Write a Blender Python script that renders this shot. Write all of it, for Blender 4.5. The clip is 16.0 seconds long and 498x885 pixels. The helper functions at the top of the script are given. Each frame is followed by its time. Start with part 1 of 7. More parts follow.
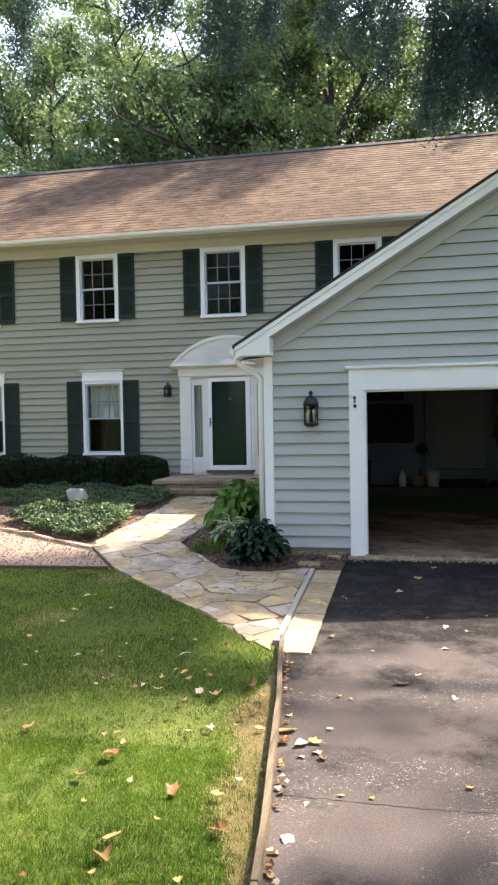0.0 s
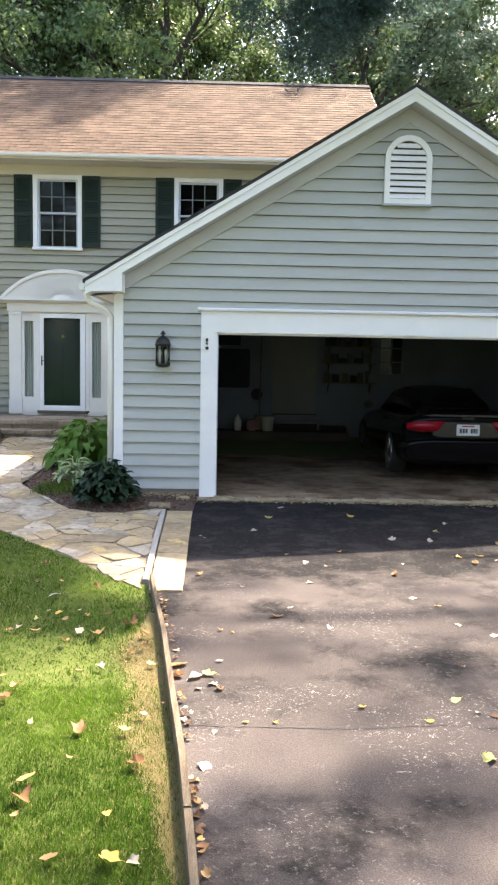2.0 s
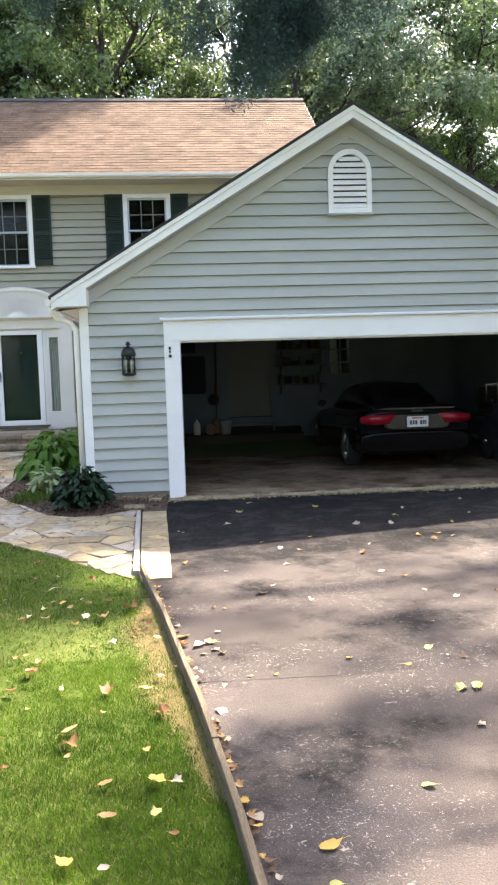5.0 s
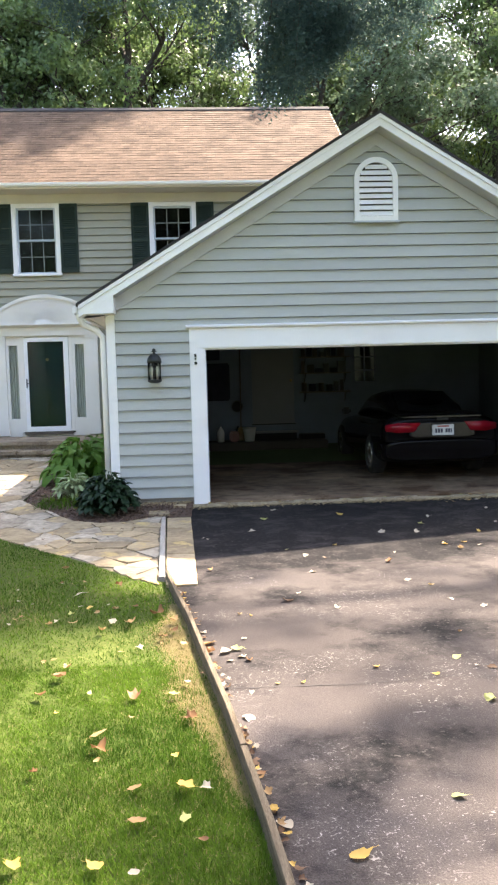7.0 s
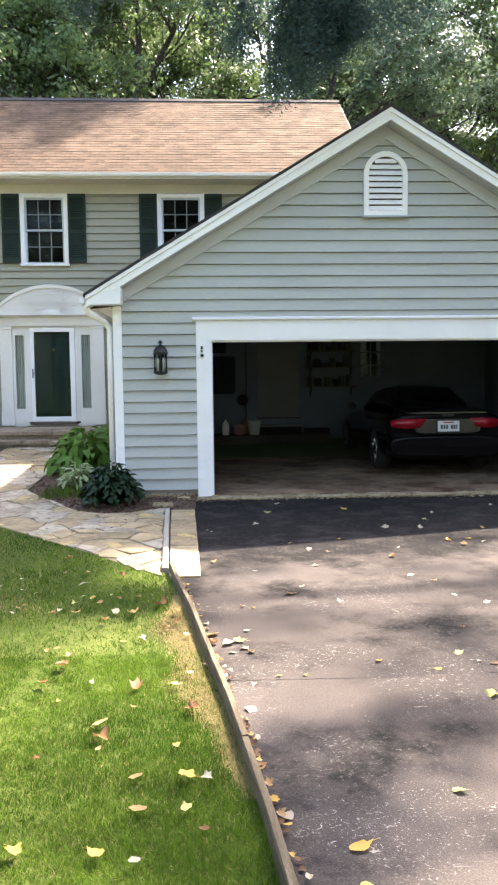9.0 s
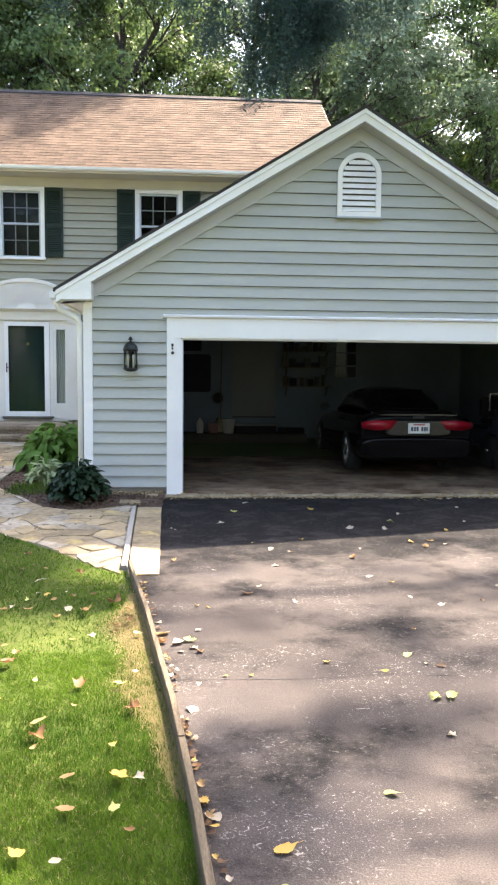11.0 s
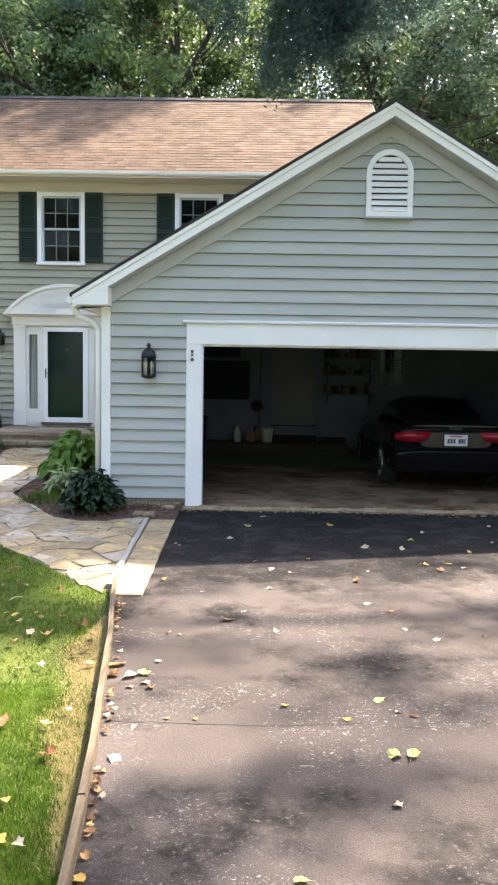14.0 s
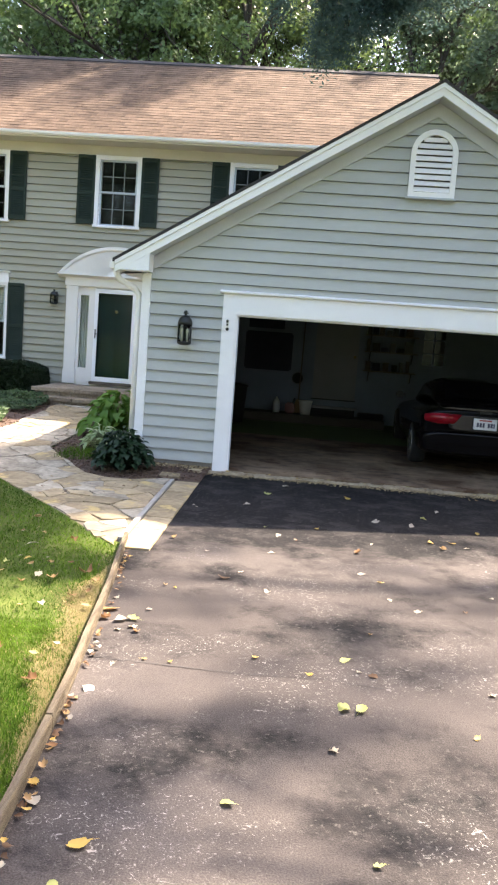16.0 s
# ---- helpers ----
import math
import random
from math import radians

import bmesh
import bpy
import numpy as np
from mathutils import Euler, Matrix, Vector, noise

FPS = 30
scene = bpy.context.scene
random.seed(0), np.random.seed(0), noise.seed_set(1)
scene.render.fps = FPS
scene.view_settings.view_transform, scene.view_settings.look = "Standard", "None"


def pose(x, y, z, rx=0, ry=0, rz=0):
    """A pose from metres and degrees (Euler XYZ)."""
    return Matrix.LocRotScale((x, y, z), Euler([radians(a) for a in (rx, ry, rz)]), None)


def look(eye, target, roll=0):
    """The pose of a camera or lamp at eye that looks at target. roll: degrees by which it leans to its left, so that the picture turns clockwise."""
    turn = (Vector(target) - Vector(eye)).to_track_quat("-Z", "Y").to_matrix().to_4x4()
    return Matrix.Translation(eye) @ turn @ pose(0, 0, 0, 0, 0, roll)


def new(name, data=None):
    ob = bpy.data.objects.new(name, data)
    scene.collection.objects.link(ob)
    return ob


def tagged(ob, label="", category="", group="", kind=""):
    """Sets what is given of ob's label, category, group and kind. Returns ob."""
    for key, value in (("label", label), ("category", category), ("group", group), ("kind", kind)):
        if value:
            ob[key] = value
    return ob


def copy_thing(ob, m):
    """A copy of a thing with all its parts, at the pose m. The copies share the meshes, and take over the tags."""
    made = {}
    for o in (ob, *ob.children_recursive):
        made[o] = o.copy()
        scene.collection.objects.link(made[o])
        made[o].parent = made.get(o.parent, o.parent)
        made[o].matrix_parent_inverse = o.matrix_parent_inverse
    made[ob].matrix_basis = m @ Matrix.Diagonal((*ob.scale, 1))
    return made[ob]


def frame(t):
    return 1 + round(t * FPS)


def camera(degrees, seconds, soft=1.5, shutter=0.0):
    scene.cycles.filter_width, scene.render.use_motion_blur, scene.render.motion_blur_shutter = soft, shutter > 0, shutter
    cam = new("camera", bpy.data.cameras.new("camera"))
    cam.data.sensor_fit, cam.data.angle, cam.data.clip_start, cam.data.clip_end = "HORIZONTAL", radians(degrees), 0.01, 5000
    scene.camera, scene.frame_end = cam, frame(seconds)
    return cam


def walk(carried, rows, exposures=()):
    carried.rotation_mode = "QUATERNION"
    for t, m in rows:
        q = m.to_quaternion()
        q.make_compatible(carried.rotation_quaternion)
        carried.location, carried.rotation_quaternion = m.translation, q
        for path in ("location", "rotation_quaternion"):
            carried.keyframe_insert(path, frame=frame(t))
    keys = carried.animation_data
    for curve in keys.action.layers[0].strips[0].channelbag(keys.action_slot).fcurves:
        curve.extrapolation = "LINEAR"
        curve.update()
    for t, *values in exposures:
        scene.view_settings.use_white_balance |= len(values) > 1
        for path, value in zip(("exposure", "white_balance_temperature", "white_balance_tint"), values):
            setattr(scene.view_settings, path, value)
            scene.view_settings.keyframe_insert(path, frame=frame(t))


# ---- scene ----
cam = camera(34.5, 16.0, soft=2.25)
PATH = [
    (0, (2.117, -10.51, 1.82), (1.694, -8.556, 1.758), -1.0),
    (0.5, (2.059, -10.404, 1.809), (1.741, -8.43, 1.757), -2.0),
    (1, (1.913, -10.449, 1.8), (1.759, -8.456, 1.728), -3.0),
    (1.5, (1.681, -10.462, 1.773), (1.643, -8.467, 1.636), -1.3),
    (2, (1.619, -10.524, 1.768), (1.66, -8.534, 1.57), 1.1),
    (2.5, (1.63, -10.707, 1.739), (1.766, -8.722, 1.542), -0.7),
    (3, (1.634, -10.857, 1.733), (1.805, -8.873, 1.55), -3.1),
    (3.5, (1.559, -10.941, 1.731), (1.722, -8.958, 1.535), -2.8),
    (3.7, (1.494, -11.017, 1.731), (1.653, -9.034, 1.519), -2.2),
    (5.8, (1.339, -11.118, 1.717), (1.51, -9.132, 1.553), -1.7),
    (6, (1.332, -11.118, 1.718), (1.489, -9.131, 1.55), -2.0),
    (6.5, (1.326, -11.12, 1.72), (1.446, -9.131, 1.548), -1.9),
    (7, (1.319, -11.121, 1.723), (1.436, -9.131, 1.563), -1.5),
    (7.5, (1.309, -11.12, 1.719), (1.43, -9.129, 1.57), -0.8),
    (8, (1.304, -11.116, 1.718), (1.423, -9.125, 1.565), -0.3),
    (8.5, (1.303, -11.119, 1.718), (1.405, -9.129, 1.546), -0.1),
    (9, (1.31, -11.118, 1.713), (1.416, -9.129, 1.538), -0.6),
    (9.5, (1.314, -11.115, 1.713), (1.44, -9.127, 1.528), -0.4),
    (10, (1.332, -11.116, 1.723), (1.481, -9.13, 1.535), 0.4),
    (12.3, (1.703, -11.054, 1.704), (1.838, -9.065, 1.55), 1.1),
    (12.5, (1.706, -11.001, 1.714), (1.835, -9.01, 1.563), 1.8),
    (13, (1.728, -10.835, 1.723), (1.825, -8.843, 1.573), 3.2),
    (13.5, (1.89, -10.72, 1.708), (1.943, -8.726, 1.556), 3.0),
    (14, (2.165, -10.671, 1.746), (2.14, -8.678, 1.58), 0.9),
    (14.5, (2.263, -10.736, 1.76), (2.201, -8.745, 1.578), -0.7),
    (15, (2.294, -10.885, 1.753), (2.205, -8.904, 1.492), 1.7),
    (15.5, (2.39, -10.956, 1.773), (2.263, -8.985, 1.457), 3.8),
    (16, (2.563, -10.945, 1.784), (2.402, -8.967, 1.538), 4.3),
]
walk(cam, [(t, look(eye, target, roll)) for t, eye, target, roll in PATH], [(0.0, 2.33, 7250, 14), (1.5, 2.65, 7250, 14), (3.0, 2.77, 7250, 14), (8.0, 2.77, 7250, 14), (9.5, 2.84, 7250, 14), (12.5, 2.80, 7250, 14), (14.0, 2.74, 7250, 14), (16.0, 2.72, 7250, 14)])

# ---- sky and sun ----
SUN_WAY = Vector((0.50, 0.583, 1.0)).normalized()      # towards the sun
world = bpy.data.worlds.new("sky")
scene.world = world
world.use_nodes = True
sky = world.node_tree.nodes.new("ShaderNodeTexSky")
sky.sky_type = "NISHITA"
sky.sun_disc = False
sky.sun_elevation = math.asin(SUN_WAY.z)
sky.sun_rotation = math.atan2(SUN_WAY.x, SUN_WAY.y)
sky.air_density, sky.dust_density = 1.0, 2.5
background = world.node_tree.nodes["Background"]
background.inputs["Strength"].default_value = 0.15
world.node_tree.links.new(sky.outputs["Color"], background.inputs["Color"])
sun_data = bpy.data.lights.new("sun", "SUN")
sun_data.energy, sun_data.angle, sun_data.color = 4.3, radians(1.0), (1.0, 0.93, 0.82)
sun = new("sun", sun_data)
sun.matrix_world = look((0, 0, 30), Vector((0, 0, 30)) - SUN_WAY)


# ---- materials ----
def surface(name, dark, light, scale=6.0, rough=0.6, bump=0.15, metal=0.0, fine=60.0, vary=0.0, stretch=(1, 1, 1),
            spots=None, island=False, spec=0.5):
    """A procedural surface: two colours mixed by a coarse and a fine noise, relief from the fine one.
    vary: how far single pieces differ. spots: (colour, scale, threshold) of stains."""
    m = bpy.data.materials.new(name)
    m.use_nodes = True
    nt = m.node_tree
    n, l = nt.nodes, nt.links
    b = n["Principled BSDF"]
    co = n.new("ShaderNodeTexCoord")
    mp = n.new("ShaderNodeMapping")
    mp.inputs["Scale"].default_value = stretch
    l.new(co.outputs["Object"], mp.inputs["Vector"])
    big, small = n.new("ShaderNodeTexNoise"), n.new("ShaderNodeTexNoise")
    for t, s, d in ((big, scale, 5.0), (small, fine, 3.0)):
        l.new(mp.outputs["Vector"], t.inputs["Vector"])
        t.inputs["Scale"].default_value, t.inputs["Detail"].default_value = s, d
    add = n.new("ShaderNodeMath")
    add.operation = "MULTIPLY_ADD"
    add.inputs[1].default_value = 0.45
    l.new(small.outputs["Fac"], add.inputs[0])
    half = n.new("ShaderNodeMath")
    half.operation = "MULTIPLY"
    half.inputs[1].default_value = 0.55
    l.new(big.outputs["Fac"], half.inputs[0])
    l.new(half.outputs[0], add.inputs[2])
    ramp = n.new("ShaderNodeMapRange")
    ramp.inputs["From Min"].default_value, ramp.inputs["From Max"].default_value = 0.34, 0.66
    l.new(add.outputs[0], ramp.inputs["Value"])
    mix = n.new("ShaderNodeMix")
    mix.data_type = "RGBA"
    l.new(ramp.outputs["Result"], mix.inputs["Factor"])
    mix.inputs["A"].default_value, mix.inputs["B"].default_value = (*dark, 1), (*light, 1)
    out = mix.outputs["Result"]
    if vary:
        if island:
            src = n.new("ShaderNodeNewGeometry").outputs["Random Per Island"]
        else:
            src = n.new("ShaderNodeObjectInfo").outputs["Random"]
        r = n.new("ShaderNodeMapRange")
        r.inputs["To Min"].default_value, r.inputs["To Max"].default_value = 1 - vary, 1 + vary
        l.new(src, r.inputs["Value"])
        hs = n.new("ShaderNodeHueSaturation")
        l.new(r.outputs["Result"], hs.inputs["Value"])
        l.new(out, hs.inputs["Color"])
        out = hs.outputs["Color"]
    if spots:
        colour, s, edge, *mask = spots
        st = n.new("ShaderNodeTexNoise")
        l.new(mp.outputs["Vector"], st.inputs["Vector"])
        st.inputs["Scale"].default_value, st.inputs["Detail"].default_value, st.inputs["Roughness"].default_value = s, 8.0, 0.7
        sr = n.new("ShaderNodeMapRange")
        sr.inputs["From Min"].default_value, sr.inputs["From Max"].default_value = edge, edge + 0.08
        l.new(st.outputs["Fac"], sr.inputs["Value"])
        m2 = n.new("ShaderNodeMix")
        m2.data_type = "RGBA"
        if mask:
            st.inputs["Distortion"].default_value = 2.5
            mk = n.new("ShaderNodeTexNoise")
            mk.inputs["Scale"].default_value = mask[0]
            l.new(mp.outputs["Vector"], mk.inputs["Vector"])
            mr = n.new("ShaderNodeMapRange")
            mr.inputs["From Min"].default_value, mr.inputs["From Max"].default_value = 0.45, 0.68
            l.new(mk.outputs["Fac"], mr.inputs["Value"])
            both = n.new("ShaderNodeMath")
            both.operation = "MULTIPLY"
            l.new(sr.outputs["Result"], both.inputs[0])
            l.new(mr.outputs["Result"], both.inputs[1])
            l.new(both.outputs[0], m2.inputs["Factor"])
        else:
            l.new(sr.outputs["Result"], m2.inputs["Factor"])
        l.new(out, m2.inputs["A"])
        m2.inputs["B"].default_value = (*colour, 1)
        out = m2.outputs["Result"]
    l.new(out, b.inputs["Base Color"])
    b.inputs["Roughness"].default_value, b.inputs["Metallic"].default_value = rough, metal
    b.inputs["Specular IOR Level"].default_value = spec
    if bump:
        bp = n.new("ShaderNodeBump")
        bp.inputs["Strength"].default_value, bp.inputs["Distance"].default_value = bump, 0.01
        l.new(add.outputs[0], bp.inputs["Height"])
        l.new(bp.outputs["Normal"], b.inputs["Normal"])
    return m


def leafy(name, dark, light, through_light=0.45, island=True, rough=0.5, gloss=0.2, single=0.22):
    """Leaves and grass: diffuse and translucent, each leaf a little different."""
    m = bpy.data.materials.new(name)
    m.use_nodes = True
    nt = m.node_tree
    n, l = nt.nodes, nt.links
    b = n["Principled BSDF"]
    b.inputs["Roughness"].default_value, b.inputs["Specular IOR Level"].default_value = rough, gloss
    src = n.new("ShaderNodeNewGeometry").outputs["Random Per Island"] if island else n.new("ShaderNodeObjectInfo").outputs["Random"]
    co = n.new("ShaderNodeTexCoord")
    tx = n.new("ShaderNodeTexNoise")
    tx.inputs["Scale"].default_value = 0.9
    l.new(co.outputs["Object"], tx.inputs["Vector"])
    avg = n.new("ShaderNodeMath")
    avg.operation = "MULTIPLY_ADD"
    avg.inputs[1].default_value = single
    l.new(src, avg.inputs[0])
    h = n.new("ShaderNodeMath")
    h.operation = "MULTIPLY_ADD"
    h.inputs[1].default_value, h.inputs[2].default_value = 1.7, -0.46 - single / 2
    l.new(tx.outputs["Fac"], h.inputs[0])
    l.new(h.outputs[0], avg.inputs[2])
    mix = n.new("ShaderNodeMix")
    mix.data_type = "RGBA"
    mix.clamp_factor = True
    l.new(avg.outputs[0], mix.inputs["Factor"])
    mix.inputs["A"].default_value, mix.inputs["B"].default_value = (*dark, 1), (*light, 1)
    l.new(mix.outputs["Result"], b.inputs["Base Color"])
    tr = n.new("ShaderNodeBsdfTranslucent")
    l.new(mix.outputs["Result"], tr.inputs["Color"])
    ms = n.new("ShaderNodeMixShader")
    ms.inputs["Fac"].default_value = through_light
    l.new(b.outputs[0], ms.inputs[1])
    l.new(tr.outputs[0], ms.inputs[2])
    l.new(ms.outputs[0], n["Material Output"].inputs["Surface"])
    return m


def glassy(name, tint=(0.9, 0.95, 0.93), rough=0.02):
    """Window glass: thin, clear and mirroring."""
    m = bpy.data.materials.new(name)
    m.use_nodes = True
    nt = m.node_tree
    n, l = nt.nodes, nt.links
    clear, gloss, ms, fr = (n.new("ShaderNodeBsdfTransparent"), n.new("ShaderNodeBsdfGlossy"), n.new("ShaderNodeMixShader"),
                            n.new("ShaderNodeFresnel"))
    fr.inputs["IOR"].default_value = 1.22
    clear.inputs["Color"].default_value = (*tint, 1)
    gloss.inputs["Roughness"].default_value = rough
    l.new(fr.outputs[0], ms.inputs["Fac"])
    l.new(clear.outputs[0], ms.inputs[1])
    l.new(gloss.outputs[0], ms.inputs[2])
    l.new(ms.outputs[0], n["Material Output"].inputs["Surface"])
    return m


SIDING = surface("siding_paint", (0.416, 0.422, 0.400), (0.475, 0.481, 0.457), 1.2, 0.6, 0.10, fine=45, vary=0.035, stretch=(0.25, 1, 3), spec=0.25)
# the same siding paint with warm bounced light and shade in its colour
HOUSE_SIDING = surface("bounce_toned_siding", (0.318, 0.305, 0.246), (0.368, 0.353, 0.286), 1.2, 0.6, 0.10, fine=45, vary=0.03, stretch=(0.25, 1, 3), spec=0.15)
WHITE = surface("white_paint", (0.84, 0.82, 0.825), (0.91, 0.89, 0.895), 2.0, 0.45, 0.06, fine=70)
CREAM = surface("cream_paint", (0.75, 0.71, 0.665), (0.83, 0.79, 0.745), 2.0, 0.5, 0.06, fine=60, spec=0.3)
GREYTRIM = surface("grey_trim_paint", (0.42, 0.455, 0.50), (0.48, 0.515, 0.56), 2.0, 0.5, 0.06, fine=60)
# cream paint with the shade under the eave put into it
EAVE = surface("shaded_cream_paint", (0.57, 0.535, 0.49), (0.65, 0.61, 0.56), 2.0, 0.6, 0.06, fine=60, spec=0.2)
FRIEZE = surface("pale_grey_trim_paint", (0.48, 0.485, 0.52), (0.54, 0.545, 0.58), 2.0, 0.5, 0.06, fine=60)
GREEN = surface("shutter_green", (0.022, 0.034, 0.028), (0.032, 0.046, 0.038), 3.0, 0.6, 0.08, fine=60, spec=0.12)
MUNTIN = surface("muntin_paint", (0.17, 0.18, 0.18), (0.24, 0.25, 0.25), 3.0, 0.5, 0.04, spec=0.3)
DOORGREEN = surface("door_green", (0.004, 0.022, 0.024), (0.008, 0.031, 0.032), 3.0, 0.5, 0.04, spec=0.1)
SHINGLE = surface("roof_shingle", (0.066, 0.044, 0.032), (0.150, 0.104, 0.075), 2.5, 0.9, 0.5, fine=30, vary=0.20, spec=0.1)
SHINGLE_ISLE = surface("roof_shingle_field", (0.066, 0.044, 0.032), (0.150, 0.104, 0.075), 2.5, 0.9, 0.5, fine=30, vary=0.20, island=True, spec=0.1)
EDGE = surface("shingle_edge", (0.03, 0.028, 0.03), (0.06, 0.055, 0.055), 8, 0.9, 0.4, spec=0.2)
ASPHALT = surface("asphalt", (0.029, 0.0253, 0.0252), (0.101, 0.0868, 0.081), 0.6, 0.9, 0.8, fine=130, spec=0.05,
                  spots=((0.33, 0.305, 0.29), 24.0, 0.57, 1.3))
CONCRETE = surface("garage_concrete", (0.045, 0.029, 0.020), (0.33, 0.235, 0.16), 0.8, 0.75, 0.25, spec=0.15, fine=6, stretch=(0.8, 1.1, 1), spots=((0.075, 0.042, 0.024), 1.5, 0.50))
KERB = surface("apron_concrete", (0.18, 0.135, 0.088), (0.50, 0.41, 0.29), 7, 0.95, 0.6, fine=40)
FOUNDATION = surface("foundation", (0.22, 0.19, 0.16), (0.32, 0.28, 0.24), 5, 0.9, 0.4)
STONE = surface("flagstone", (0.19, 0.145, 0.092), (0.385, 0.303, 0.192), 2.8, 0.85, 1.0, fine=16, vary=0.22, spec=0.2,
                spots=((0.44, 0.325, 0.145), 2.0, 0.55))
STONE_GREY = surface("flagstone_grey", (0.165, 0.138, 0.105), (0.43, 0.375, 0.295), 3.4, 0.85, 1.0, fine=16, vary=0.24, spec=0.2,
                     spots=((0.10, 0.085, 0.07), 4.0, 0.59))
STEPSTONE = surface("brown_stone", (0.19, 0.14, 0.10), (0.42, 0.33, 0.24), 2.6, 0.9, 1.0, fine=24, vary=0.22, spec=0.15,
                    spots=((0.10, 0.07, 0.05), 4.0, 0.6))
JOINT = surface("joint_sand", (0.07, 0.054, 0.038), (0.25, 0.20, 0.14), 9, 0.95, 0.5)
MULCH = surface("mulch", (0.05, 0.028, 0.02), (0.13, 0.08, 0.055), 14, 0.95, 1.0, fine=70)
GRAVEL = surface("pea_gravel_bed", (0.17, 0.12, 0.09), (0.28, 0.205, 0.16), 18, 0.9, 1.0, fine=90)
SOIL = surface("lawn_soil", (0.038, 0.060, 0.013), (0.098, 0.115, 0.030), 1.3, 0.95, 0.6, fine=40, spec=0.1)
GROUND = surface("far_ground", (0.05, 0.08, 0.02), (0.10, 0.13, 0.04), 0.4, 0.95, 0.6, fine=20)
TIMBER = surface("weathered_timber", (0.056, 0.043, 0.030), (0.19, 0.150, 0.105), 3, 0.9, 0.9, fine=60, stretch=(12, 0.6, 12), spec=0.2)
GREYBOARD = surface("grey_board", (0.22, 0.205, 0.185), (0.40, 0.375, 0.34), 3, 0.9, 0.6, fine=60, stretch=(9, 0.7, 9), spec=0.2)
ROCKM = surface("rock", (0.34, 0.32, 0.30), (0.55, 0.52, 0.49), 6, 0.85, 0.7, fine=40)
BARK = surface("bark", (0.022, 0.018, 0.015), (0.075, 0.062, 0.052), 5, 0.95, 1.0, fine=30, stretch=(3, 3, 0.6))
BLACKMETAL = surface("black_iron", (0.012, 0.014, 0.014), (0.03, 0.035, 0.034), 9, 0.45, 0.1, metal=0.4)
BRASS = surface("worn_brass", (0.30, 0.22, 0.09), (0.42, 0.32, 0.14), 9, 0.35, 0.05, metal=0.9)
CHROME = surface("chrome", (0.3, 0.3, 0.31), (0.42, 0.42, 0.43), 60, 0.2, 0, metal=1.0)
CARPAINT = surface("black_car_paint", (0.005, 0.0045, 0.005), (0.007, 0.006, 0.007), 2, 0.12, 0, spec=0.16)
# mottled grey: reflections on the black boot put into its colour
BOOT = surface("boot_reflections", (0.016, 0.0155, 0.017), (0.06, 0.058, 0.063), 14, 0.2, 0.2, metal=0.7, spec=0.7)
TYRE = surface("tyre_rubber", (0.008, 0.008, 0.009), (0.014, 0.014, 0.015), 9, 0.9, 0.3)
ALLOY = surface("alloy", (0.42, 0.42, 0.43), (0.55, 0.55, 0.56), 9, 0.25, 0, metal=0.9)
REDLENS = surface("red_lens", (0.24, 0.005, 0.014), (0.32, 0.010, 0.022), 9, 0.2, 0, spec=0.4)
PLATE = surface("plate_white", (0.62, 0.62, 0.62), (0.72, 0.72, 0.72), 9, 0.4, 0)
DARKINK = surface("dark_ink", (0.03, 0.03, 0.06), (0.06, 0.05, 0.09), 9, 0.5, 0)
REDINK = surface("red_ink", (0.35, 0.03, 0.03), (0.4, 0.04, 0.04), 9, 0.5, 0)
# off-white wallboard, the garage's dimness put into its colour
PLASTER = surface("dimmed_wallboard", (0.122, 0.146, 0.188), (0.172, 0.205, 0.258), 1.5, 0.9, 0.1)
# door colour greyed for the dim garage as well
DOORDIM = surface("dimmed_door_paint", (0.145, 0.152, 0.165), (0.18, 0.188, 0.20), 2, 0.6, 0.05)
# darkness of unlit rooms and the garage ledge put into the colour
DARKROOM = surface("darkened_interior", (0.05, 0.045, 0.04), (0.08, 0.07, 0.06), 1, 0.95, 0, spec=0.1)
CLOTH = surface("curtain_cloth", (0.52, 0.47, 0.45), (0.66, 0.61, 0.59), 4, 0.9, 0.2)
PLASTIC = surface("white_plastic", (0.6, 0.6, 0.58), (0.7, 0.7, 0.68), 5, 0.4, 0.02)
REDPLASTIC = surface("red_plastic", (0.10, 0.012, 0.012), (0.15, 0.02, 0.02), 5, 0.4, 0.02)
NAVY = surface("dark_blue_cloth", (0.012, 0.016, 0.03), (0.025, 0.03, 0.05), 5, 0.9, 0.2)
CARDBOARD = surface("cardboard", (0.25, 0.18, 0.10), (0.34, 0.25, 0.15), 5, 0.9, 0.1)
WOOD = surface("shelf_wood", (0.07, 0.055, 0.042), (0.12, 0.095, 0.07), 3, 0.7, 0.1, stretch=(1, 6, 6))
GLASS = glassy("window_glass")
# tint darkened to dim the bright view through the garage window
DIMGLASS = glassy("dimmed_glass", (0.05, 0.06, 0.062), 0.2)
LAMPGLASS = glassy("lamp_glass", (0.8, 0.82, 0.8))
CANDLE = surface("candle_sleeve", (0.62, 0.60, 0.52), (0.72, 0.70, 0.62), 5, 0.4, 0)
GRASS = leafy("grass_blades", (0.032, 0.076, 0.010), (0.142, 0.234, 0.026), 0.35, rough=0.8, gloss=0.04, single=0.5)
STRAW = leafy("dry_grass", (0.20, 0.165, 0.075), (0.40, 0.325, 0.17), 0.2, rough=0.8, gloss=0.04)
LEAF = leafy("tree_leaves", (0.060, 0.108, 0.044), (0.215, 0.300, 0.105), 0.5, rough=0.4, gloss=0.4)
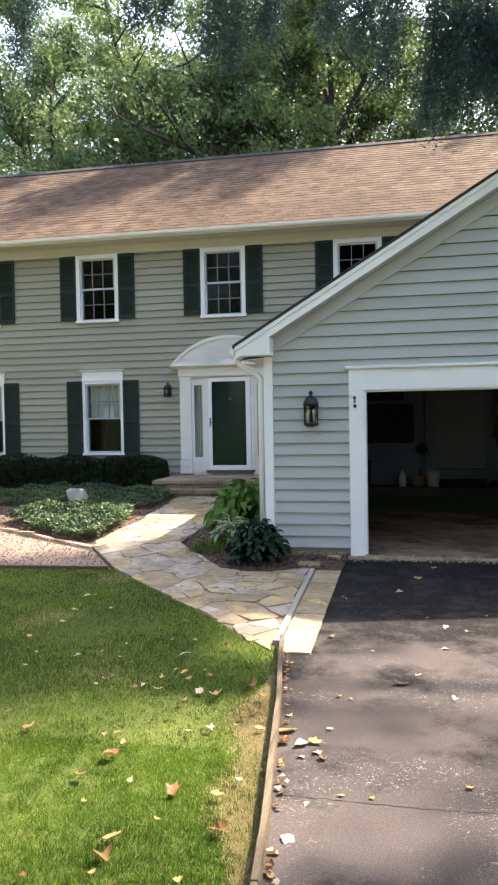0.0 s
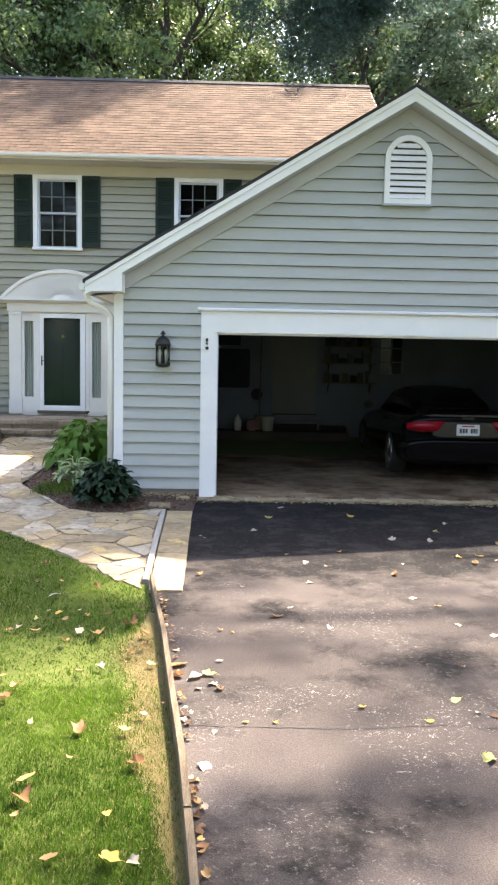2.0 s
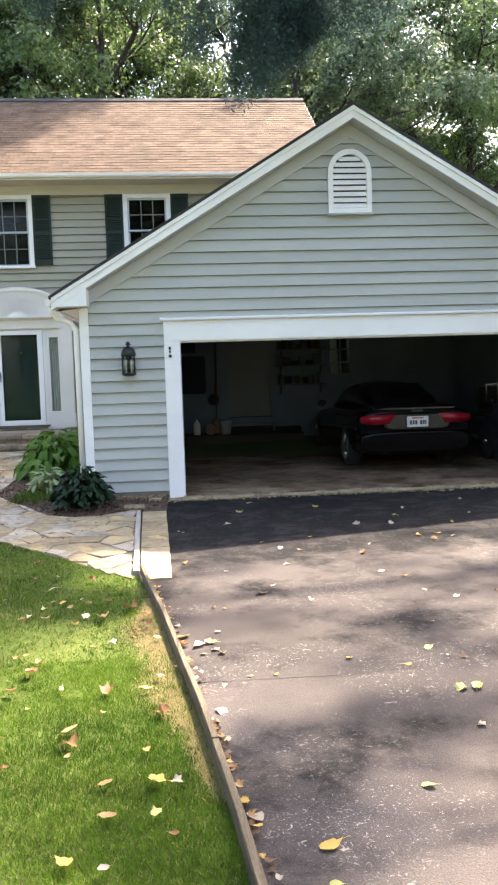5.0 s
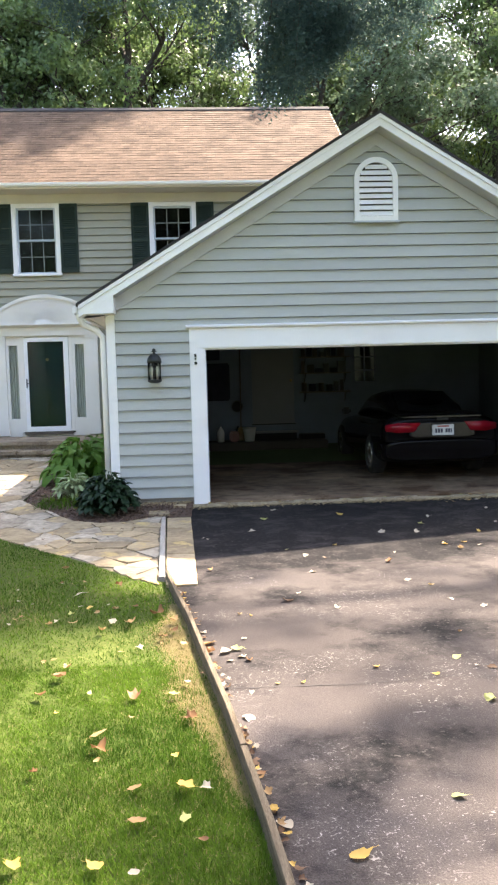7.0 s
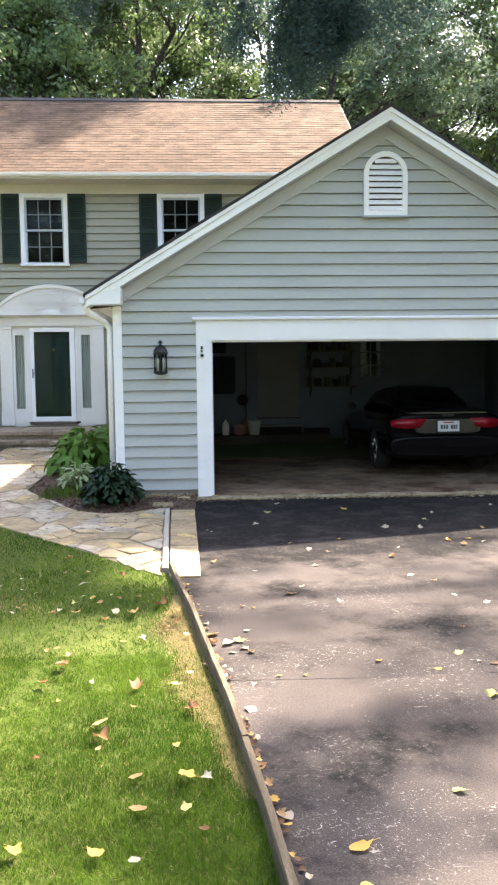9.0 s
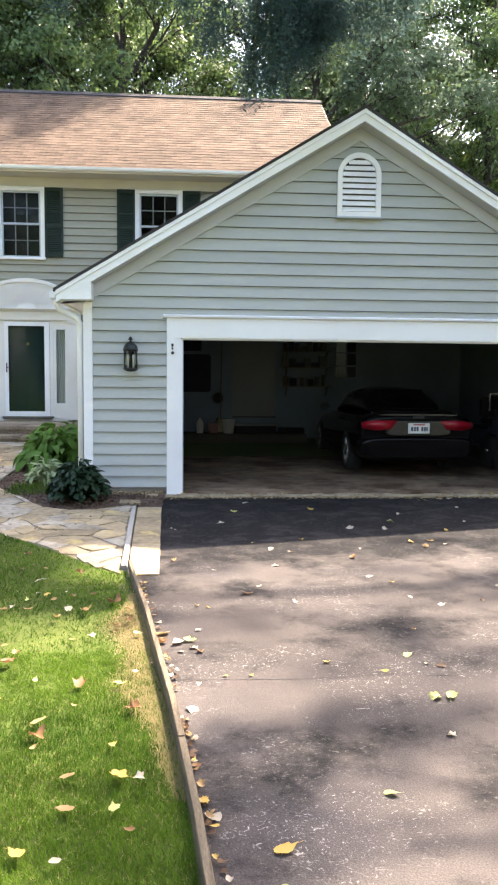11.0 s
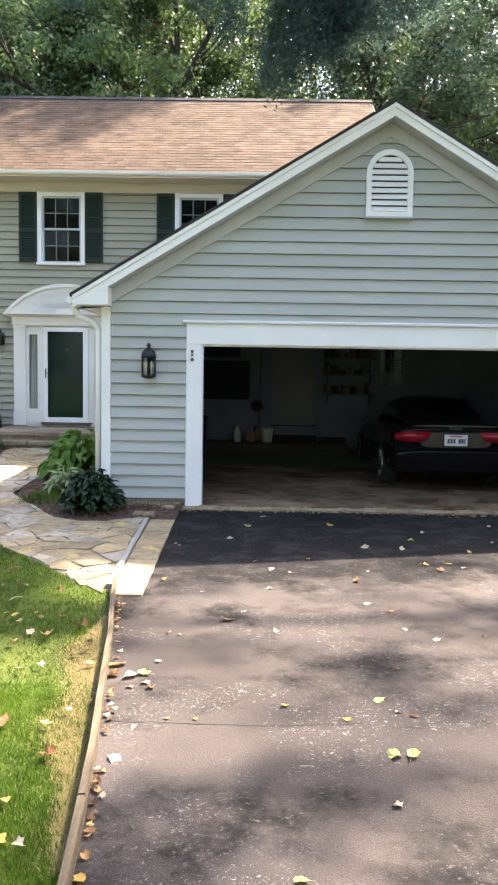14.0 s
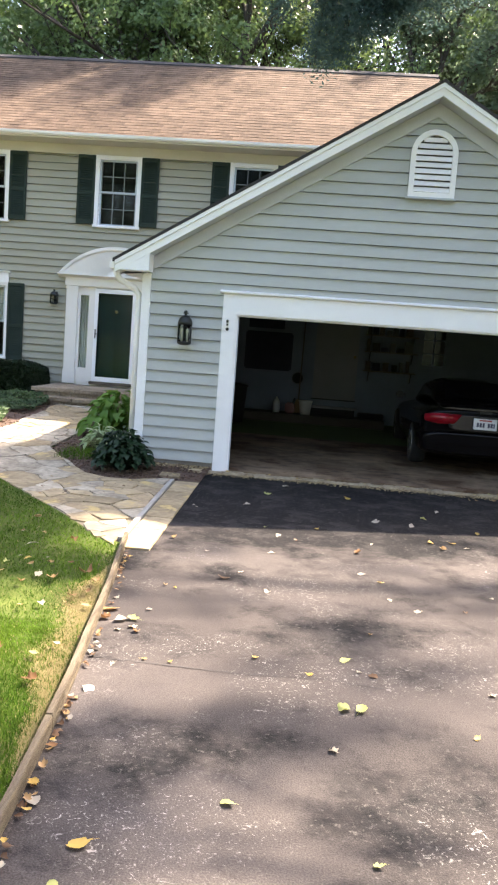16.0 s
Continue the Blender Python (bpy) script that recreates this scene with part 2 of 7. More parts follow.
LEAF_DARK = leafy("dark_tree_leaves", (0.058, 0.098, 0.062), (0.185, 0.250, 0.150), 0.5, rough=0.4, gloss=0.4)
# haze over the far woods put into the leaf colour
LEAF_HAZE = leafy("hazed_tree_leaves", (0.15, 0.20, 0.15), (0.30, 0.36, 0.27), 0.55)
LEAF_LIME = leafy("lime_tree_leaves", (0.085, 0.140, 0.030), (0.29, 0.37, 0.075), 0.6)
# paler and bluer than the leaves are: lens haze put into the colour
LEAF_LIMB = leafy("feathery_leaves", (0.042, 0.078, 0.074), (0.105, 0.160, 0.140), 0.42, gloss=0.05)
YEW = leafy("yew_needles", (0.008, 0.018, 0.008), (0.022, 0.042, 0.016), 0.1)
IVY = leafy("ivy_leaves", (0.010, 0.036, 0.016), (0.105, 0.16, 0.055), 0.2, rough=0.5, gloss=0.25)
HOSTA = leafy("hosta_leaf", (0.055, 0.145, 0.022), (0.20, 0.34, 0.06), 0.35, single=0.5)
VARIEGATED = leafy("variegated_leaf", (0.26, 0.36, 0.15), (0.72, 0.74, 0.52), 0.3)
LAUREL = leafy("dark_shrub_leaf", (0.008, 0.024, 0.011), (0.024, 0.055, 0.024), 0.15, rough=0.45)
FALLEN = [leafy("fallen_leaf_" + k, a, c, 0.25, island=False) for k, a, c in (
    ("tan", (0.26, 0.155, 0.065), (0.38, 0.255, 0.125)), ("yellow", (0.42, 0.27, 0.06), (0.52, 0.37, 0.12)),
    ("orange", (0.155, 0.076, 0.032), (0.235, 0.125, 0.056)), ("pale", (0.34, 0.29, 0.22), (0.46, 0.41, 0.33)),
    ("brown", (0.085, 0.045, 0.024), (0.15, 0.085, 0.048)), ("green", (0.31, 0.32, 0.10), (0.42, 0.42, 0.18)))]



def sealer_and_shade(m, dark_tone):
    """Patches of black sealer on the open drive; shade painted in towards the garage."""
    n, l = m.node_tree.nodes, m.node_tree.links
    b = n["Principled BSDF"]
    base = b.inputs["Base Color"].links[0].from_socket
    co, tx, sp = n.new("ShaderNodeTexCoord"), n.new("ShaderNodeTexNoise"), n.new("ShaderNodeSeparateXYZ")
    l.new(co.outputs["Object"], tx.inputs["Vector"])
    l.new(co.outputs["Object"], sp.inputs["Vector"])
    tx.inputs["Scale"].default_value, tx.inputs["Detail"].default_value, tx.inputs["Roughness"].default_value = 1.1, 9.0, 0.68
    # darkens steadily towards the garage, where its shade falls
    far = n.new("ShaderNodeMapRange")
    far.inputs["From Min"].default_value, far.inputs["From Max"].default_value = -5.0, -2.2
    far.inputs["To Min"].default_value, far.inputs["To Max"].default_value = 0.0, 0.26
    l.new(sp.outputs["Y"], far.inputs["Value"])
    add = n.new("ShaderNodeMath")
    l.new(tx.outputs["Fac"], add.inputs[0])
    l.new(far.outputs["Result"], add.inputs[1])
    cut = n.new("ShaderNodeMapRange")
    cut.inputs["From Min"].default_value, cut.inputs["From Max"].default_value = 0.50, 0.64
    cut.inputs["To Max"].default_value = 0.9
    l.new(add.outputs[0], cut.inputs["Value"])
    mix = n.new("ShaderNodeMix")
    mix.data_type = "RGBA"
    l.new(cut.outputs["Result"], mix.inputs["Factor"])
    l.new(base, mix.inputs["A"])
    last = dark_tone
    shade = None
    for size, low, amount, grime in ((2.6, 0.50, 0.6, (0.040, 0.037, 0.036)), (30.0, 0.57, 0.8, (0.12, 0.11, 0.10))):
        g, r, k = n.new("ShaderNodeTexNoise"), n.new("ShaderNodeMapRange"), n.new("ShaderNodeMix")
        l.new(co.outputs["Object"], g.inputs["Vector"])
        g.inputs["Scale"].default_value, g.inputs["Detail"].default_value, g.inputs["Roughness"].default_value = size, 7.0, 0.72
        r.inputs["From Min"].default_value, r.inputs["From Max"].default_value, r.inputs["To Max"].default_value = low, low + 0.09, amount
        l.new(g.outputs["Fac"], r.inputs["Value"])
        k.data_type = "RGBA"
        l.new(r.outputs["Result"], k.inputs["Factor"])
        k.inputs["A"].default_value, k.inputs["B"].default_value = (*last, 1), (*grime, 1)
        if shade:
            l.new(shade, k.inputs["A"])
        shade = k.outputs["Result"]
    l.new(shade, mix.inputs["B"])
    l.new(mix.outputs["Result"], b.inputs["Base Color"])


sealer_and_shade(ASPHALT, (0.010, 0.0098, 0.011))


# ---- mesh helpers ----
class Shape:
    """Gathers corners and faces of one mesh."""

    def __init__(self):
        self.v, self.f, self.smooth = [], [], set()

    def add(self, verts, faces, smooth=False):
        k = len(self.v)
        self.v += [tuple(p) for p in verts]
        for f in faces:
            if smooth:
                self.smooth.add(len(self.f))
            self.f.append([k + i for i in f])
        return self

    def box(self, x0, x1, y0, y1, z0, z1, m=None):
        pts = [Vector((x, y, z)) for z in (z0, z1) for y in (y0, y1) for x in (x0, x1)]
        if m is not None:
            pts = [m @ p for p in pts]
        return self.add(pts, [(0, 2, 3, 1), (4, 5, 7, 6), (0, 1, 5, 4), (2, 6, 7, 3), (0, 4, 6, 2), (1, 3, 7, 5)])

    def prism(self, poly, a, b, axis="y"):
        """A flat outline pushed from a to b along an axis. poly: (x, z) for y, (x, y) for z, (y, z) for x."""
        def at(p, d):
            return {"y": (p[0], d, p[1]), "z": (p[0], p[1], d), "x": (d, p[0], p[1])}[axis]
        n = len(poly)
        return self.add([at(p, a) for p in poly] + [at(p, b) for p in poly],
                        [list(range(n))[::-1], list(range(n, 2 * n))] + [[i, (i + 1) % n, n + (i + 1) % n, n + i] for i in range(n)])

    def tube(self, pts, radii, n=8, closed=True):
        pts = [Vector(p) for p in pts]
        rings = []
        for i, p in enumerate(pts):
            d = (pts[min(i + 1, len(pts) - 1)] - pts[max(i - 1, 0)]).normalized()
            u = d.orthogonal().normalized() if i == 0 else (u - d * u.dot(d)).normalized()
            w = d.cross(u)
            r = radii[i] if isinstance(radii, (list, tuple)) else radii
            rings.append([p + u * (r * math.cos(a)) + w * (r * math.sin(a)) for a in (math.tau * k / n for k in range(n))])
        vs = [q for ring in rings for q in ring]
        fs = [[i * n + k, i * n + (k + 1) % n, (i + 1) * n + (k + 1) % n, (i + 1) * n + k] for i in range(len(pts) - 1) for k in range(n)]
        self.add(vs, fs, True)
        if closed:
            k = len(self.v) - len(vs)
            self.f += [[k + i for i in range(n)][::-1], [len(self.v) - n + i for i in range(n)]]
        return self

    def lathe(self, profile, centre, n=20, axis="z"):
        """A turned shape: (radius, height) pairs round an axis."""
        vs, fs = [], []
        for r, h in profile:
            for k in range(n):
                a = math.tau * k / n
                p = {"z": (r * math.cos(a), r * math.sin(a), h), "y": (r * math.cos(a), h, r * math.sin(a)), "x": (h, r * math.cos(a), r * math.sin(a))}[axis]
                vs.append([c + q for c, q in zip(centre, p)])
        for i in range(len(profile) - 1):
            for k in range(n):
                fs.append([i * n + k, i * n + (k + 1) % n, (i + 1) * n + (k + 1) % n, (i + 1) * n + k])
        self.add(vs, fs, True)
        k = len(self.v) - len(vs)
        self.f += [[k + i for i in range(n)][::-1], [len(self.v) - n + i for i in range(n)]]
        return self

    def mesh(self, name, material, bevel=0.0):
        me = bpy.data.meshes.new(name)
        me.from_pydata(self.v, [], self.f)
        for i in self.smooth:
            me.polygons[i].use_smooth = True
        bm = bmesh.new()
        bm.from_mesh(me)
        bmesh.ops.recalc_face_normals(bm, faces=bm.faces)
        if bevel:
            edges = [e for e in bm.edges if len(e.link_faces) == 2 and e.calc_face_angle(0) > 0.5]
            bmesh.ops.bevel(bm, geom=edges, offset=bevel, segments=2, affect="EDGES", clamp_overlap=True)
        bm.to_mesh(me)
        bm.free()
        me.materials.append(material)
        return me


def part(name, shape, material, parent=None, label="", bevel=0.0):
    """Links a shape as one mesh object, under its thing if one is given. Corners are in world places."""
    me = shape.mesh(name, material, bevel) if isinstance(shape, Shape) else shape
    ob = new(name, me)
    if parent is not None:
        ob.parent = parent
        ob.matrix_parent_inverse = Matrix.Translation(-parent.location)
    return tagged(ob, label)


def thing(name, place, label, category, group="", kind=""):
    """An Empty at a thing's base, for its parts."""
    ob = new(name)
    ob.location = place
    ob.empty_display_size = 0.1
    ob.matrix_world = Matrix.Translation(place)
    return tagged(ob, label, category, group, kind)


def solid(name, shape, material, label, category, bevel=0.0, group="", kind=""):
    return tagged(part(name, shape, material, None, "", bevel), label, category, group, kind)


def cells(x0, x1, z0, z1, holes):
    """The rectangle without its holes, as rectangles."""
    xs = sorted({x0, x1, *[v for h in holes for v in h[:2] if x0 < v < x1]})
    for a, b in zip(xs, xs[1:]):
        spans, low = [], z0
        for h in sorted((h for h in holes if h[0] < (a + b) / 2 < h[1]), key=lambda h: h[2]):
            if h[2] > low:
                spans.append((low, min(h[2], z1)))
            low = max(low, h[3])
        if low < z1:
            spans.append((low, z1))
        for c, d in spans:
            if d - c > 0.004:
                yield a, b, c, d


def merged_cells(x0, x1, z0, z1, holes):
    """The same, with neighbours of equal height joined."""
    row = None
    for a, b, c, d in sorted(cells(x0, x1, z0, z1, holes), key=lambda q: (q[2], q[3], q[0])):
        if row and abs(row[1] - a) < 1e-6 and row[2] == c and row[3] == d:
            row = (row[0], b, c, d)
        else:
            if row:
                yield row
            row = (a, b, c, d)
    if row:
        yield row


def ground_z(x, y):
    """The land: level by the drive, rising gently to the house."""
    rise = 0.062 * max(0.0, min(y, 9.0) + 1.6)
    return -0.05 + rise


def smooth_noise(x, y, s):
    return noise.noise(Vector((x * s, y * s, 3.7)))


# ---- the house: plan ----
WALL_Y = 6.30                   # front wall of the house
HOUSE_L, HOUSE_R, HOUSE_BACK = -10.6, 4.50, 14.1
LAP = 0.1546                    # height of one clapboard
UPPER = [(-8.265, -7.27), (-5.393, -4.395), (-2.522, -1.527), (0.345, 1.34)]
LOWER = [(-8.17, -7.21), (-5.30, -4.34)]
UP_Z, LOW_Z = (3.985, 5.485), (1.04, 2.69)
DOOR_X, DOOR_Z = (-2.80, -1.06), (0.63, 2.72)          # opening for door and sidelights
house_holes = [(a, b, *UP_Z) for a, b in UPPER] + [(a, b, *LOW_Z) for a, b in LOWER] + [(*DOOR_X, *DOOR_Z)]
G_L, G_R, G_MID = 0.06, 7.54, 3.80                      # garage walls and ridge
OPEN_L, OPEN_R, OPEN_T = 1.38, 6.22, 2.148
TIP_X, TIP_Z, APEX_Z = -0.25, 2.767, 5.195
PITCH = (APEX_Z - TIP_Z) / (G_MID - TIP_X)


def rake_z(x):
    return APEX_Z - PITCH * abs(x - G_MID)


def clapboard(x0, x1, z0, z1, y, tilt=0.034):
    """One lapped board: thick at its lower edge, thin at the top."""
    return Shape().add([(x0, y, z0), (x1, y, z0), (x1, y + tilt, z1), (x0, y + tilt, z1),
                        (x0, y + 0.031, z0), (x1, y + 0.031, z0), (x1, y + 0.043, z1), (x0, y + 0.043, z1)],
                       [(0, 1, 2, 3), (4, 7, 6, 5), (0, 4, 5, 1), (3, 2, 6, 7), (0, 3, 7, 4), (1, 5, 6, 2)])


# house walls
front = Shape()
for a, b, c, d in cells(HOUSE_L, HOUSE_R, -0.3, 5.68, house_holes):
    front.box(a, b, WALL_Y, WALL_Y + 0.15, c, d)
wall_front = solid("wall_house_front", front, PLASTER, "grey-green clapboard front wall of the two-storey house", "wall", kind="structure")
solid("wall_house_side", Shape().box(HOUSE_R - 0.15, HOUSE_R, WALL_Y + 0.15, HOUSE_BACK, -0.3, 5.68)
      .prism([(WALL_Y + 0.2, 5.68), (HOUSE_BACK - 0.2, 5.68), (10.05, 8.40)], HOUSE_R - 0.15, HOUSE_R, "x"), SIDING,
      "grey-green gable end wall of the house", "wall", kind="structure")
solid("wall_house_far_side", Shape().box(HOUSE_L, HOUSE_L + 0.15, WALL_Y + 0.15, HOUSE_BACK, -0.3, 5.68)
      .prism([(WALL_Y + 0.2, 5.68), (HOUSE_BACK - 0.2, 5.68), (10.05, 8.40)], HOUSE_L, HOUSE_L + 0.15, "x"), SIDING,
      "grey-green far end wall of the house", "wall", kind="structure")
solid("wall_house_back", Shape().box(HOUSE_L, HOUSE_R, HOUSE_BACK, HOUSE_BACK + 0.15, -0.3, 5.68), SIDING, "grey-green back wall of the house", "wall", kind="structure")
# rooms added behind the glass, coloured dark to keep the windows dark
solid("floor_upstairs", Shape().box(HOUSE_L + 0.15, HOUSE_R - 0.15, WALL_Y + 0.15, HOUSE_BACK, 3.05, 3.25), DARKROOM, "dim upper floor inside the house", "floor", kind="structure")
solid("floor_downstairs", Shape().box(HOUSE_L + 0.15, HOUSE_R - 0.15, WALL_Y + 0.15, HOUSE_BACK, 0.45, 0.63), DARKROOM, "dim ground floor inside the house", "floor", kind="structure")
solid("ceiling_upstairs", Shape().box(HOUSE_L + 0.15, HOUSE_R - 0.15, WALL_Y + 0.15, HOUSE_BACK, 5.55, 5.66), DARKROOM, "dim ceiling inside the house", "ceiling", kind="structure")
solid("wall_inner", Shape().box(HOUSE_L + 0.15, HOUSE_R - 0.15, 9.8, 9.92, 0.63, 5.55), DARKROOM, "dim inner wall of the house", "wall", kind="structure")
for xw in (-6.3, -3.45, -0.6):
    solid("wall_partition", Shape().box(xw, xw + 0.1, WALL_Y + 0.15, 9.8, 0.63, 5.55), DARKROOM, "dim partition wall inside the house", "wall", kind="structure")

# roof: deck, shingles, ridge, fascia, soffit and gutter
ROOF_SLOPE, EAVE_Y, EAVE_Z, RIDGE_Y = 0.66, 5.74, 5.755, 10.05
RIDGE_Z = EAVE_Z + ROOF_SLOPE * (RIDGE_Y - EAVE_Y)
ROOF_L, ROOF_R = -11.0, 4.83
deck = Shape()
deck.prism([(EAVE_Y, EAVE_Z - 0.02), (RIDGE_Y, RIDGE_Z - 0.02), (2 * RIDGE_Y - EAVE_Y, EAVE_Z - 0.02), (2 * RIDGE_Y - EAVE_Y, EAVE_Z - 0.085),
            (RIDGE_Y, RIDGE_Z - 0.085), (EAVE_Y, EAVE_Z - 0.085)], ROOF_L, ROOF_R, "x")
house_roof = solid("roof_house", deck, EDGE, "brown asphalt-shingle gable roof of the house, dappled by tree shade", "roof", kind="structure")
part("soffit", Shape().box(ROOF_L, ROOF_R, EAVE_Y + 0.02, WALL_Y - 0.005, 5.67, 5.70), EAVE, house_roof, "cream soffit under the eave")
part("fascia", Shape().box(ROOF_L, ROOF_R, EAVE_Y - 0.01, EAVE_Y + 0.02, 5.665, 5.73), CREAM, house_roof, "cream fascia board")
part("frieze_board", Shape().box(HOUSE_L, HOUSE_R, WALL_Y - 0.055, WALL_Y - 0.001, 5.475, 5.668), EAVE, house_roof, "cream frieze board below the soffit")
gut = Shape()
gut.prism([(EAVE_Y - 0.11, 5.765), (EAVE_Y - 0.106, 5.725), (EAVE_Y - 0.085, 5.695), (EAVE_Y - 0.015, 5.69), (EAVE_Y - 0.015, 5.702), (EAVE_Y - 0.08, 5.706),
           (EAVE_Y - 0.097, 5.727), (EAVE_Y - 0.099, 5.765)], ROOF_L, ROOF_R, "x")
part("gutter", gut, CREAM, house_roof, "white metal gutter along the eave")
part("rake_board", Shape().prism([(EAVE_Y, EAVE_Z - 0.03), (RIDGE_Y, RIDGE_Z - 0.03), (RIDGE_Y, RIDGE_Z - 0.2), (EAVE_Y, EAVE_Z - 0.2)], ROOF_R + 0.001, ROOF_R + 0.03, "x"), CREAM, house_roof)
# dark colour stands in for shade along the cap's lip
part("ridge_cap", Shape().prism([(RIDGE_Y - 0.15, RIDGE_Z - 0.09), (RIDGE_Y - 0.15, RIDGE_Z - 0.04), (RIDGE_Y, RIDGE_Z + 0.065), (RIDGE_Y + 0.15, RIDGE_Z - 0.04), (RIDGE_Y + 0.15, RIDGE_Z - 0.09)], ROOF_L, ROOF_R + 0.01, "x"), EDGE, house_roof, "ridge cap, dark for the shade of its lip")

# garage walls
gfront = Shape()
for a, b, c, d in cells(G_L, G_R, 0.0, 2.62, [(OPEN_L, OPEN_R, -1, OPEN_T)]):
    gfront.box(a, b, 0, 0.14, c, d)
gfront.prism([(G_L, 2.62), (G_R, 2.62), (G_R, rake_z(G_R) - 0.20), (G_MID, APEX_Z - 0.20), (G_L, rake_z(G_L) - 0.20)], 0, 0.14)
wall_garage = solid("wall_garage_front", gfront, PLASTER, "grey-green clapboard gable front of the garage", "wall", kind="structure")
part("foundation", Shape().box(G_L + 0.01, OPEN_L - 0.01, -0.012, 0.13, -0.3, 0.10), FOUNDATION, wall_garage, "bare concrete foundation strip")
solid("wall_garage_left", Shape().box(G_L, G_L + 0.14, 0.145, WALL_Y - 0.03, -0.3, 2.72), SIDING, "grey-green side wall of the garage", "wall", kind="structure")
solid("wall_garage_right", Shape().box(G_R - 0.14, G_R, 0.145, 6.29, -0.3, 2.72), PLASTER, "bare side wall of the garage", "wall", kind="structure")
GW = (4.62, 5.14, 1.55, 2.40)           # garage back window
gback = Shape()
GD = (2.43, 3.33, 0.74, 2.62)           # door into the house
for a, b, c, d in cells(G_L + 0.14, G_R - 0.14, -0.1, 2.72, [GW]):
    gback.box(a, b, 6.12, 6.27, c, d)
solid("wall_garage_back", gback, PLASTER, "off-white wallboard back wall of the garage, its dimness in the colour", "wall", kind="structure")
solid("ceiling_garage", Shape().box(G_L + 0.14, G_R - 0.14, 0.145, 6.115, 2.64, 2.70), PLASTER, "wallboard garage ceiling with dimness in its colour", "ceiling", kind="structure")

# garage roof with fascia, soffit and returns
FRONT_Y = -0.34
groof = Shape()
TOP = [(TIP_X - 0.03, rake_z(TIP_X - 0.03)), (G_MID, APEX_Z), (2 * G_MID - TIP_X + 0.03, rake_z(TIP_X - 0.03))]
groof.prism([(x, z + 0.012) for x, z in TOP] + [(x, z - 0.03) for x, z in TOP[::-1]], FRONT_Y - 0.03, WALL_Y + 0.3)
garage_roof = solid("roof_garage", groof, EDGE, "dark-edged shingle gable roof of the garage", "roof", kind="structure")


def rake_strip(top, low, y0, y1, side):
    xt = TIP_X if side < 0 else 2 * G_MID - TIP_X
    return Shape().prism([(xt, rake_z(xt) + top), (G_MID, APEX_Z + top), (G_MID, APEX_Z + low), (xt, rake_z(xt) + low)], y0, y1)


for side in (-1, 1):
    part("fascia", rake_strip(-0.032, -0.185, FRONT_Y, FRONT_Y + 0.03, side), WHITE, garage_roof, "white rake fascia board")
    part("rake_moulding", rake_strip(-0.031, -0.085, FRONT_Y - 0.022, FRONT_Y - 0.001, side), WHITE, garage_roof, "white moulding under the shingle edge")
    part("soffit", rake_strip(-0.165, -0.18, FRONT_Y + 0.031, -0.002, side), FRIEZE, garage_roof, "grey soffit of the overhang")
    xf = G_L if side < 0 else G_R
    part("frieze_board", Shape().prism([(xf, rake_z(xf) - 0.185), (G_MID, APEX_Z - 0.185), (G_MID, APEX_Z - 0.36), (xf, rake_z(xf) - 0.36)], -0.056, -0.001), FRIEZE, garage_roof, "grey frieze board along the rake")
    mir = (lambda x: x) if side < 0 else (lambda x: 2 * G_MID - x)
    box = [(mir(-0.249), 2.62), (mir(0.205), 2.628), (mir(0.205), rake_z(0.205) - 0.186), (mir(-0.249), rake_z(-0.249) - 0.186)]
    part("eave_return", Shape().prism(box, FRONT_Y + 0.004, -0.05), WHITE, garage_roof, "white boxed eave return")
    part("eave_soffit", Shape().box(*sorted((mir(-0.22), mir(0.055))), -0.049, WALL_Y - 0.06, 2.62, 2.64), WHITE, garage_roof)
    gx = sorted((mir(-0.34), mir(-0.255)))
    part("gutter", Shape().box(gx[0], gx[1], -0.30, WALL_Y - 0.1, 2.63, 2.735), WHITE, garage_roof, "white eave gutter", 0.015)
    if side < 0:
        solid("downspout", Shape().tube([(-0.27, -0.2, 2.66), (-0.26, -0.19, 2.57), (-0.22, -0.15, 2.50), (-0.06, -0.02, 2.42), (0.01, 0.02, 2.33), (0.012, 0.03, 2.2), (0.012, 0.03, 0.12)], 0.042, 10),
              WHITE, "white metal downspout with elbows at the garage corner", "downspout", kind="structure")
    cx = sorted((mir(0.062), mir(0.182)))
    part("corner_board", Shape().box(cx[0], cx[1], -0.053, -0.001, 0.06, 2.62), WHITE, wall_garage, "white corner board", 0.004)

# garage door surround
trim = thing("trim_garage_door", (OPEN_L, 0, 0), "white painted casing round the open garage doorway", "door casing", kind="structure")
part("casing", Shape().box(1.188, OPEN_L, -0.055, -0.001, -0.01, OPEN_T), WHITE, trim, bevel=0.005)
part("casing", Shape().box(OPEN_R, 6.412, -0.055, -0.001, -0.01, OPEN_T), WHITE, trim, bevel=0.005)
part("head_board", Shape().box(1.188, 6.412, -0.057, -0.001, OPEN_T, 2.42), WHITE, trim, bevel=0.005)
part("drip_cap", Shape().prism([(-0.001, 2.478), (-0.10, 2.448), (-0.10, 2.432), (-0.085, 2.421), (-0.001, 2.421)], 1.142, 6.458, "x"), WHITE, trim)
part("jamb", Shape().box(OPEN_L, OPEN_L + 0.022, -0.02, 0.16, 0, OPEN_T), WHITE, trim)
part("jamb", Shape().box(OPEN_R - 0.022, OPEN_R, -0.02, 0.16, 0, OPEN_T), WHITE, trim)
part("jamb_head", Shape().box(OPEN_L + 0.022, OPEN_R - 0.022, -0.02, 0.16, OPEN_T - 0.022, OPEN_T), WHITE, trim)
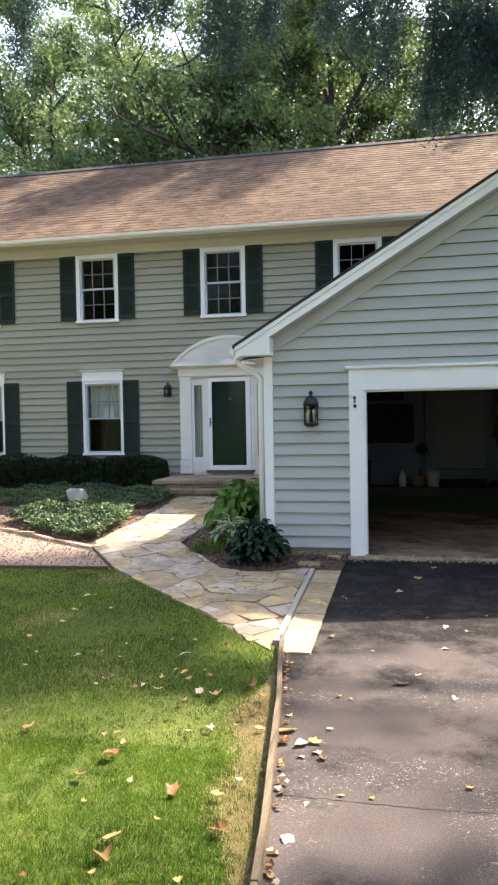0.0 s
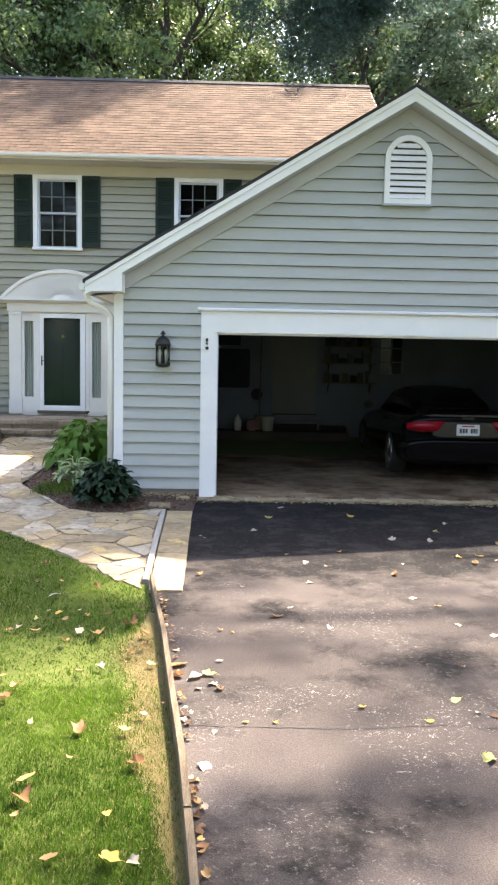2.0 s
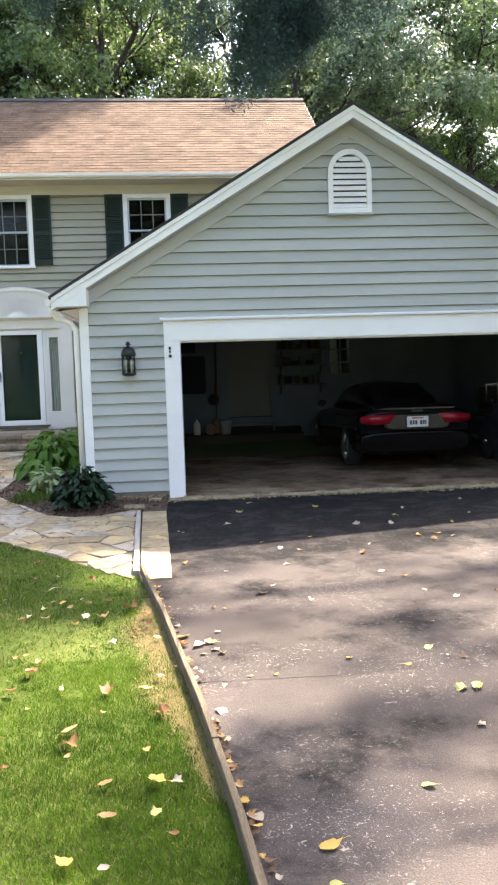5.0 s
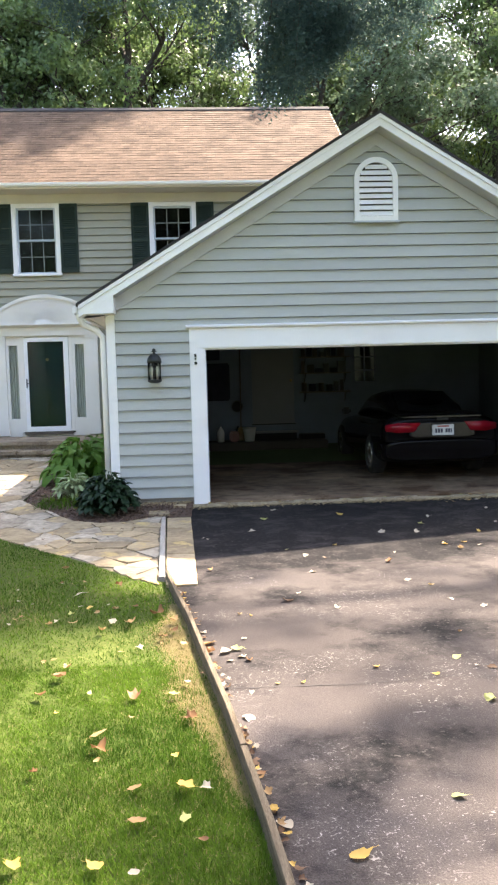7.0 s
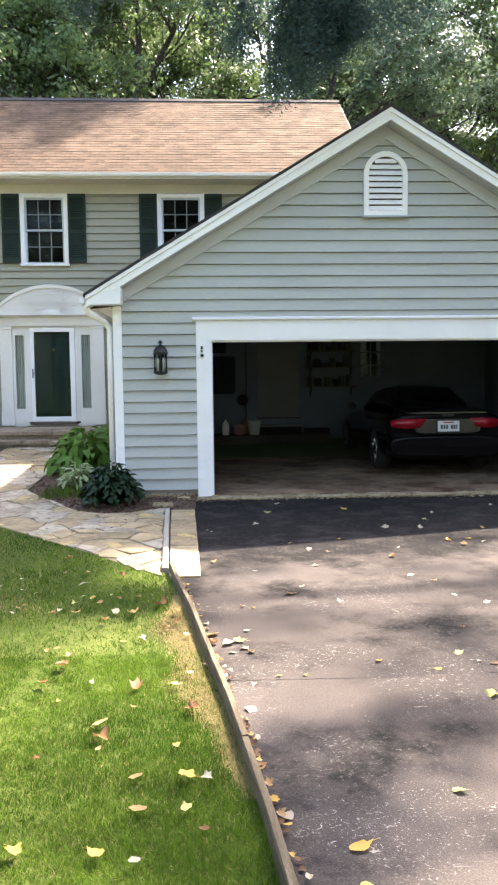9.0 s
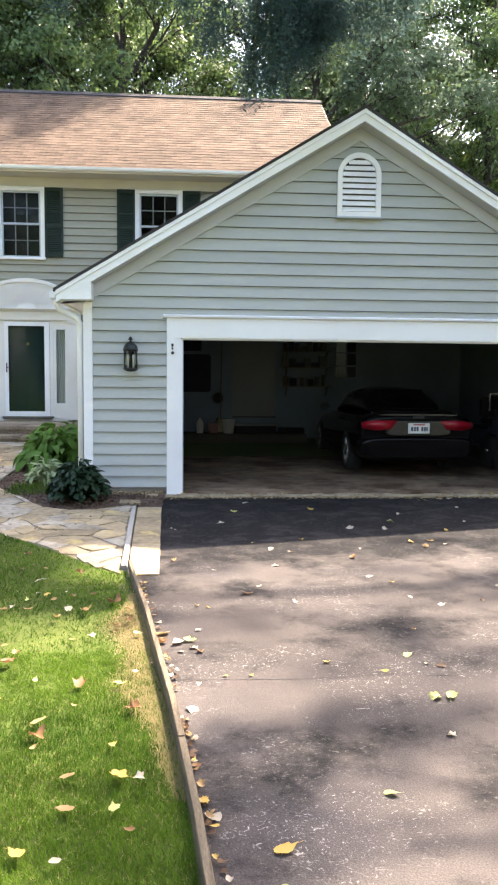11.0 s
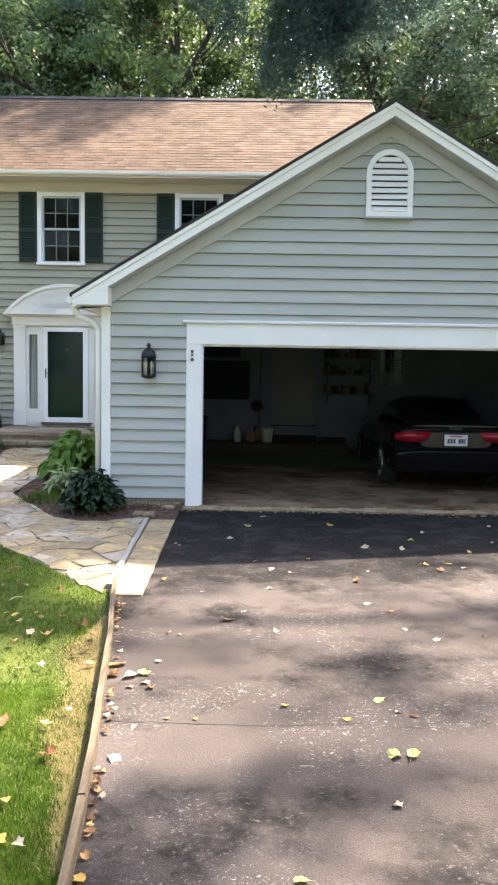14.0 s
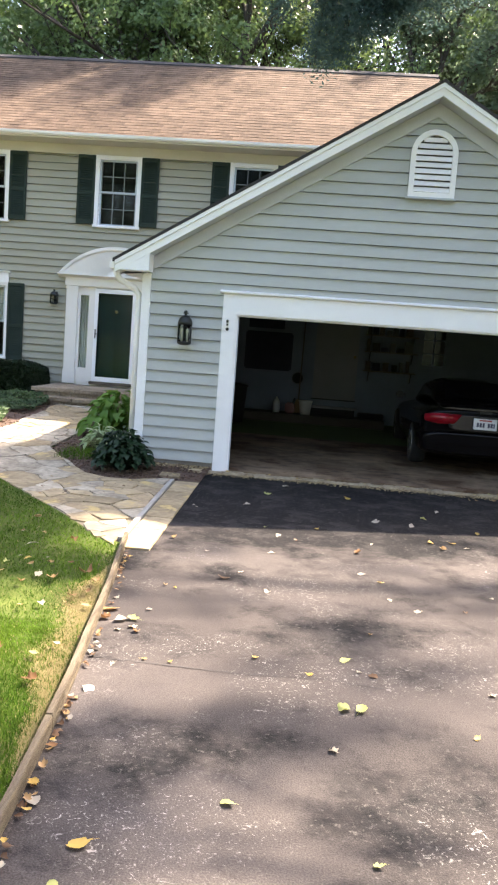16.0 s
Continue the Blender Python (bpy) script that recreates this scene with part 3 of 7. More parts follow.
part("weather_strip", Shape().box(OPEN_L + 0.022, OPEN_L + 0.034, 0.0, 0.03, 0, OPEN_T - 0.022), GREYTRIM, trim)

# garage slab, ledge and apron
slab = Shape().prism([(0.03, -0.12), (6.12, -0.12), (6.12, 0.16), (2.2, 0.10), (0.16, 0.03), (0.03, 0.01)], G_L + 0.14, G_R - 0.14, "x")
solid("floor_garage", slab, CONCRETE, "stained bare concrete garage floor", "floor", kind="structure")
solid("ledge_garage", Shape().box(G_L + 0.15, 3.95, 5.45, 6.115, 0.12, 0.40), DARKROOM, "raised concrete ledge along the garage back wall, coloured dark for shade", "ledge", 0.01, kind="structure")
apron = Shape()
rnd = random.Random(5)
xs = [1.15 + 0.16 * i for i in range(40)]
for a, b in zip(xs, xs[1:]):
    w, h = 0.11 + rnd.uniform(-0.03, 0.05), -0.008 + rnd.uniform(-0.01, 0.008)
    apron.box(a, b, -w, 0.028, -0.09, h)
solid("apron_kerb", apron, KERB, "crumbling concrete edge between drive and garage floor", "kerb", 0.008, kind="structure")

# windows
def dark_glass(parent, x0, x1, z0, z1, y):
    p = part("pane", Shape().box(x0, x1, y, y + 0.004, z0, z1), GLASS, parent)
    p.visible_shadow = False
    return p


def sash(parent, x0, x1, z0, z1, y, cols, rows):
    """One sash: rails, stiles, muntins and panes."""
    w = 0.036
    ob = part("sash", Shape().box(x0, x0 + w, y, y + 0.04, z0, z1).box(x1 - w, x1, y, y + 0.04, z0, z1)
              .box(x0 + w, x1 - w, y, y + 0.04, z0, z0 + w).box(x0 + w, x1 - w, y, y + 0.04, z1 - w, z1), GREYTRIM, parent)
    a, b, c, d = x0 + w, x1 - w, z0 + w, z1 - w
    dx, dz = (b - a) / cols, (d - c) / rows
    for i in range(1, cols):
        part("muntin", Shape().box(a + i * dx - 0.008, a + i * dx + 0.008, y + 0.006, y + 0.03, c, d), MUNTIN, ob)
    for i in range(1, rows):
        for k in range(cols):
            part("muntin", Shape().box(a + k * dx + 0.008, a + (k + 1) * dx - 0.008, y + 0.006, y + 0.03, c + i * dz - 0.008, c + i * dz + 0.008), MUNTIN, ob)
    for i in range(cols):
        for k in range(rows):
            p = part("pane", Shape().box(a + i * dx, a + (i + 1) * dx, y + 0.016, y + 0.02, c + k * dz, c + (k + 1) * dz), GLASS, ob)
            p.visible_shadow = False
    return ob


def window(name, x0, x1, z0, z1, header, cols, rows, label):
    """A double-hung window in its casing."""
    w = thing(name, ((x0 + x1) / 2, WALL_Y, z0), label, "window", kind="structure")
    c = 0.062 if header else 0.088
    y = WALL_Y - 0.056
    for a, b in ((x0, x0 + c), (x1 - c, x1)):
        part("casing", Shape().box(a, b, y, WALL_Y + 0.02, z0 + 0.05, z1), WHITE, w, bevel=0.004)
    part("head_casing", Shape().box(x0 + c, x1 - c, y + 0.001, WALL_Y + 0.02, z1 - c, z1), WHITE, w)
    part("window_sill", Shape().box(x0 - 0.015, x1 + 0.015, y - 0.03, WALL_Y + 0.02, z0, z0 + 0.05), WHITE, w, bevel=0.005)
    for a, b in ((x0 + c, x0 + c + 0.015), (x1 - c - 0.015, x1 - c)):
        part("jamb", Shape().box(a, b, WALL_Y + 0.021, WALL_Y + 0.15, z0 + 0.05, z1 - c), WHITE, w)
    mid = (z0 + z1) / 2 - 0.01
    sash(w, x0 + c + 0.004, x1 - c - 0.004, mid - 0.015, z1 - c - 0.004, WALL_Y - 0.02, cols, rows)
    sash(w, x0 + c + 0.004, x1 - c - 0.004, z0 + 0.052, mid + 0.02, WALL_Y + 0.025, 1 if header else cols, 1 if header else rows)
    if header:
        part("header", Shape().box(x0, x1, y - 0.004, WALL_Y - 0.001, z1, z1 + 0.20), WHITE, w)
        part("crown", Shape().prism([(WALL_Y - 0.001, z1 + 0.20), (y - 0.01, z1 + 0.20), (y - 0.02, z1 + 0.215), (y - 0.06, z1 + 0.235), (y - 0.06, z1 + 0.25), (WALL_Y - 0.001, z1 + 0.25)], x0 - 0.035, x1 + 0.035, "x"), WHITE, w)
        part("bed_moulding", Shape().box(x0 - 0.01, x1 + 0.01, y - 0.018, y - 0.005, z1 + 0.004, z1 + 0.03), WHITE, w)
    return w


for i, (a, b) in enumerate(UPPER):
    window("window_%d" % (i + 1), a, b, *UP_Z, False, 3, 2, "white double-hung upstairs window with small panes, dark inside")
for i, (a, b) in enumerate(LOWER):
    window("window_%d" % (i + 5), a, b, *LOW_Z, True, 3, 2, "white double-hung downstairs window with a moulded header")


def shutter(x0, x1, z0, z1):
    """A dark-green louvred shutter hung flat beside a window."""
    s = thing("shutter", ((x0 + x1) / 2, WALL_Y - 0.03, z0), "dark green louvred shutter fixed on the clapboard beside a window", "shutter", "window shutters")
    y0, y1, w = WALL_Y - 0.078, WALL_Y - 0.046, 0.05
    part("backing", Shape().box(x0 + 0.004, x1 - 0.004, y1 + 0.002, y1 + 0.008, z0 + 0.004, z1 - 0.004), GREEN, s)
    part("stile", Shape().box(x0, x0 + w, y0, y1, z0, z1), GREEN, s, bevel=0.004)
    part("stile", Shape().box(x1 - w, x1, y0, y1, z0, z1), GREEN, s, bevel=0.004)
    mid = z0 + 0.45 * (z1 - z0)
    for a, b in ((z0, z0 + 0.09), (mid - 0.035, mid + 0.035), (z1 - 0.07, z1)):
        part("rail", Shape().box(x0 + w, x1 - w, y0 + 0.002, y1, a, b), GREEN, s)
    for a, b in ((z0 + 0.09, mid - 0.035), (mid + 0.035, z1 - 0.07)):
        n = int((b - a) / 0.042)
        lou = Shape()
        for k in range(n):
            z = a + (k + 0.5) * (b - a) / n
            lou.add([(x0 + w, y0 + 0.006, z - 0.018), (x1 - w, y0 + 0.006, z - 0.018), (x1 - w, y1 - 0.004, z + 0.018), (x0 + w, y1 - 0.004, z + 0.018),
                     (x0 + w, y0 + 0.012, z - 0.022), (x1 - w, y0 + 0.012, z - 0.022), (x1 - w, y1 + 0.001, z + 0.012), (x0 + w, y1 + 0.001, z + 0.012)],
                    [(0, 1, 2, 3), (4, 7, 6, 5), (0, 4, 5, 1), (3, 2, 6, 7)])
        tagged(part("louvres", lou, GREEN, s), kind="stuff")
    return s


shutter_first = shutter(0, 0.375, UP_Z[0] + 0.06, UP_Z[1] - 0.015)
home = Vector(shutter_first.location)
places = [x + 0.1875 for a, b in UPPER for x in (a - 0.377, b + 0.002)]
for x in places[1:]:
    copy_thing(shutter_first, Matrix.Translation((x, home.y, home.z)))
shutter_first.location.x = places[0]
low_first = shutter(0, 0.365, LOW_Z[0] - 0.01, LOW_Z[1] + 0.005)
home = Vector(low_first.location)
places = [x + 0.1825 for a, b in LOWER for x in (a - 0.367, b + 0.002)]
for x in places[1:]:
    copy_thing(low_first, Matrix.Translation((x, home.y, home.z)))
low_first.location.x = places[0]


def curtain(x0, x1, z0, z1, y, folds, label):
    """A pleated curtain hanging behind glass."""
    s = Shape()
    n = folds * 6
    top, low = [], []
    for i in range(n + 1):
        x = x0 + (x1 - x0) * i / n
        d = 0.018 * math.sin(i / 6 * math.tau)
        top.append((x, y + d, z1))
        low.append((x, y + 1.3 * d, z0))
    k = n + 1
    s.add(top + low, [(i, i + 1, k + i + 1, k + i) for i in range(n)], True)
    s.add([(p[0], p[1] + 0.006, p[2]) for p in top + low], [(i, k + i, k + i + 1, i + 1) for i in range(n)], True)
    return solid("curtain", s, CLOTH, label, "curtain")


for a, b in LOWER:
    curtain(a + 0.1, b - 0.1, 1.85, 2.6, WALL_Y + 0.17, 7, "sheer white cafe curtain behind a downstairs window")
    solid("window_card", Shape().box((a + b) / 2 - 0.04, (a + b) / 2 + 0.2, WALL_Y + 0.085, WALL_Y + 0.09, 1.88, 2.12), PLATE, "pale paper card standing behind the window pane", "card")

# front door: surround, sidelights, storm door
DX0, DX1 = -2.39, -1.46
door = thing("door_1", (-1.925, WALL_Y, 0.63), "white front door surround with fluted sidelights and glazed storm door", "front door", kind="structure")
SY = WALL_Y - 0.10
for x0 in (-3.02, -1.085):
    p = part("pilaster", Shape().box(x0, x0 + 0.25, SY, WALL_Y + 0.02, 0.93, 2.73), CREAM, door, bevel=0.006)
    part("plinth", Shape().box(x0 - 0.012, x0 + 0.262, SY - 0.015, WALL_Y + 0.02, 0.625, 0.93), CREAM, p, bevel=0.006)
    part("capital", Shape().box(x0 - 0.014, x0 + 0.264, SY - 0.018, WALL_Y + 0.02, 2.66, 2.70), CREAM, p, bevel=0.006)
part("entablature", Shape().box(-3.05, -0.80, SY - 0.012, WALL_Y + 0.02, 2.731, 2.90), CREAM, door)
part("cornice", Shape().prism([(WALL_Y, 2.90), (SY - 0.02, 2.90), (SY - 0.07, 2.935), (SY - 0.13, 2.95), (SY - 0.13, 2.975), (WALL_Y, 2.985)], -3.20, -0.65, "x"), CREAM, door, "cream cornice")
ACX, AR_W, AR_H = -1.925, 1.235, 0.575
R_ARC = (AR_W ** 2 + AR_H ** 2) / (2 * AR_H)
arc = []
for i in range(33):
    a = math.asin(AR_W / R_ARC) * (2 * i / 32 - 1)
    arc.append((ACX + R_ARC * math.sin(a), 2.975 + AR_H - R_ARC + R_ARC * math.cos(a)))
fan = Shape()
fan.prism([(ACX - AR_W, 2.965)] + arc + [(ACX + AR_W, 2.965)], SY - 0.03, WALL_Y)
panel = part("arch_panel", fan, CREAM, door, "cream arched panel with carved sunburst")
rim = Shape()
outer = [(ACX + (x - ACX) * 1.03, 2.975 + (z - 2.975) * 1.05 + 0.012) for x, z in arc]
inner = [(ACX + (x - ACX) * 0.97, 2.975 + (z - 2.975) * 0.93) for x, z in arc]
rim.prism(outer + inner[::-1], SY - 0.062, SY - 0.03)
part("arch_moulding", rim, CREAM, panel, bevel=0.01)
for i in range(19):
    a = math.pi * (i + 0.5) / 19
    dx, dz = math.cos(a), math.sin(a)
    far = 1.0 / math.sqrt((dx / 1.08) ** 2 + (dz / 0.47) ** 2)
    near = 0.20
    w = 0.028
    pts = [(ACX + dx * near - dz * w * 0.35, 2.985 + dz * near * 0.55 + dx * w * 0.35), (ACX + dx * near + dz * w * 0.35, 2.985 + dz * near * 0.55 - dx * w * 0.35),
           (ACX + dx * far + dz * w, 2.985 + dz * far - dx * w), (ACX + dx * far - dz * w, 2.985 + dz * far + dx * w)]
    part("ray", Shape().prism(pts, SY - 0.038, SY - 0.029), CREAM, panel, bevel=0.006)
# frame, sidelights
part("door_frame", Shape().box(-2.77, -1.085, WALL_Y - 0.055, WALL_Y + 0.06, 2.62 + 0.09, 2.731).box(-2.475, -2.395, WALL_Y - 0.055, WALL_Y + 0.06, 0.70, 2.71)
     .box(-1.455, -1.38, WALL_Y - 0.055, WALL_Y + 0.06, 0.70, 2.71), CREAM, door)
for x0, x1 in ((-2.77, -2.475), (-1.38, -1.085)):
    sl = part("sidelight", Shape().box(x0, x0 + 0.055, WALL_Y - 0.04, WALL_Y + 0.03, 0.66, 2.71).box(x1 - 0.055, x1, WALL_Y - 0.04, WALL_Y + 0.03, 0.66, 2.71)
              .box(x0 + 0.055, x1 - 0.055, WALL_Y - 0.04, WALL_Y + 0.03, 2.54, 2.71).box(x0 + 0.055, x1 - 0.055, WALL_Y - 0.04, WALL_Y + 0.03, 0.66, 0.98), CREAM, door, "cream sidelight frame with solid base")
    dark_glass(sl, x0 + 0.055, x1 - 0.055, 0.98, 2.54, WALL_Y)
    curtain(x0 + 0.03, x1 - 0.03, 0.95, 2.58, WALL_Y + 0.09, 5, "grey pleated curtain behind the door sidelight")
storm = part("storm_door", Shape().box(DX0, DX0 + 0.075, WALL_Y - 0.075, WALL_Y - 0.04, 0.70, 2.70).box(DX1 - 0.105, DX1, WALL_Y - 0.075, WALL_Y - 0.04, 0.70, 2.70)
             .box(DX0 + 0.075, DX1 - 0.105, WALL_Y - 0.075, WALL_Y - 0.04, 2.605, 2.70).box(DX0 + 0.075, DX1 - 0.105, WALL_Y - 0.075, WALL_Y - 0.04, 0.70, 0.805), WHITE, door, "white full-glass storm door", 0.004)
dark_glass(storm, DX0 + 0.075, DX1 - 0.105, 0.805, 2.605, WALL_Y - 0.06)
hd = part("handle", Shape().box(DX0 + 0.025, DX0 + 0.05, WALL_Y - 0.082, WALL_Y - 0.074, 1.63, 1.83)
          .tube([(DX0 + 0.037, WALL_Y - 0.08, 1.73), (DX0 + 0.037, WALL_Y - 0.12, 1.73), (DX0 + 0.12, WALL_Y - 0.125, 1.735)], 0.009, 8), BLACKMETAL, storm, "dark lever handle")
inner_door = part("inner_door", Shape().box(DX0 + 0.01, DX1 - 0.01, WALL_Y + 0.03, WALL_Y + 0.075, 0.70, 2.70), DOORGREEN, door, "dark green inner door")
for xa in (DX0 + 0.13, -1.90):
    for za, zb in ((0.85, 1.55), (1.70, 2.52)):
        part("raised_panel", Shape().box(xa, xa + 0.32, WALL_Y + 0.014, WALL_Y + 0.031, za, zb), DOORGREEN, inner_door, bevel=0.012)
part("knocker", Shape().lathe([(0.0, -0.03), (0.03, -0.025), (0.035, 0.0)], (-1.925, WALL_Y + 0.01, 2.23), 12, "y"), BRASS, inner_door, "brass knocker")
part("threshold", Shape().box(-2.43, -1.42, WALL_Y - 0.13, WALL_Y + 0.1, 0.64, 0.698), WOOD, door, "worn wooden threshold", 0.006)
part("back_sill", Shape().box(-2.77, -1.085, WALL_Y - 0.03, WALL_Y + 0.1, 0.60, 0.66), CREAM, door)

# gable vent
vent = thing("gable_vent", (3.795, 0, 3.82), "white arched louvred vent in the garage gable", "vent")


def arch(x0, x1, z0, ztop, n=20):
    mid, r = (x0 + x1) / 2, (x1 - x0) / 2
    return [(x0, z0), (x1, z0)] + [(mid + r * math.cos(math.pi * i / n), ztop - r + r * math.sin(math.pi * i / n)) for i in range(n + 1)]


o, i_ = arch(3.495, 4.095, 3.82, 4.672), arch(3.563, 4.027, 3.885, 4.604)
ring = Shape()
n = len(o)
vs = [(x, y, z) for y in (-0.065, -0.02) for x, z in o] + [(x, y, z) for y in (-0.065, -0.02) for x, z in i_]
fs = []
for k in range(n):
    j = (k + 1) % n
    fs += [(k, j, 2 * n + j, 2 * n + k), (n + k, 3 * n + k, 3 * n + j, n + j), (k, n + k, n + j, j), (2 * n + k, 2 * n + j, 3 * n + j, 3 * n + k)]
part("frame", ring.add(vs, fs), WHITE, vent)
part("sill", Shape().box(3.475, 4.115, -0.075, -0.02, 3.80, 3.822), GREYTRIM, vent)
part("backing", Shape().prism(arch(3.56, 4.03, 3.88, 4.61), -0.019, -0.004), EDGE, vent, "dark backing")
for k in range(9):
    z = 3.895 + k * 0.078
    half = 0.232 if z < 4.37 else math.sqrt(max(0.004, 0.232 ** 2 - (z + 0.03 - 4.372) ** 2))
    part("slat", Shape().add([(3.795 - half, -0.060, z), (3.795 + half, -0.060, z), (3.795 + half, -0.024, z + 0.060), (3.795 - half, -0.024, z + 0.060),
                              (3.795 - half, -0.054, z - 0.006), (3.795 + half, -0.054, z - 0.006), (3.795 + half, -0.0205, z + 0.049), (3.795 - half, -0.0205, z + 0.049)],
                             [(0, 1, 2, 3), (4, 7, 6, 5), (0, 4, 5, 1), (3, 2, 6, 7), (0, 3, 7, 4), (1, 5, 6, 2)]), WHITE, vent)


vent.location.y -= 0.024

# wall lanterns
def lantern(x, y, z0, z1, r, label, candles=True):
    h = z1 - z0
    la = thing("wall_lantern", (x, y, z0), label, "wall lamp", "wall lanterns")
    c = (x, y - r - 0.035, 0)
    part("back_plate", Shape().box(x - 0.04, x + 0.04, y - 0.014, y, z0 + 0.12 * h, z0 + 0.85 * h), BLACKMETAL, la, bevel=0.005)
    part("arm", Shape().tube([(x, y - 0.01, z0 + 0.66 * h), (x, y - 0.05, z0 + 0.70 * h), (x, c[1], z0 + 0.70 * h)], 0.01, 8), BLACKMETAL, la)
    part("base", Shape().lathe([(0.0, 0), (0.6 * r, 0.005), (0.95 * r, 0.05 * h), (r, 0.08 * h), (r, 0.11 * h)], (c[0], c[1], z0), 16), BLACKMETAL, la)
    part("hood", Shape().lathe([(1.04 * r, 0.58 * h), (1.0 * r, 0.66 * h), (0.85 * r, 0.74 * h), (0.5 * r, 0.82 * h), (0.16 * r, 0.86 * h), (0.12 * r, 0.9 * h)], (c[0], c[1], z0), 16), BLACKMETAL, la, "domed hood")
    part("finial", Shape().lathe([(0.02, 0.885 * h), (0.045, 0.905 * h), (0.02, 0.93 * h), (0.03, 0.95 * h), (0.012, 0.975 * h), (0.003, h)], (c[0], c[1], z0), 10), BLACKMETAL, la)
    for k in range(6):
        a = math.tau * (k + 0.5) / 6
        px, py = c[0] + 0.97 * r * math.cos(a), c[1] + 0.97 * r * math.sin(a)
        part("bar", Shape().tube([(px, py, z0 + 0.1 * h), (px, py, z0 + 0.6 * h)], 0.006, 6), BLACKMETAL, la)
    for dx in (-0.035, 0.035) if candles else ():
        part("candle", Shape().lathe([(0.012, 0.11 * h), (0.012, 0.33 * h), (0.017, 0.36 * h), (0.018, 0.42 * h), (0.004, 0.5 * h)], (c[0] + dx, c[1], z0), 10), CANDLE, la, "ivory candle sleeve and bulb")
    g = part("glass", Shape().lathe([(0.9 * r, 0.11 * h), (0.9 * r, 0.59 * h)], (c[0], c[1], z0), 16), LAMPGLASS, la)
    g.visible_shadow = False
    return la


lantern(0.708, -0.042, 1.685, 2.16, 0.098, "black iron carriage lantern with two candle bulbs on the garage clapboard")
lantern(-3.27, WALL_Y - 0.042, 2.29, 2.62, 0.085, "small black iron lantern beside the front door", False)
sw = thing("door_keypad", (1.265, -0.055, 1.93), "small dark keypad with a pale cover on the garage casing", "keypad")
part("body", Shape().box(1.247, 1.283, -0.075, -0.056, 1.985, 2.075), PLASTIC, sw, bevel=0.004)
part("cover", Shape().box(1.251, 1.279, -0.080, -0.0755, 2.03, 2.07), BLACKMETAL, sw)
part("cover", Shape().box(1.255, 1.275, -0.079, -0.0755, 1.992, 2.018), BLACKMETAL, sw)
part("knob", Shape().lathe([(0.022, -0.03), (0.022, -0.005), (0.014, 0.0)], (1.268, -0.058, 1.945), 12, "y"), BLACKMETAL, sw)


# ---- ground, drive, walk ----
def sheet(name, xs, ys, height, material, label, category, inside=None, kind="structure"):
    """A ground sheet on a grid, kept where inside() says so."""
    s = Shape()
    idx = {}
    for j, y in enumerate(ys):
        for i, x in enumerate(xs):
            idx[i, j] = len(s.v)
            s.v.append((x, y, height(x, y)))
    for j in range(len(ys) - 1):
        for i in range(len(xs) - 1):
            if inside is None or inside((xs[i] + xs[i + 1]) / 2, (ys[j] + ys[j + 1]) / 2):
                s.smooth.add(len(s.f))
                s.f.append([idx[i, j], idx[i + 1, j], idx[i + 1, j + 1], idx[i, j + 1]])
    return solid(name, s, material, label, category, kind=kind)


def steps(a, b, n):
    return [a + (b - a) * i / n for i in range(n + 1)]


TIMBER_LINE = [(0.965, -4.10), (1.07, -4.80), (1.18, -5.46), (1.31, -6.43), (1.40, -7.07), (1.455, -7.55), (1.52, -8.15), (1.56, -8.62), (1.61, -9.60), (1.63, -10.6), (1.62, -13.0)]
WALK_LEFT = [(-2.46, 4.25), (-2.42, 1.85), (-2.50, 0.30), (-2.38, -0.10), (-1.66, -1.15), (-0.49, -2.52), (0.22, -3.38), (0.69, -4.02), (0.90, -4.28)]


def along(line, y):
    """x of a line given by points of falling y."""
    for (xa, ya), (xb, yb) in zip(line, line[1:]):
        if yb <= y <= ya:
            return xa + (xb - xa) * (y - ya) / (yb - ya)
    return line[0][0] if y > line[0][1] else line[-1][0]


def drive_z(x, y):
    return -0.035 + 0.008 * smooth_noise(x, y, 0.5)


far_x = [-400, -150, -60, -30, -18, -12, -9, -7, -5, -3, -1, 1, 3, 5, 8, 12, 18, 30, 60, 150, 400]
far_y = [-400, -150, -60, -30, -20, -14, -10, -7, -5, -3, -1.6, 0, 2, 4, 6, 9, 14, 20, 30, 60, 150, 400]
sheet("ground", far_x, far_y, lambda x, y: ground_z(x, y) - 0.16, GROUND, "grassy earth round the house reaching to the horizon", "ground")


def edged(name, ys, left, right, height, n, material, label, category):
    """A ground sheet between two edges that run along y."""
    s = Shape()
    for y in ys:
        a, b = left(y), right(y)
        s.v += [(a + (b - a) * i / n, y, height(a + (b - a) * i / n, y)) for i in range(n + 1)]
    for j in range(len(ys) - 1):
        for i in range(n):
            s.smooth.add(len(s.f))
            s.f.append([j * (n + 1) + i, j * (n + 1) + i + 1, (j + 1) * (n + 1) + i + 1, (j + 1) * (n + 1) + i])
    return solid(name, s, material, label, category, kind="structure")


def drive_edge(y):
    return 1.145 + 0.03 * (-0.95 - y) if y > -4.1 else along(TIMBER_LINE, y)


def lawn_edge(y):
    return along(WALK_LEFT, y) + 0.02 if y > -4.15 else along(TIMBER_LINE, y)


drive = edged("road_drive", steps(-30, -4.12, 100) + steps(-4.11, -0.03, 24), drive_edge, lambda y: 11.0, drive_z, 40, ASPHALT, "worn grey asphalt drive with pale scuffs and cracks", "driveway")
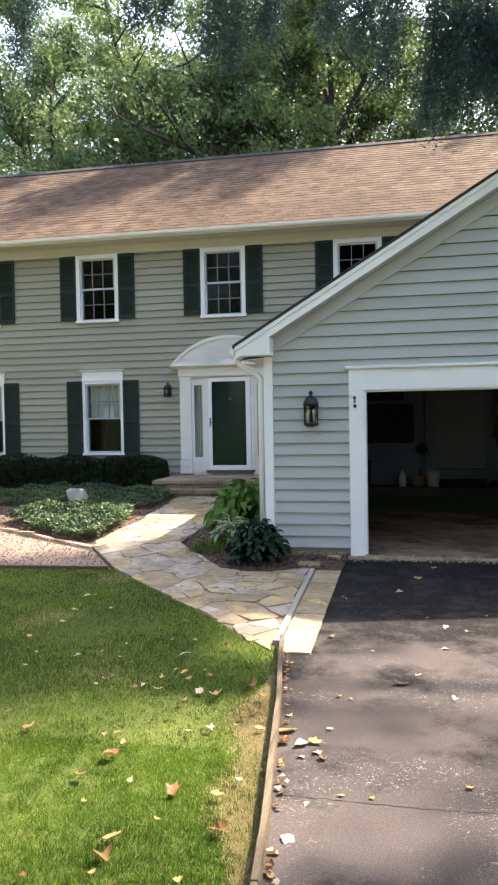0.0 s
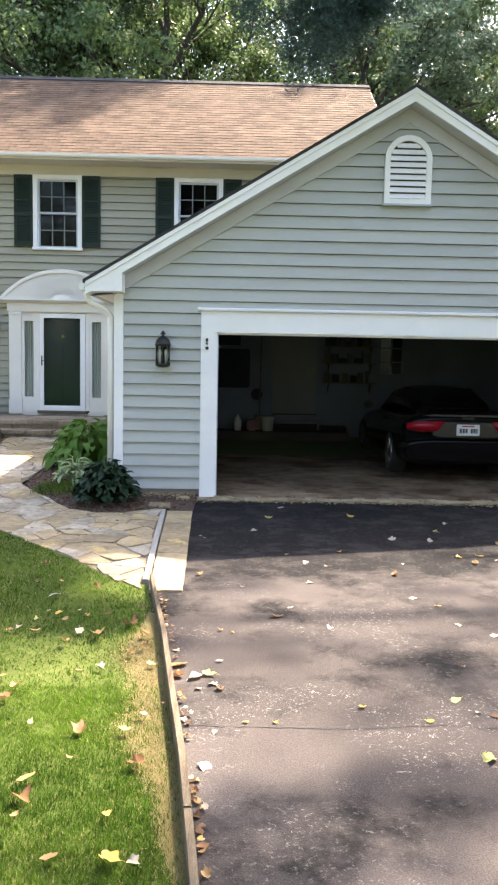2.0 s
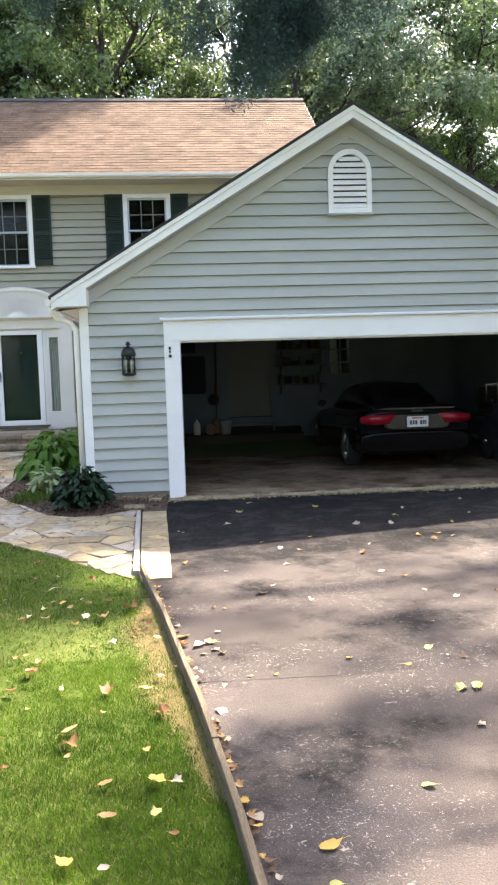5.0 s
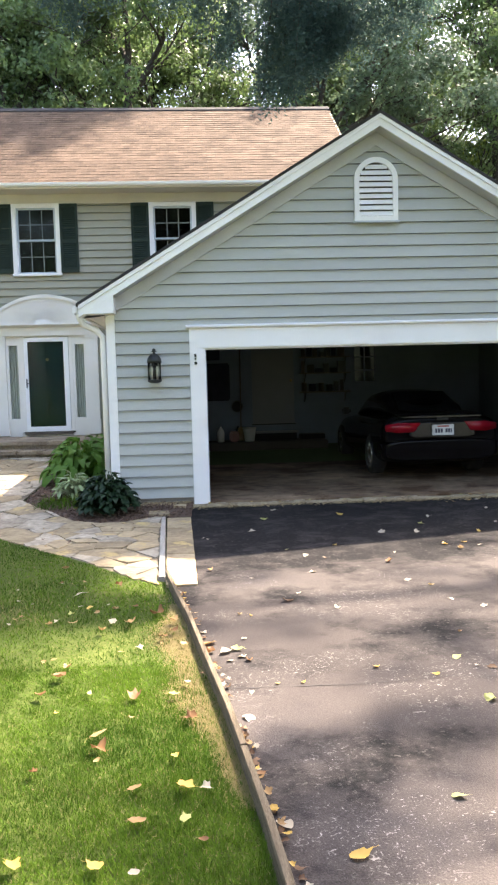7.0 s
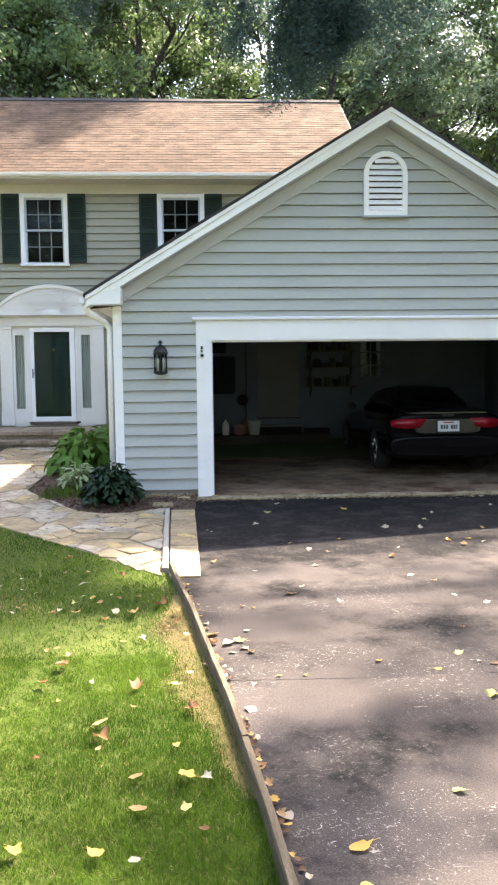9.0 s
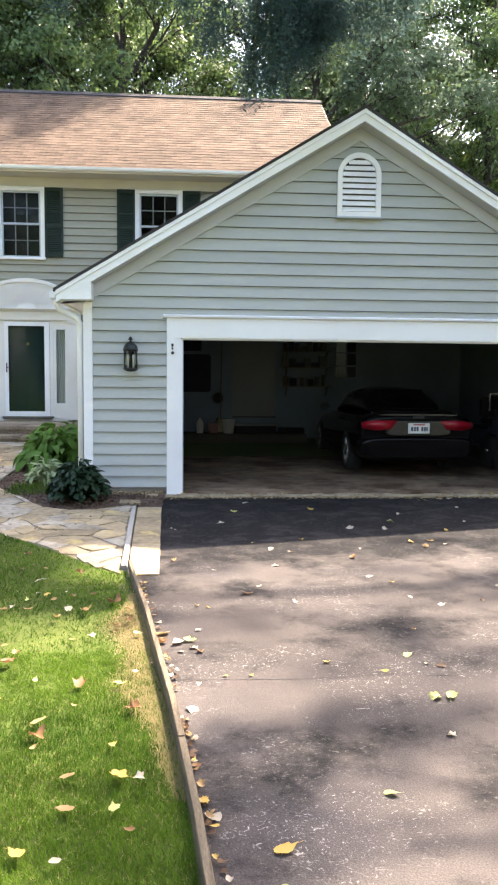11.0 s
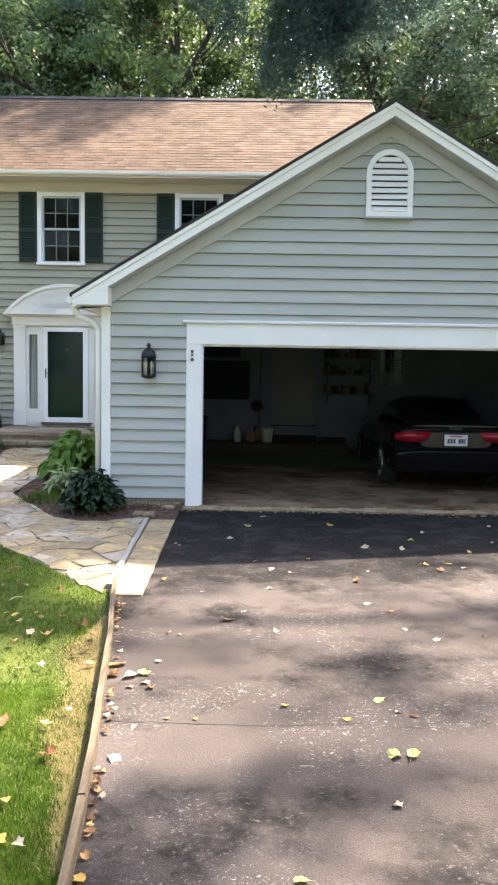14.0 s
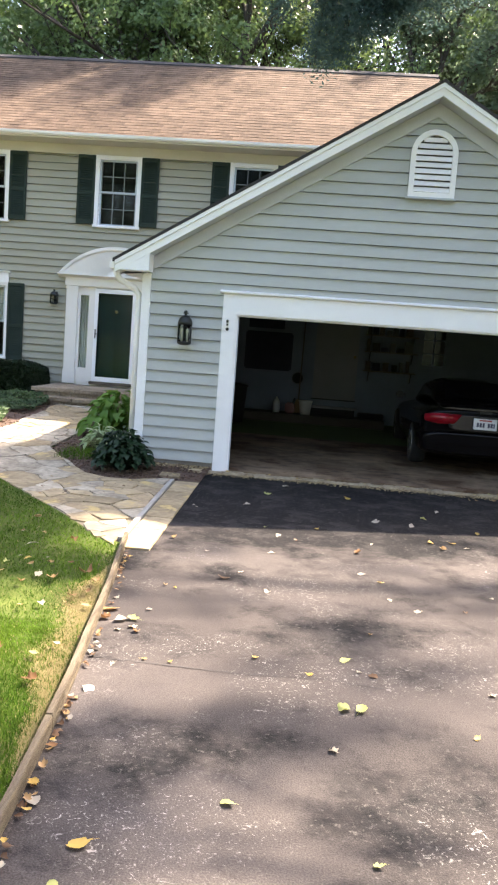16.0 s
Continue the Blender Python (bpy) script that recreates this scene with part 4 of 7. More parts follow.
lawn = edged("lawn", steps(-30, -4.16, 100) + steps(-4.15, -1.15, 24), lambda y: -16.0, lawn_edge, lambda x, y: -0.045 + 0.008 * smooth_noise(x, y, 0.8), 60, SOIL, "thin soil under the lawn with bare tan patches", "lawn")

# cracks in the asphalt
def crack(points, w, seed):
    r = random.Random(seed)
    pts = []
    for (xa, ya), (xb, yb) in zip(points, points[1:]):
        for k in range(10):
            t = k / 10
            pts.append((xa + (xb - xa) * t + r.uniform(-0.006, 0.006), ya + (yb - ya) * t + r.uniform(-0.012, 0.012)))
    s = Shape()
    vs = []
    for i, (x, y) in enumerate(pts):
        h = w * r.uniform(0.3, 1.0)
        vs += [(x, y - h, drive_z(x, y) + 0.004), (x, y + h, drive_z(x, y) + 0.004)]
    s.add(vs, [(2 * i, 2 * i + 2, 2 * i + 3, 2 * i + 1) for i in range(len(pts) - 1)])
    return part("crack", s, EDGE, drive, "dark hairline crack")


crack([(1.42, -6.68), (1.70, -6.69), (2.28, -6.70), (2.7, -6.65), (3.1, -6.70)], 0.0045, 1)
crack([(3.9, -6.72), (4.4, -6.64), (5.3, -6.75)], 0.003, 5)
crack([(1.22, -4.45), (1.5, -4.3), (1.75, -4.1), (2.0, -3.9)], 0.006, 2)
crack([(2.45, -9.05), (2.75, -9.0), (3.1, -9.02), (4.0, -8.9)], 0.007, 3)

# landscape timber along the lawn
timber = thing("landscape_timber", (1.2, -6.5, -0.05), "weathered grey landscape timbers edging the drive", "edging", kind="structure")


def beam(points, w, z0, z1):
    s = Shape()
    vs = []
    for i, (x, y) in enumerate(points):
        a, b = points[max(i - 1, 0)], points[min(i + 1, len(points) - 1)]
        d = Vector((b[0] - a[0], b[1] - a[1])).normalized()
        nx, ny = -d.y * w / 2, d.x * w / 2
        c = 0.012
        vs += [(x + nx, y + ny, z0), (x + nx, y + ny, z1 - c), (x + nx * 0.75, y + ny * 0.75, z1), (x - nx * 0.75, y - ny * 0.75, z1), (x - nx, y - ny, z1 - c), (x - nx, y - ny, z0)]
    n = len(points)
    fs = [[i * 6 + k, i * 6 + (k + 1) % 6, (i + 1) * 6 + (k + 1) % 6, (i + 1) * 6 + k] for i in range(n - 1) for k in range(6)]
    return s.add(vs, fs + [list(range(6)), list(range((n - 1) * 6, n * 6))[::-1]])


part("beam", beam([(x + 0.012, y) for x, y in TIMBER_LINE[:6]], 0.037, -0.12, 0.045), TIMBER, timber)
part("beam", beam([(1.468, -7.56)] + [(x + 0.012, y) for x, y in TIMBER_LINE[6:]], 0.037, -0.12, 0.042), TIMBER, timber)
divider = solid("walk_divider", beam([(0.80, -0.93), (0.86, -2.5), (0.925, -4.08)], 0.06, -0.12, -0.012), GREYBOARD, "flush grey weathered board dividing walk and drive", "edging", kind="structure")


# flagstones
def clip(poly, p, nrm):
    """The part of a polygon on the inner side of a line."""
    out = []
    for i, a in enumerate(poly):
        b = poly[(i + 1) % len(poly)]
        da, db = (a - p).dot(nrm), (b - p).dot(nrm)
        if da <= 0:
            out.append(a)
        if da * db < 0:
            out.append(a + (b - a) * (da / (da - db)))
    return out


def flagstones(outline, seeds, gap):
    outline = [Vector(p) for p in outline]
    seeds = [Vector(p) for p in seeds]
    for i, a in enumerate(seeds):
        poly = outline
        for j, b in enumerate(seeds):
            if i != j and (a - b).length < 2.2 and poly:
                d = (b - a).normalized()
                poly = clip(poly, (a + b) / 2 - d * gap, d)
        if len(poly) > 2:
            yield poly


def stone(poly, top, r, thick=0.05, wobble=0.015):
    """One flat stone with uneven, worn edges."""
    ring = []
    for i, a in enumerate(poly):
        b = poly[(i + 1) % len(poly)]
        k = max(1, min(4, int((b - a).length / 0.16)))
        for t in range(k):
            q = a + (b - a) * (t / k)
            ring.append((q.x + r.uniform(-wobble, wobble), q.y + r.uniform(-wobble, wobble)))
    cx, cy = sum(p[0] for p in ring) / len(ring), sum(p[1] for p in ring) / len(ring)
    tx, ty, lift = r.uniform(-0.008, 0.008), r.uniform(-0.008, 0.008), r.uniform(-0.006, 0.007)
    n = len(ring)
    def h(x, y, d):
        return top(x, y) + lift + tx * (x - cx) + ty * (y - cy) - d
    vs = [(x, y, h(x, y, thick)) for x, y in ring] + [(x, y, h(x, y, 0.005)) for x, y in ring]
    vs += [(cx + (x - cx) * 0.965, cy + (y - cy) * 0.965, h(x, y, 0.0)) for x, y in ring]
    fs = [[k, (k + 1) % n, n + (k + 1) % n, n + k] for k in range(n)] + [[n + k, n + (k + 1) % n, 2 * n + (k + 1) % n, 2 * n + k] for k in range(n)]
    return Shape().add(vs, fs + [list(range(2 * n, 3 * n))])


def area(poly):
    return 0.5 * sum(a.x * b.y - a.y * b.x for a, b in zip(poly, poly[1:] + poly[:1]))


def walk_top(x, y):
    return ground_z(x, y) + 0.012


WALK_RIGHT = [(0.885, -4.15), (0.825, -2.5), (0.765, -0.95), (0.66, -1.0), (0.36, -1.20), (0.05, -1.22), (-0.28, -1.08), (-0.86, -0.28), (-1.25, 0.30), (-1.22, 1.1), (-1.20, 1.95), (-1.45, 3.4), (-1.15, 4.25)]
walk_outline = WALK_LEFT + WALK_RIGHT


def two_planes(outline, lift):
    """An outline laid on the land, parted where the slope begins."""
    s = Shape()
    line = Vector((0, -1.6))
    for nrm in (Vector((0, 1)), Vector((0, -1))):
        p = clip([Vector(q) for q in outline], line, nrm)
        if len(p) > 2:
            s.add([(q.x, q.y, ground_z(q.x, q.y) + lift) for q in p], [list(range(len(p)))])
    return s


bed = two_planes(walk_outline, 0.001)
pavement = solid("pavement_walk", bed, JOINT, "curving flagstone walk from drive to front steps", "walkway", kind="structure")
rnd = random.Random(11)
seeds, room = [], []
for _ in range(5000):
    p, w = (rnd.uniform(-2.7, 1.0), rnd.uniform(-4.4, 4.4)), rnd.choice((0.12, 0.2, 0.32, 0.5, 0.66))
    if all(((p[0] - q[0]) * 0.8) ** 2 + ((p[1] - q[1]) * 1.15) ** 2 > (0.5 * (w + v)) ** 2 + 0.01 for q, v in zip(seeds, room)):
        seeds.append(p)
        room.append(w)
for poly in flagstones(walk_outline, seeds, 0.0035):
    if abs(area(poly)) > 0.012:
        part("flagstone", stone(poly, walk_top, rnd, wobble=0.028), STONE if rnd.random() < 0.55 else STONE_GREY, pavement)
strip = thing("pavement_strip", (1.0, -2.6, -0.05), "narrow strip of pale flat stones beside the drive", "paving", kind="structure")
part("bedding", Shape().add([(0.90, -0.95, -0.055), (1.17, -0.95, -0.055), (1.23, -4.3, -0.055), (0.98, -4.3, -0.055)], [(0, 1, 2, 3)]), JOINT, strip)
y = -0.96
while y > -3.75:
    d = rnd.uniform(0.45, 0.85)
    x0, x1, x2, x3 = (q + w * (-0.95 - v) for v in (y, y - d) for q, w in ((0.845, 0.038), (1.145, 0.03)))
    part("flagstone", stone([Vector((x2, y - d + 0.004)), Vector((x3, y - d + 0.004)), Vector((x1, y)), Vector((x0, y))], lambda x, y: -0.02, rnd, wobble=0.004), STONE, strip)
    y -= d

for x, y, w in ((0.74, -0.72, 0.16), (1.0, -0.34, 0.08)):
    solid("loose_stone", stone([Vector((x - w, y - w * 0.6)), Vector((x + w, y - w * 0.7)), Vector((x + w * 0.8, y + w * 0.6)), Vector((x - w * 0.9, y + w * 0.5))], lambda a, b: ground_z(a, b) + 0.012, rnd, 0.05, 0.035), STONE, "loose flat pale stone lying in the bed", "stone", group="loose stones")

# front steps of stone
steps_thing = thing("front_steps", (-1.6, 5.4, 0.2), "two low steps and landing of split stone slabs", "steps", kind="structure")
part("core", Shape().box(-3.08, 0.05, 4.74, WALL_Y - 0.03, -0.1, 0.53), FOUNDATION, steps_thing)
part("core", Shape().box(-2.86, -0.3, 4.34, 4.735, -0.1, 0.385), FOUNDATION, steps_thing)


def slabs(x0, x1, y0, y1, z, sizes, seed):
    r = random.Random(seed)
    x, i = x0, 0
    while x < x1 - 0.05:
        w = min(sizes[i % len(sizes)] * r.uniform(0.85, 1.15), x1 - x)
        if x1 - x - w < 0.2:
            w = x1 - x
        part("slab", stone([Vector((x + 0.006, y0 + r.uniform(-0.025, 0.02))), Vector((x + w - 0.006, y0 + r.uniform(-0.025, 0.02))), Vector((x + w - 0.006, y1)), Vector((x + 0.006, y1))],
                           lambda a, b: z, r, 0.07, 0.01), STEPSTONE, steps_thing)
        x, i = x + w, i + 1


slabs(-3.16, 0.05, 4.66, 5.28, 0.60, (0.95, 0.6, 0.8), 3)
slabs(-3.14, 0.05, 5.29, WALL_Y - 0.11, 0.598, (0.7, 1.0, 0.65), 4)
slabs(-2.92, -0.3, 4.24, 4.75, 0.445, (0.7, 0.5, 0.6), 5)
rr = random.Random(8)
for x0, x1, yf, z0, z1 in ((-3.10, 0.0, 4.72, 0.445, 0.53), (-2.88, -0.35, 4.31, 0.25, 0.375)):
    x = x0
    while x < x1:
        w = rr.uniform(0.22, 0.42)
        part("riser_stone", Shape().box(x, min(x + w, x1) - 0.01, yf - rr.uniform(0.0, 0.02), yf + 0.05, z0, z1), STEPSTONE, steps_thing, bevel=0.012)
        x += w

# crumbs and litter swept along the garage apron
rc = random.Random(61)
crumbs = Shape()
for _ in range(2300):
    x, y, k = rc.uniform(0.3, 6.4), -0.10 - abs(rc.gauss(0, 0.09)), rc.uniform(0.006, 0.024)
    z = max(drive_z(x, y), -0.035) if x > 1.15 else ground_z(x, y)
    m = pose(x, y, z + 0.006, rc.uniform(-30, 30), rc.uniform(-30, 30), rc.uniform(0, 360))
    crumbs.add([m @ Vector(p) for p in ((k, 0, 0), (0, 0.6 * k, 0), (-k, 0, 0), (0, -0.6 * k, 0), (0, 0, 0.4 * k))], [(0, 1, 4), (1, 2, 4), (2, 3, 4), (3, 0, 4), (3, 2, 1, 0)])
solid("apron_litter", crumbs, surface("litter", (0.11, 0.075, 0.04), (0.42, 0.32, 0.18), 9, 0.95, 0.2, vary=0.4, island=True), "brown crumbs and leaf litter along the garage apron", "litter", kind="stuff")

# planting beds
bed_r = [(0.66, -1.0), (0.36, -1.18), (0.05, -1.2), (-0.28, -1.06), (-0.86, -0.26), (-1.23, 0.30), (-1.20, 1.1), (-1.18, 1.95), (-1.43, 3.4), (-1.1, 4.3), (0.05, 4.3), (0.05, -0.02), (1.17, -0.02), (1.155, -0.945), (0.80, -0.945)]


def inside_poly(poly, x, y):
    hit = False
    for (xa, ya), (xb, yb) in zip(poly, poly[1:] + poly[:1]):
        if (ya > y) != (yb > y) and x < xa + (xb - xa) * (y - ya) / (yb - ya):
            hit = not hit
    return hit


def scatter(poly, n, seed):
    r = random.Random(seed)
    xs, ys = [p[0] for p in poly], [p[1] for p in poly]
    out = []
    while len(out) < n:
        x, y = r.uniform(min(xs), max(xs)), r.uniform(min(ys), max(ys))
        if inside_poly(poly, x, y):
            out.append((x, y))
    return out


def bed_sheet(name, poly, lift, material, label):
    ob = solid(name, two_planes(poly, -0.02), material, label, "planting bed", kind="structure")
    return ob


def chips(name, poly, n, size, lift, material, parent, seed, flat=0.35):
    """Loose chips or pebbles as one part."""
    r = random.Random(seed)
    s = Shape()
    for x, y in scatter(poly, n, seed):
        k = size * r.uniform(0.5, 1.4)
        m = Matrix.Translation((x, y, ground_z(x, y) + lift + r.uniform(-0.01, 0.015))) @ Euler((r.uniform(-0.5, 0.5), r.uniform(-0.5, 0.5), r.uniform(0, 6.3))).to_matrix().to_4x4()
        a, b, c = k, k * r.uniform(0.3, 0.7), k * flat
        s.add([m @ Vector(p) for p in ((a, 0, 0), (0, b, 0), (-a, 0, 0), (0, -b, 0), (0, 0, c), (0, 0, -c))],
              [(0, 1, 4), (1, 2, 4), (2, 3, 4), (3, 0, 4), (1, 0, 5), (2, 1, 5), (3, 2, 5), (0, 3, 5)])
    return tagged(part(name, s, material, parent), kind="stuff")


MULCH_CHIP = surface("mulch_chips", (0.045, 0.025, 0.018), (0.15, 0.09, 0.06), 14, 0.95, 0.3, vary=0.4, island=True)
PEBBLE = surface("pea_gravel", (0.16, 0.112, 0.084), (0.32, 0.235, 0.185), 14, 0.8, 0.2, vary=0.25, island=True)
bed_1 = bed_sheet("bed_by_garage", bed_r, 0.0, MULCH, "dark shredded-bark mulch bed at the garage corner")
chips("bark_chips", bed_r, 4500, 0.022, -0.008, MULCH_CHIP, bed_1, 21)
gravel_poly = [(-1.72, -1.12), (-2.40, -0.10), (-3.23, 0.36), (-4.47, 1.10), (-6.2, 1.75), (-9.5, 2.0), (-9.5, -1.2), (-3.2, -1.2)]
bed_2 = bed_sheet("bed_gravel", gravel_poly, 0.0, GRAVEL, "pinkish pea-gravel border between lawn and ivy")
chips("pebbles", gravel_poly, 14000, 0.013, -0.014, PEBBLE, bed_2, 22, 0.6)
back_poly = [(-2.46, 4.28), (-2.42, 1.85), (-2.50, 0.30), (-2.42, -0.06), (-3.23, 0.38), (-4.47, 1.12), (-6.2, 1.77), (-9.5, 2.02), (-10.6, 6.28), (-3.1, 6.28), (-3.1, 4.7), (-2.9, 4.3)]
bed_3 = bed_sheet("bed_by_house", back_poly, 0.0, MULCH, "mulched bed with ivy along the house front")
chips("bark_chips", back_poly, 3500, 0.028, -0.008, MULCH_CHIP, bed_3, 23)
edge_pts = [(-2.40, -0.08), (-3.23, 0.37), (-4.47, 1.11), (-6.2, 1.76), (-9.5, 2.01)]
EDGING = thing("bed_edging", (-4.4, 1.0, 0.05), "low weathered stone edging round the ivy bed", "edging", kind="structure")
rr = random.Random(4)
for (xa, ya), (xb, yb) in zip(edge_pts, edge_pts[1:]):
    length = math.hypot(xb - xa, yb - ya)
    k = max(1, int(length / 0.42))
    for i in range(k):
        t = (i + 0.5) / k
        x, y = xa + (xb - xa) * t, ya + (yb - ya) * t
        m = pose(x, y, ground_z(x, y), 0, rr.uniform(-4, 4), math.degrees(math.atan2(yb - ya, xb - xa)))
        part("edging_stone", Shape().box(-length / k * 0.48, length / k * 0.48, -0.05, 0.05, -0.05, 0.03 + rr.uniform(-0.01, 0.015), m), STEPSTONE, EDGING, bevel=0.012)
solid("lawn_edging", beam([(-1.74, -1.14), (-2.3, -1.17), (-3.2, -1.24), (-5, -1.3), (-9.5, -1.3)], 0.016, -0.1, -0.005), TIMBER, "thin brown edging strip between lawn and gravel", "edging", kind="structure")


# ---- plants ----
def blade_mesh(name, material, base, tip, width, bend):
    """Narrow blades, one triangle pair each, as one mesh. base, tip: n x 3 arrays."""
    n = len(base)
    d = tip - base
    side = np.stack([-d[:, 1], d[:, 0], np.zeros(n)], 1)
    side /= np.maximum(np.linalg.norm(side, axis=1, keepdims=True), 1e-6)
    side *= width[:, None]
    v = np.stack([base - side, base + side, tip], 1).reshape(-1, 3)
    me = bpy.data.meshes.new(name)
    me.vertices.add(len(v))
    me.vertices.foreach_set("co", v.ravel())
    me.loops.add(3 * n)
    me.loops.foreach_set("vertex_index", np.arange(3 * n, dtype=np.int32))
    me.polygons.add(n)
    me.polygons.foreach_set("loop_start", np.arange(0, 3 * n, 3, dtype=np.int32))
    me.update(calc_edges=True)
    me.materials.append(material)
    return me


def leaf_mesh(name, material, centre, normal, size, rng, ratio=0.55):
    """Many small pointed leaves (two triangles folded on the midrib) as one mesh."""
    n = len(centre)
    normal = normal / np.maximum(np.linalg.norm(normal, axis=1, keepdims=True), 1e-6)
    u = np.cross(normal, rng.normal(size=(n, 3)))
    u /= np.maximum(np.linalg.norm(u, axis=1, keepdims=True), 1e-6)
    w = np.cross(normal, u)
    s = size[:, None]
    lift = normal * s * 0.12
    v = np.stack([centre - u * s, centre - w * s * ratio + lift, centre + u * s, centre + w * s * ratio + lift], 1).reshape(-1, 3)
    me = bpy.data.meshes.new(name)
    me.vertices.add(4 * n)
    me.vertices.foreach_set("co", v.ravel())
    k = np.arange(n, dtype=np.int32)[:, None] * 4
    tri = np.concatenate([k, k + 1, k + 2, k, k + 2, k + 3], 1).ravel()
    me.loops.add(6 * n)
    me.loops.foreach_set("vertex_index", tri)
    me.polygons.add(2 * n)
    me.polygons.foreach_set("loop_start", np.arange(0, 6 * n, 3, dtype=np.int32))
    me.update(calc_edges=True)
    me.materials.append(material)
    return me


# grass: a coarse field, and a finer one near the drive's foot
def turf(seed, n, x0, x1, y0, y1, thin, tall_by, wide):
    rng = np.random.default_rng(seed)
    gx, gy = rng.uniform(x0, x1, n), rng.uniform(y0, y1, n)
    edge_x = np.where(gy > -4.2, np.interp(-gy, [-p[1] for p in WALK_LEFT], [p[0] for p in WALK_LEFT]) - 0.02,
                      np.interp(-gy, [-p[1] for p in TIMBER_LINE], [p[0] for p in TIMBER_LINE]) - 0.014)
    keep = (gx < edge_x) & (rng.uniform(size=n) < (np.clip(0.28 + 0.14 * (-3.0 - gy), 0.42, 1.0) if thin else 1.0)) & (gx > -4.6 - 0.55 * (gy + 9.9))
    fade = np.minimum((gy - y0) / 0.8, (gx - x0) / (0.9 if not thin else 0.3))
    keep &= rng.uniform(size=n) < np.clip(fade, 0, 1)
    gx, gy, edge_x = gx[keep], gy[keep], edge_x[keep]
    n = len(gx)
    patch = np.array([noise.noise(Vector((a * 1.1, b * 1.1, 9.0))) for a, b in zip(gx, gy)])
    lean = np.array([noise.noise(Vector((a * 5, b * 5, 2.0))) for a, b in zip(gx, gy)])
    tuft = np.array([noise.noise(Vector((a * 9, b * 9, 5.0))) for a, b in zip(gx, gy)])
    strip_w = 0.17 + 0.06 * np.sin(gy * 1.9 + 1.0) + 0.04 * np.sin(gy * 5.3)
    dry = (rng.uniform(size=n) < np.clip(1.25 - (edge_x - gx) / strip_w, 0, 0.6) * ((gy < -4.4 - 0.3 * rng.uniform(size=n)) & (gy > -8.0 + 0.5 * rng.uniform(size=n)))) | (patch + rng.normal(0, 0.22, n) > 0.50) | (rng.uniform(size=n) < 0.045)
    tall = np.where(dry, 0.014, 0.024) * tall_by * rng.uniform(0.6, 1.5, n) * (1.0 + 0.6 * patch + 0.5 * tuft)
    base = np.stack([gx, gy, np.full(n, -0.047)], 1)
    tip = base + np.stack([0.008 * lean + rng.normal(0, 0.015, n), rng.normal(0, 0.015, n), np.maximum(tall, 0.006)], 1)
    width = rng.uniform(0.0014, 0.0027, n) * wide * np.clip(1.0 + 0.13 * (gy + 9.0), 1.0, 1.8)
    return base, tip, width, dry


def outer_turf(seed, n):
    """Coarse grass on the rest of the lawn."""
    rng = np.random.default_rng(seed)
    gx, gy = rng.uniform(-13, 1.6, n), rng.uniform(-15, -1.3, n)
    keep = ((gy < -8.9 - 0.6 * rng.uniform(size=n)) | (gx < -4.5 - 0.55 * (gy + 9.9))) & ((gx < along(TIMBER_LINE, -10.6) - 0.03) | (gy > -9.5))
    b = np.stack([gx[keep], gy[keep], np.full(keep.sum(), -0.047)], 1)
    k = len(b)
    return b, b + np.stack([rng.normal(0, 0.02, k), rng.normal(0, 0.02, k), rng.uniform(0.02, 0.045, k)], 1), rng.uniform(0.004, 0.008, k), np.zeros(k, bool)


fields = [outer_turf(3, 330000), turf(7, 620000, -7.0, 1.7, -9.6, -1.1, True, 1.0, 1.0), turf(8, 170000, -1.2, 1.7, -9.4, -6.2, False, 0.9, 0.8)]
rng = np.random.default_rng(19)
ty = rng.uniform(-7.95, -4.9, 75000)
tw = (0.12 + 0.05 * np.sin(ty * 1.9 + 1.0) + 0.04 * np.sin(ty * 5.3)) * np.clip(np.minimum(-4.6 - ty, ty + 7.95) * 2, 0.15, 1)
tx = np.interp(-ty, [-p[1] for p in TIMBER_LINE], [p[0] for p in TIMBER_LINE]) - 0.016 - np.abs(rng.normal(0, 0.62, len(ty))) * tw
tb = np.stack([tx, ty, np.full(len(ty), -0.045)], 1)
fields.append((tb, tb + np.stack([rng.normal(0, 0.014, len(ty)), rng.normal(0, 0.014, len(ty)), rng.uniform(0.004, 0.014, len(ty))], 1), rng.uniform(0.0018, 0.0034, len(ty)), np.ones(len(ty), bool)))
base, tip, width, dry = (np.concatenate([f[i] for f in fields]) for i in range(4))
tagged(new("grass", blade_mesh("grass", GRASS, base[~dry], tip[~dry], width[~dry], 0)), "mown green lawn grass with sunlit patches", "grass", kind="stuff")
tagged(new("dry_grass", blade_mesh("dry_grass", STRAW, base[dry], tip[dry], width[dry], 0)), "straw-coloured dry grass along the timber edge", "grass", kind="stuff")


def shaped_leaf(length, width, material, cup=0.25, droop=0.35, n=6, name="leaf"):
    """A broad leaf on its stalk: base at the origin, pointing along +y, arched."""
    s = Shape()
    vs, fs = [], []
    for i in range(n + 1):
        t = i / n
        w = width * 0.5 * math.sin(math.pi * min(1, 0.08 + 0.92 * t)) ** 0.8 * (1.0 if t < 0.6 else (1 - ((t - 0.6) / 0.4) ** 2 * 0.55))
        if i == n:
            w = 0.004
        z = length * (0.35 * t - droop * t * t * 1.6)
        vs += [(-w, length * t, z + cup * w), (0, length * t, z), (w, length * t, z + cup * w)]
    for i in range(n):
        k = 3 * i
        fs += [(k, k + 1, k + 4, k + 3), (k + 1, k + 2, k + 5, k + 4)]
    s.add(vs, fs, True)
    return s.mesh(name, material)


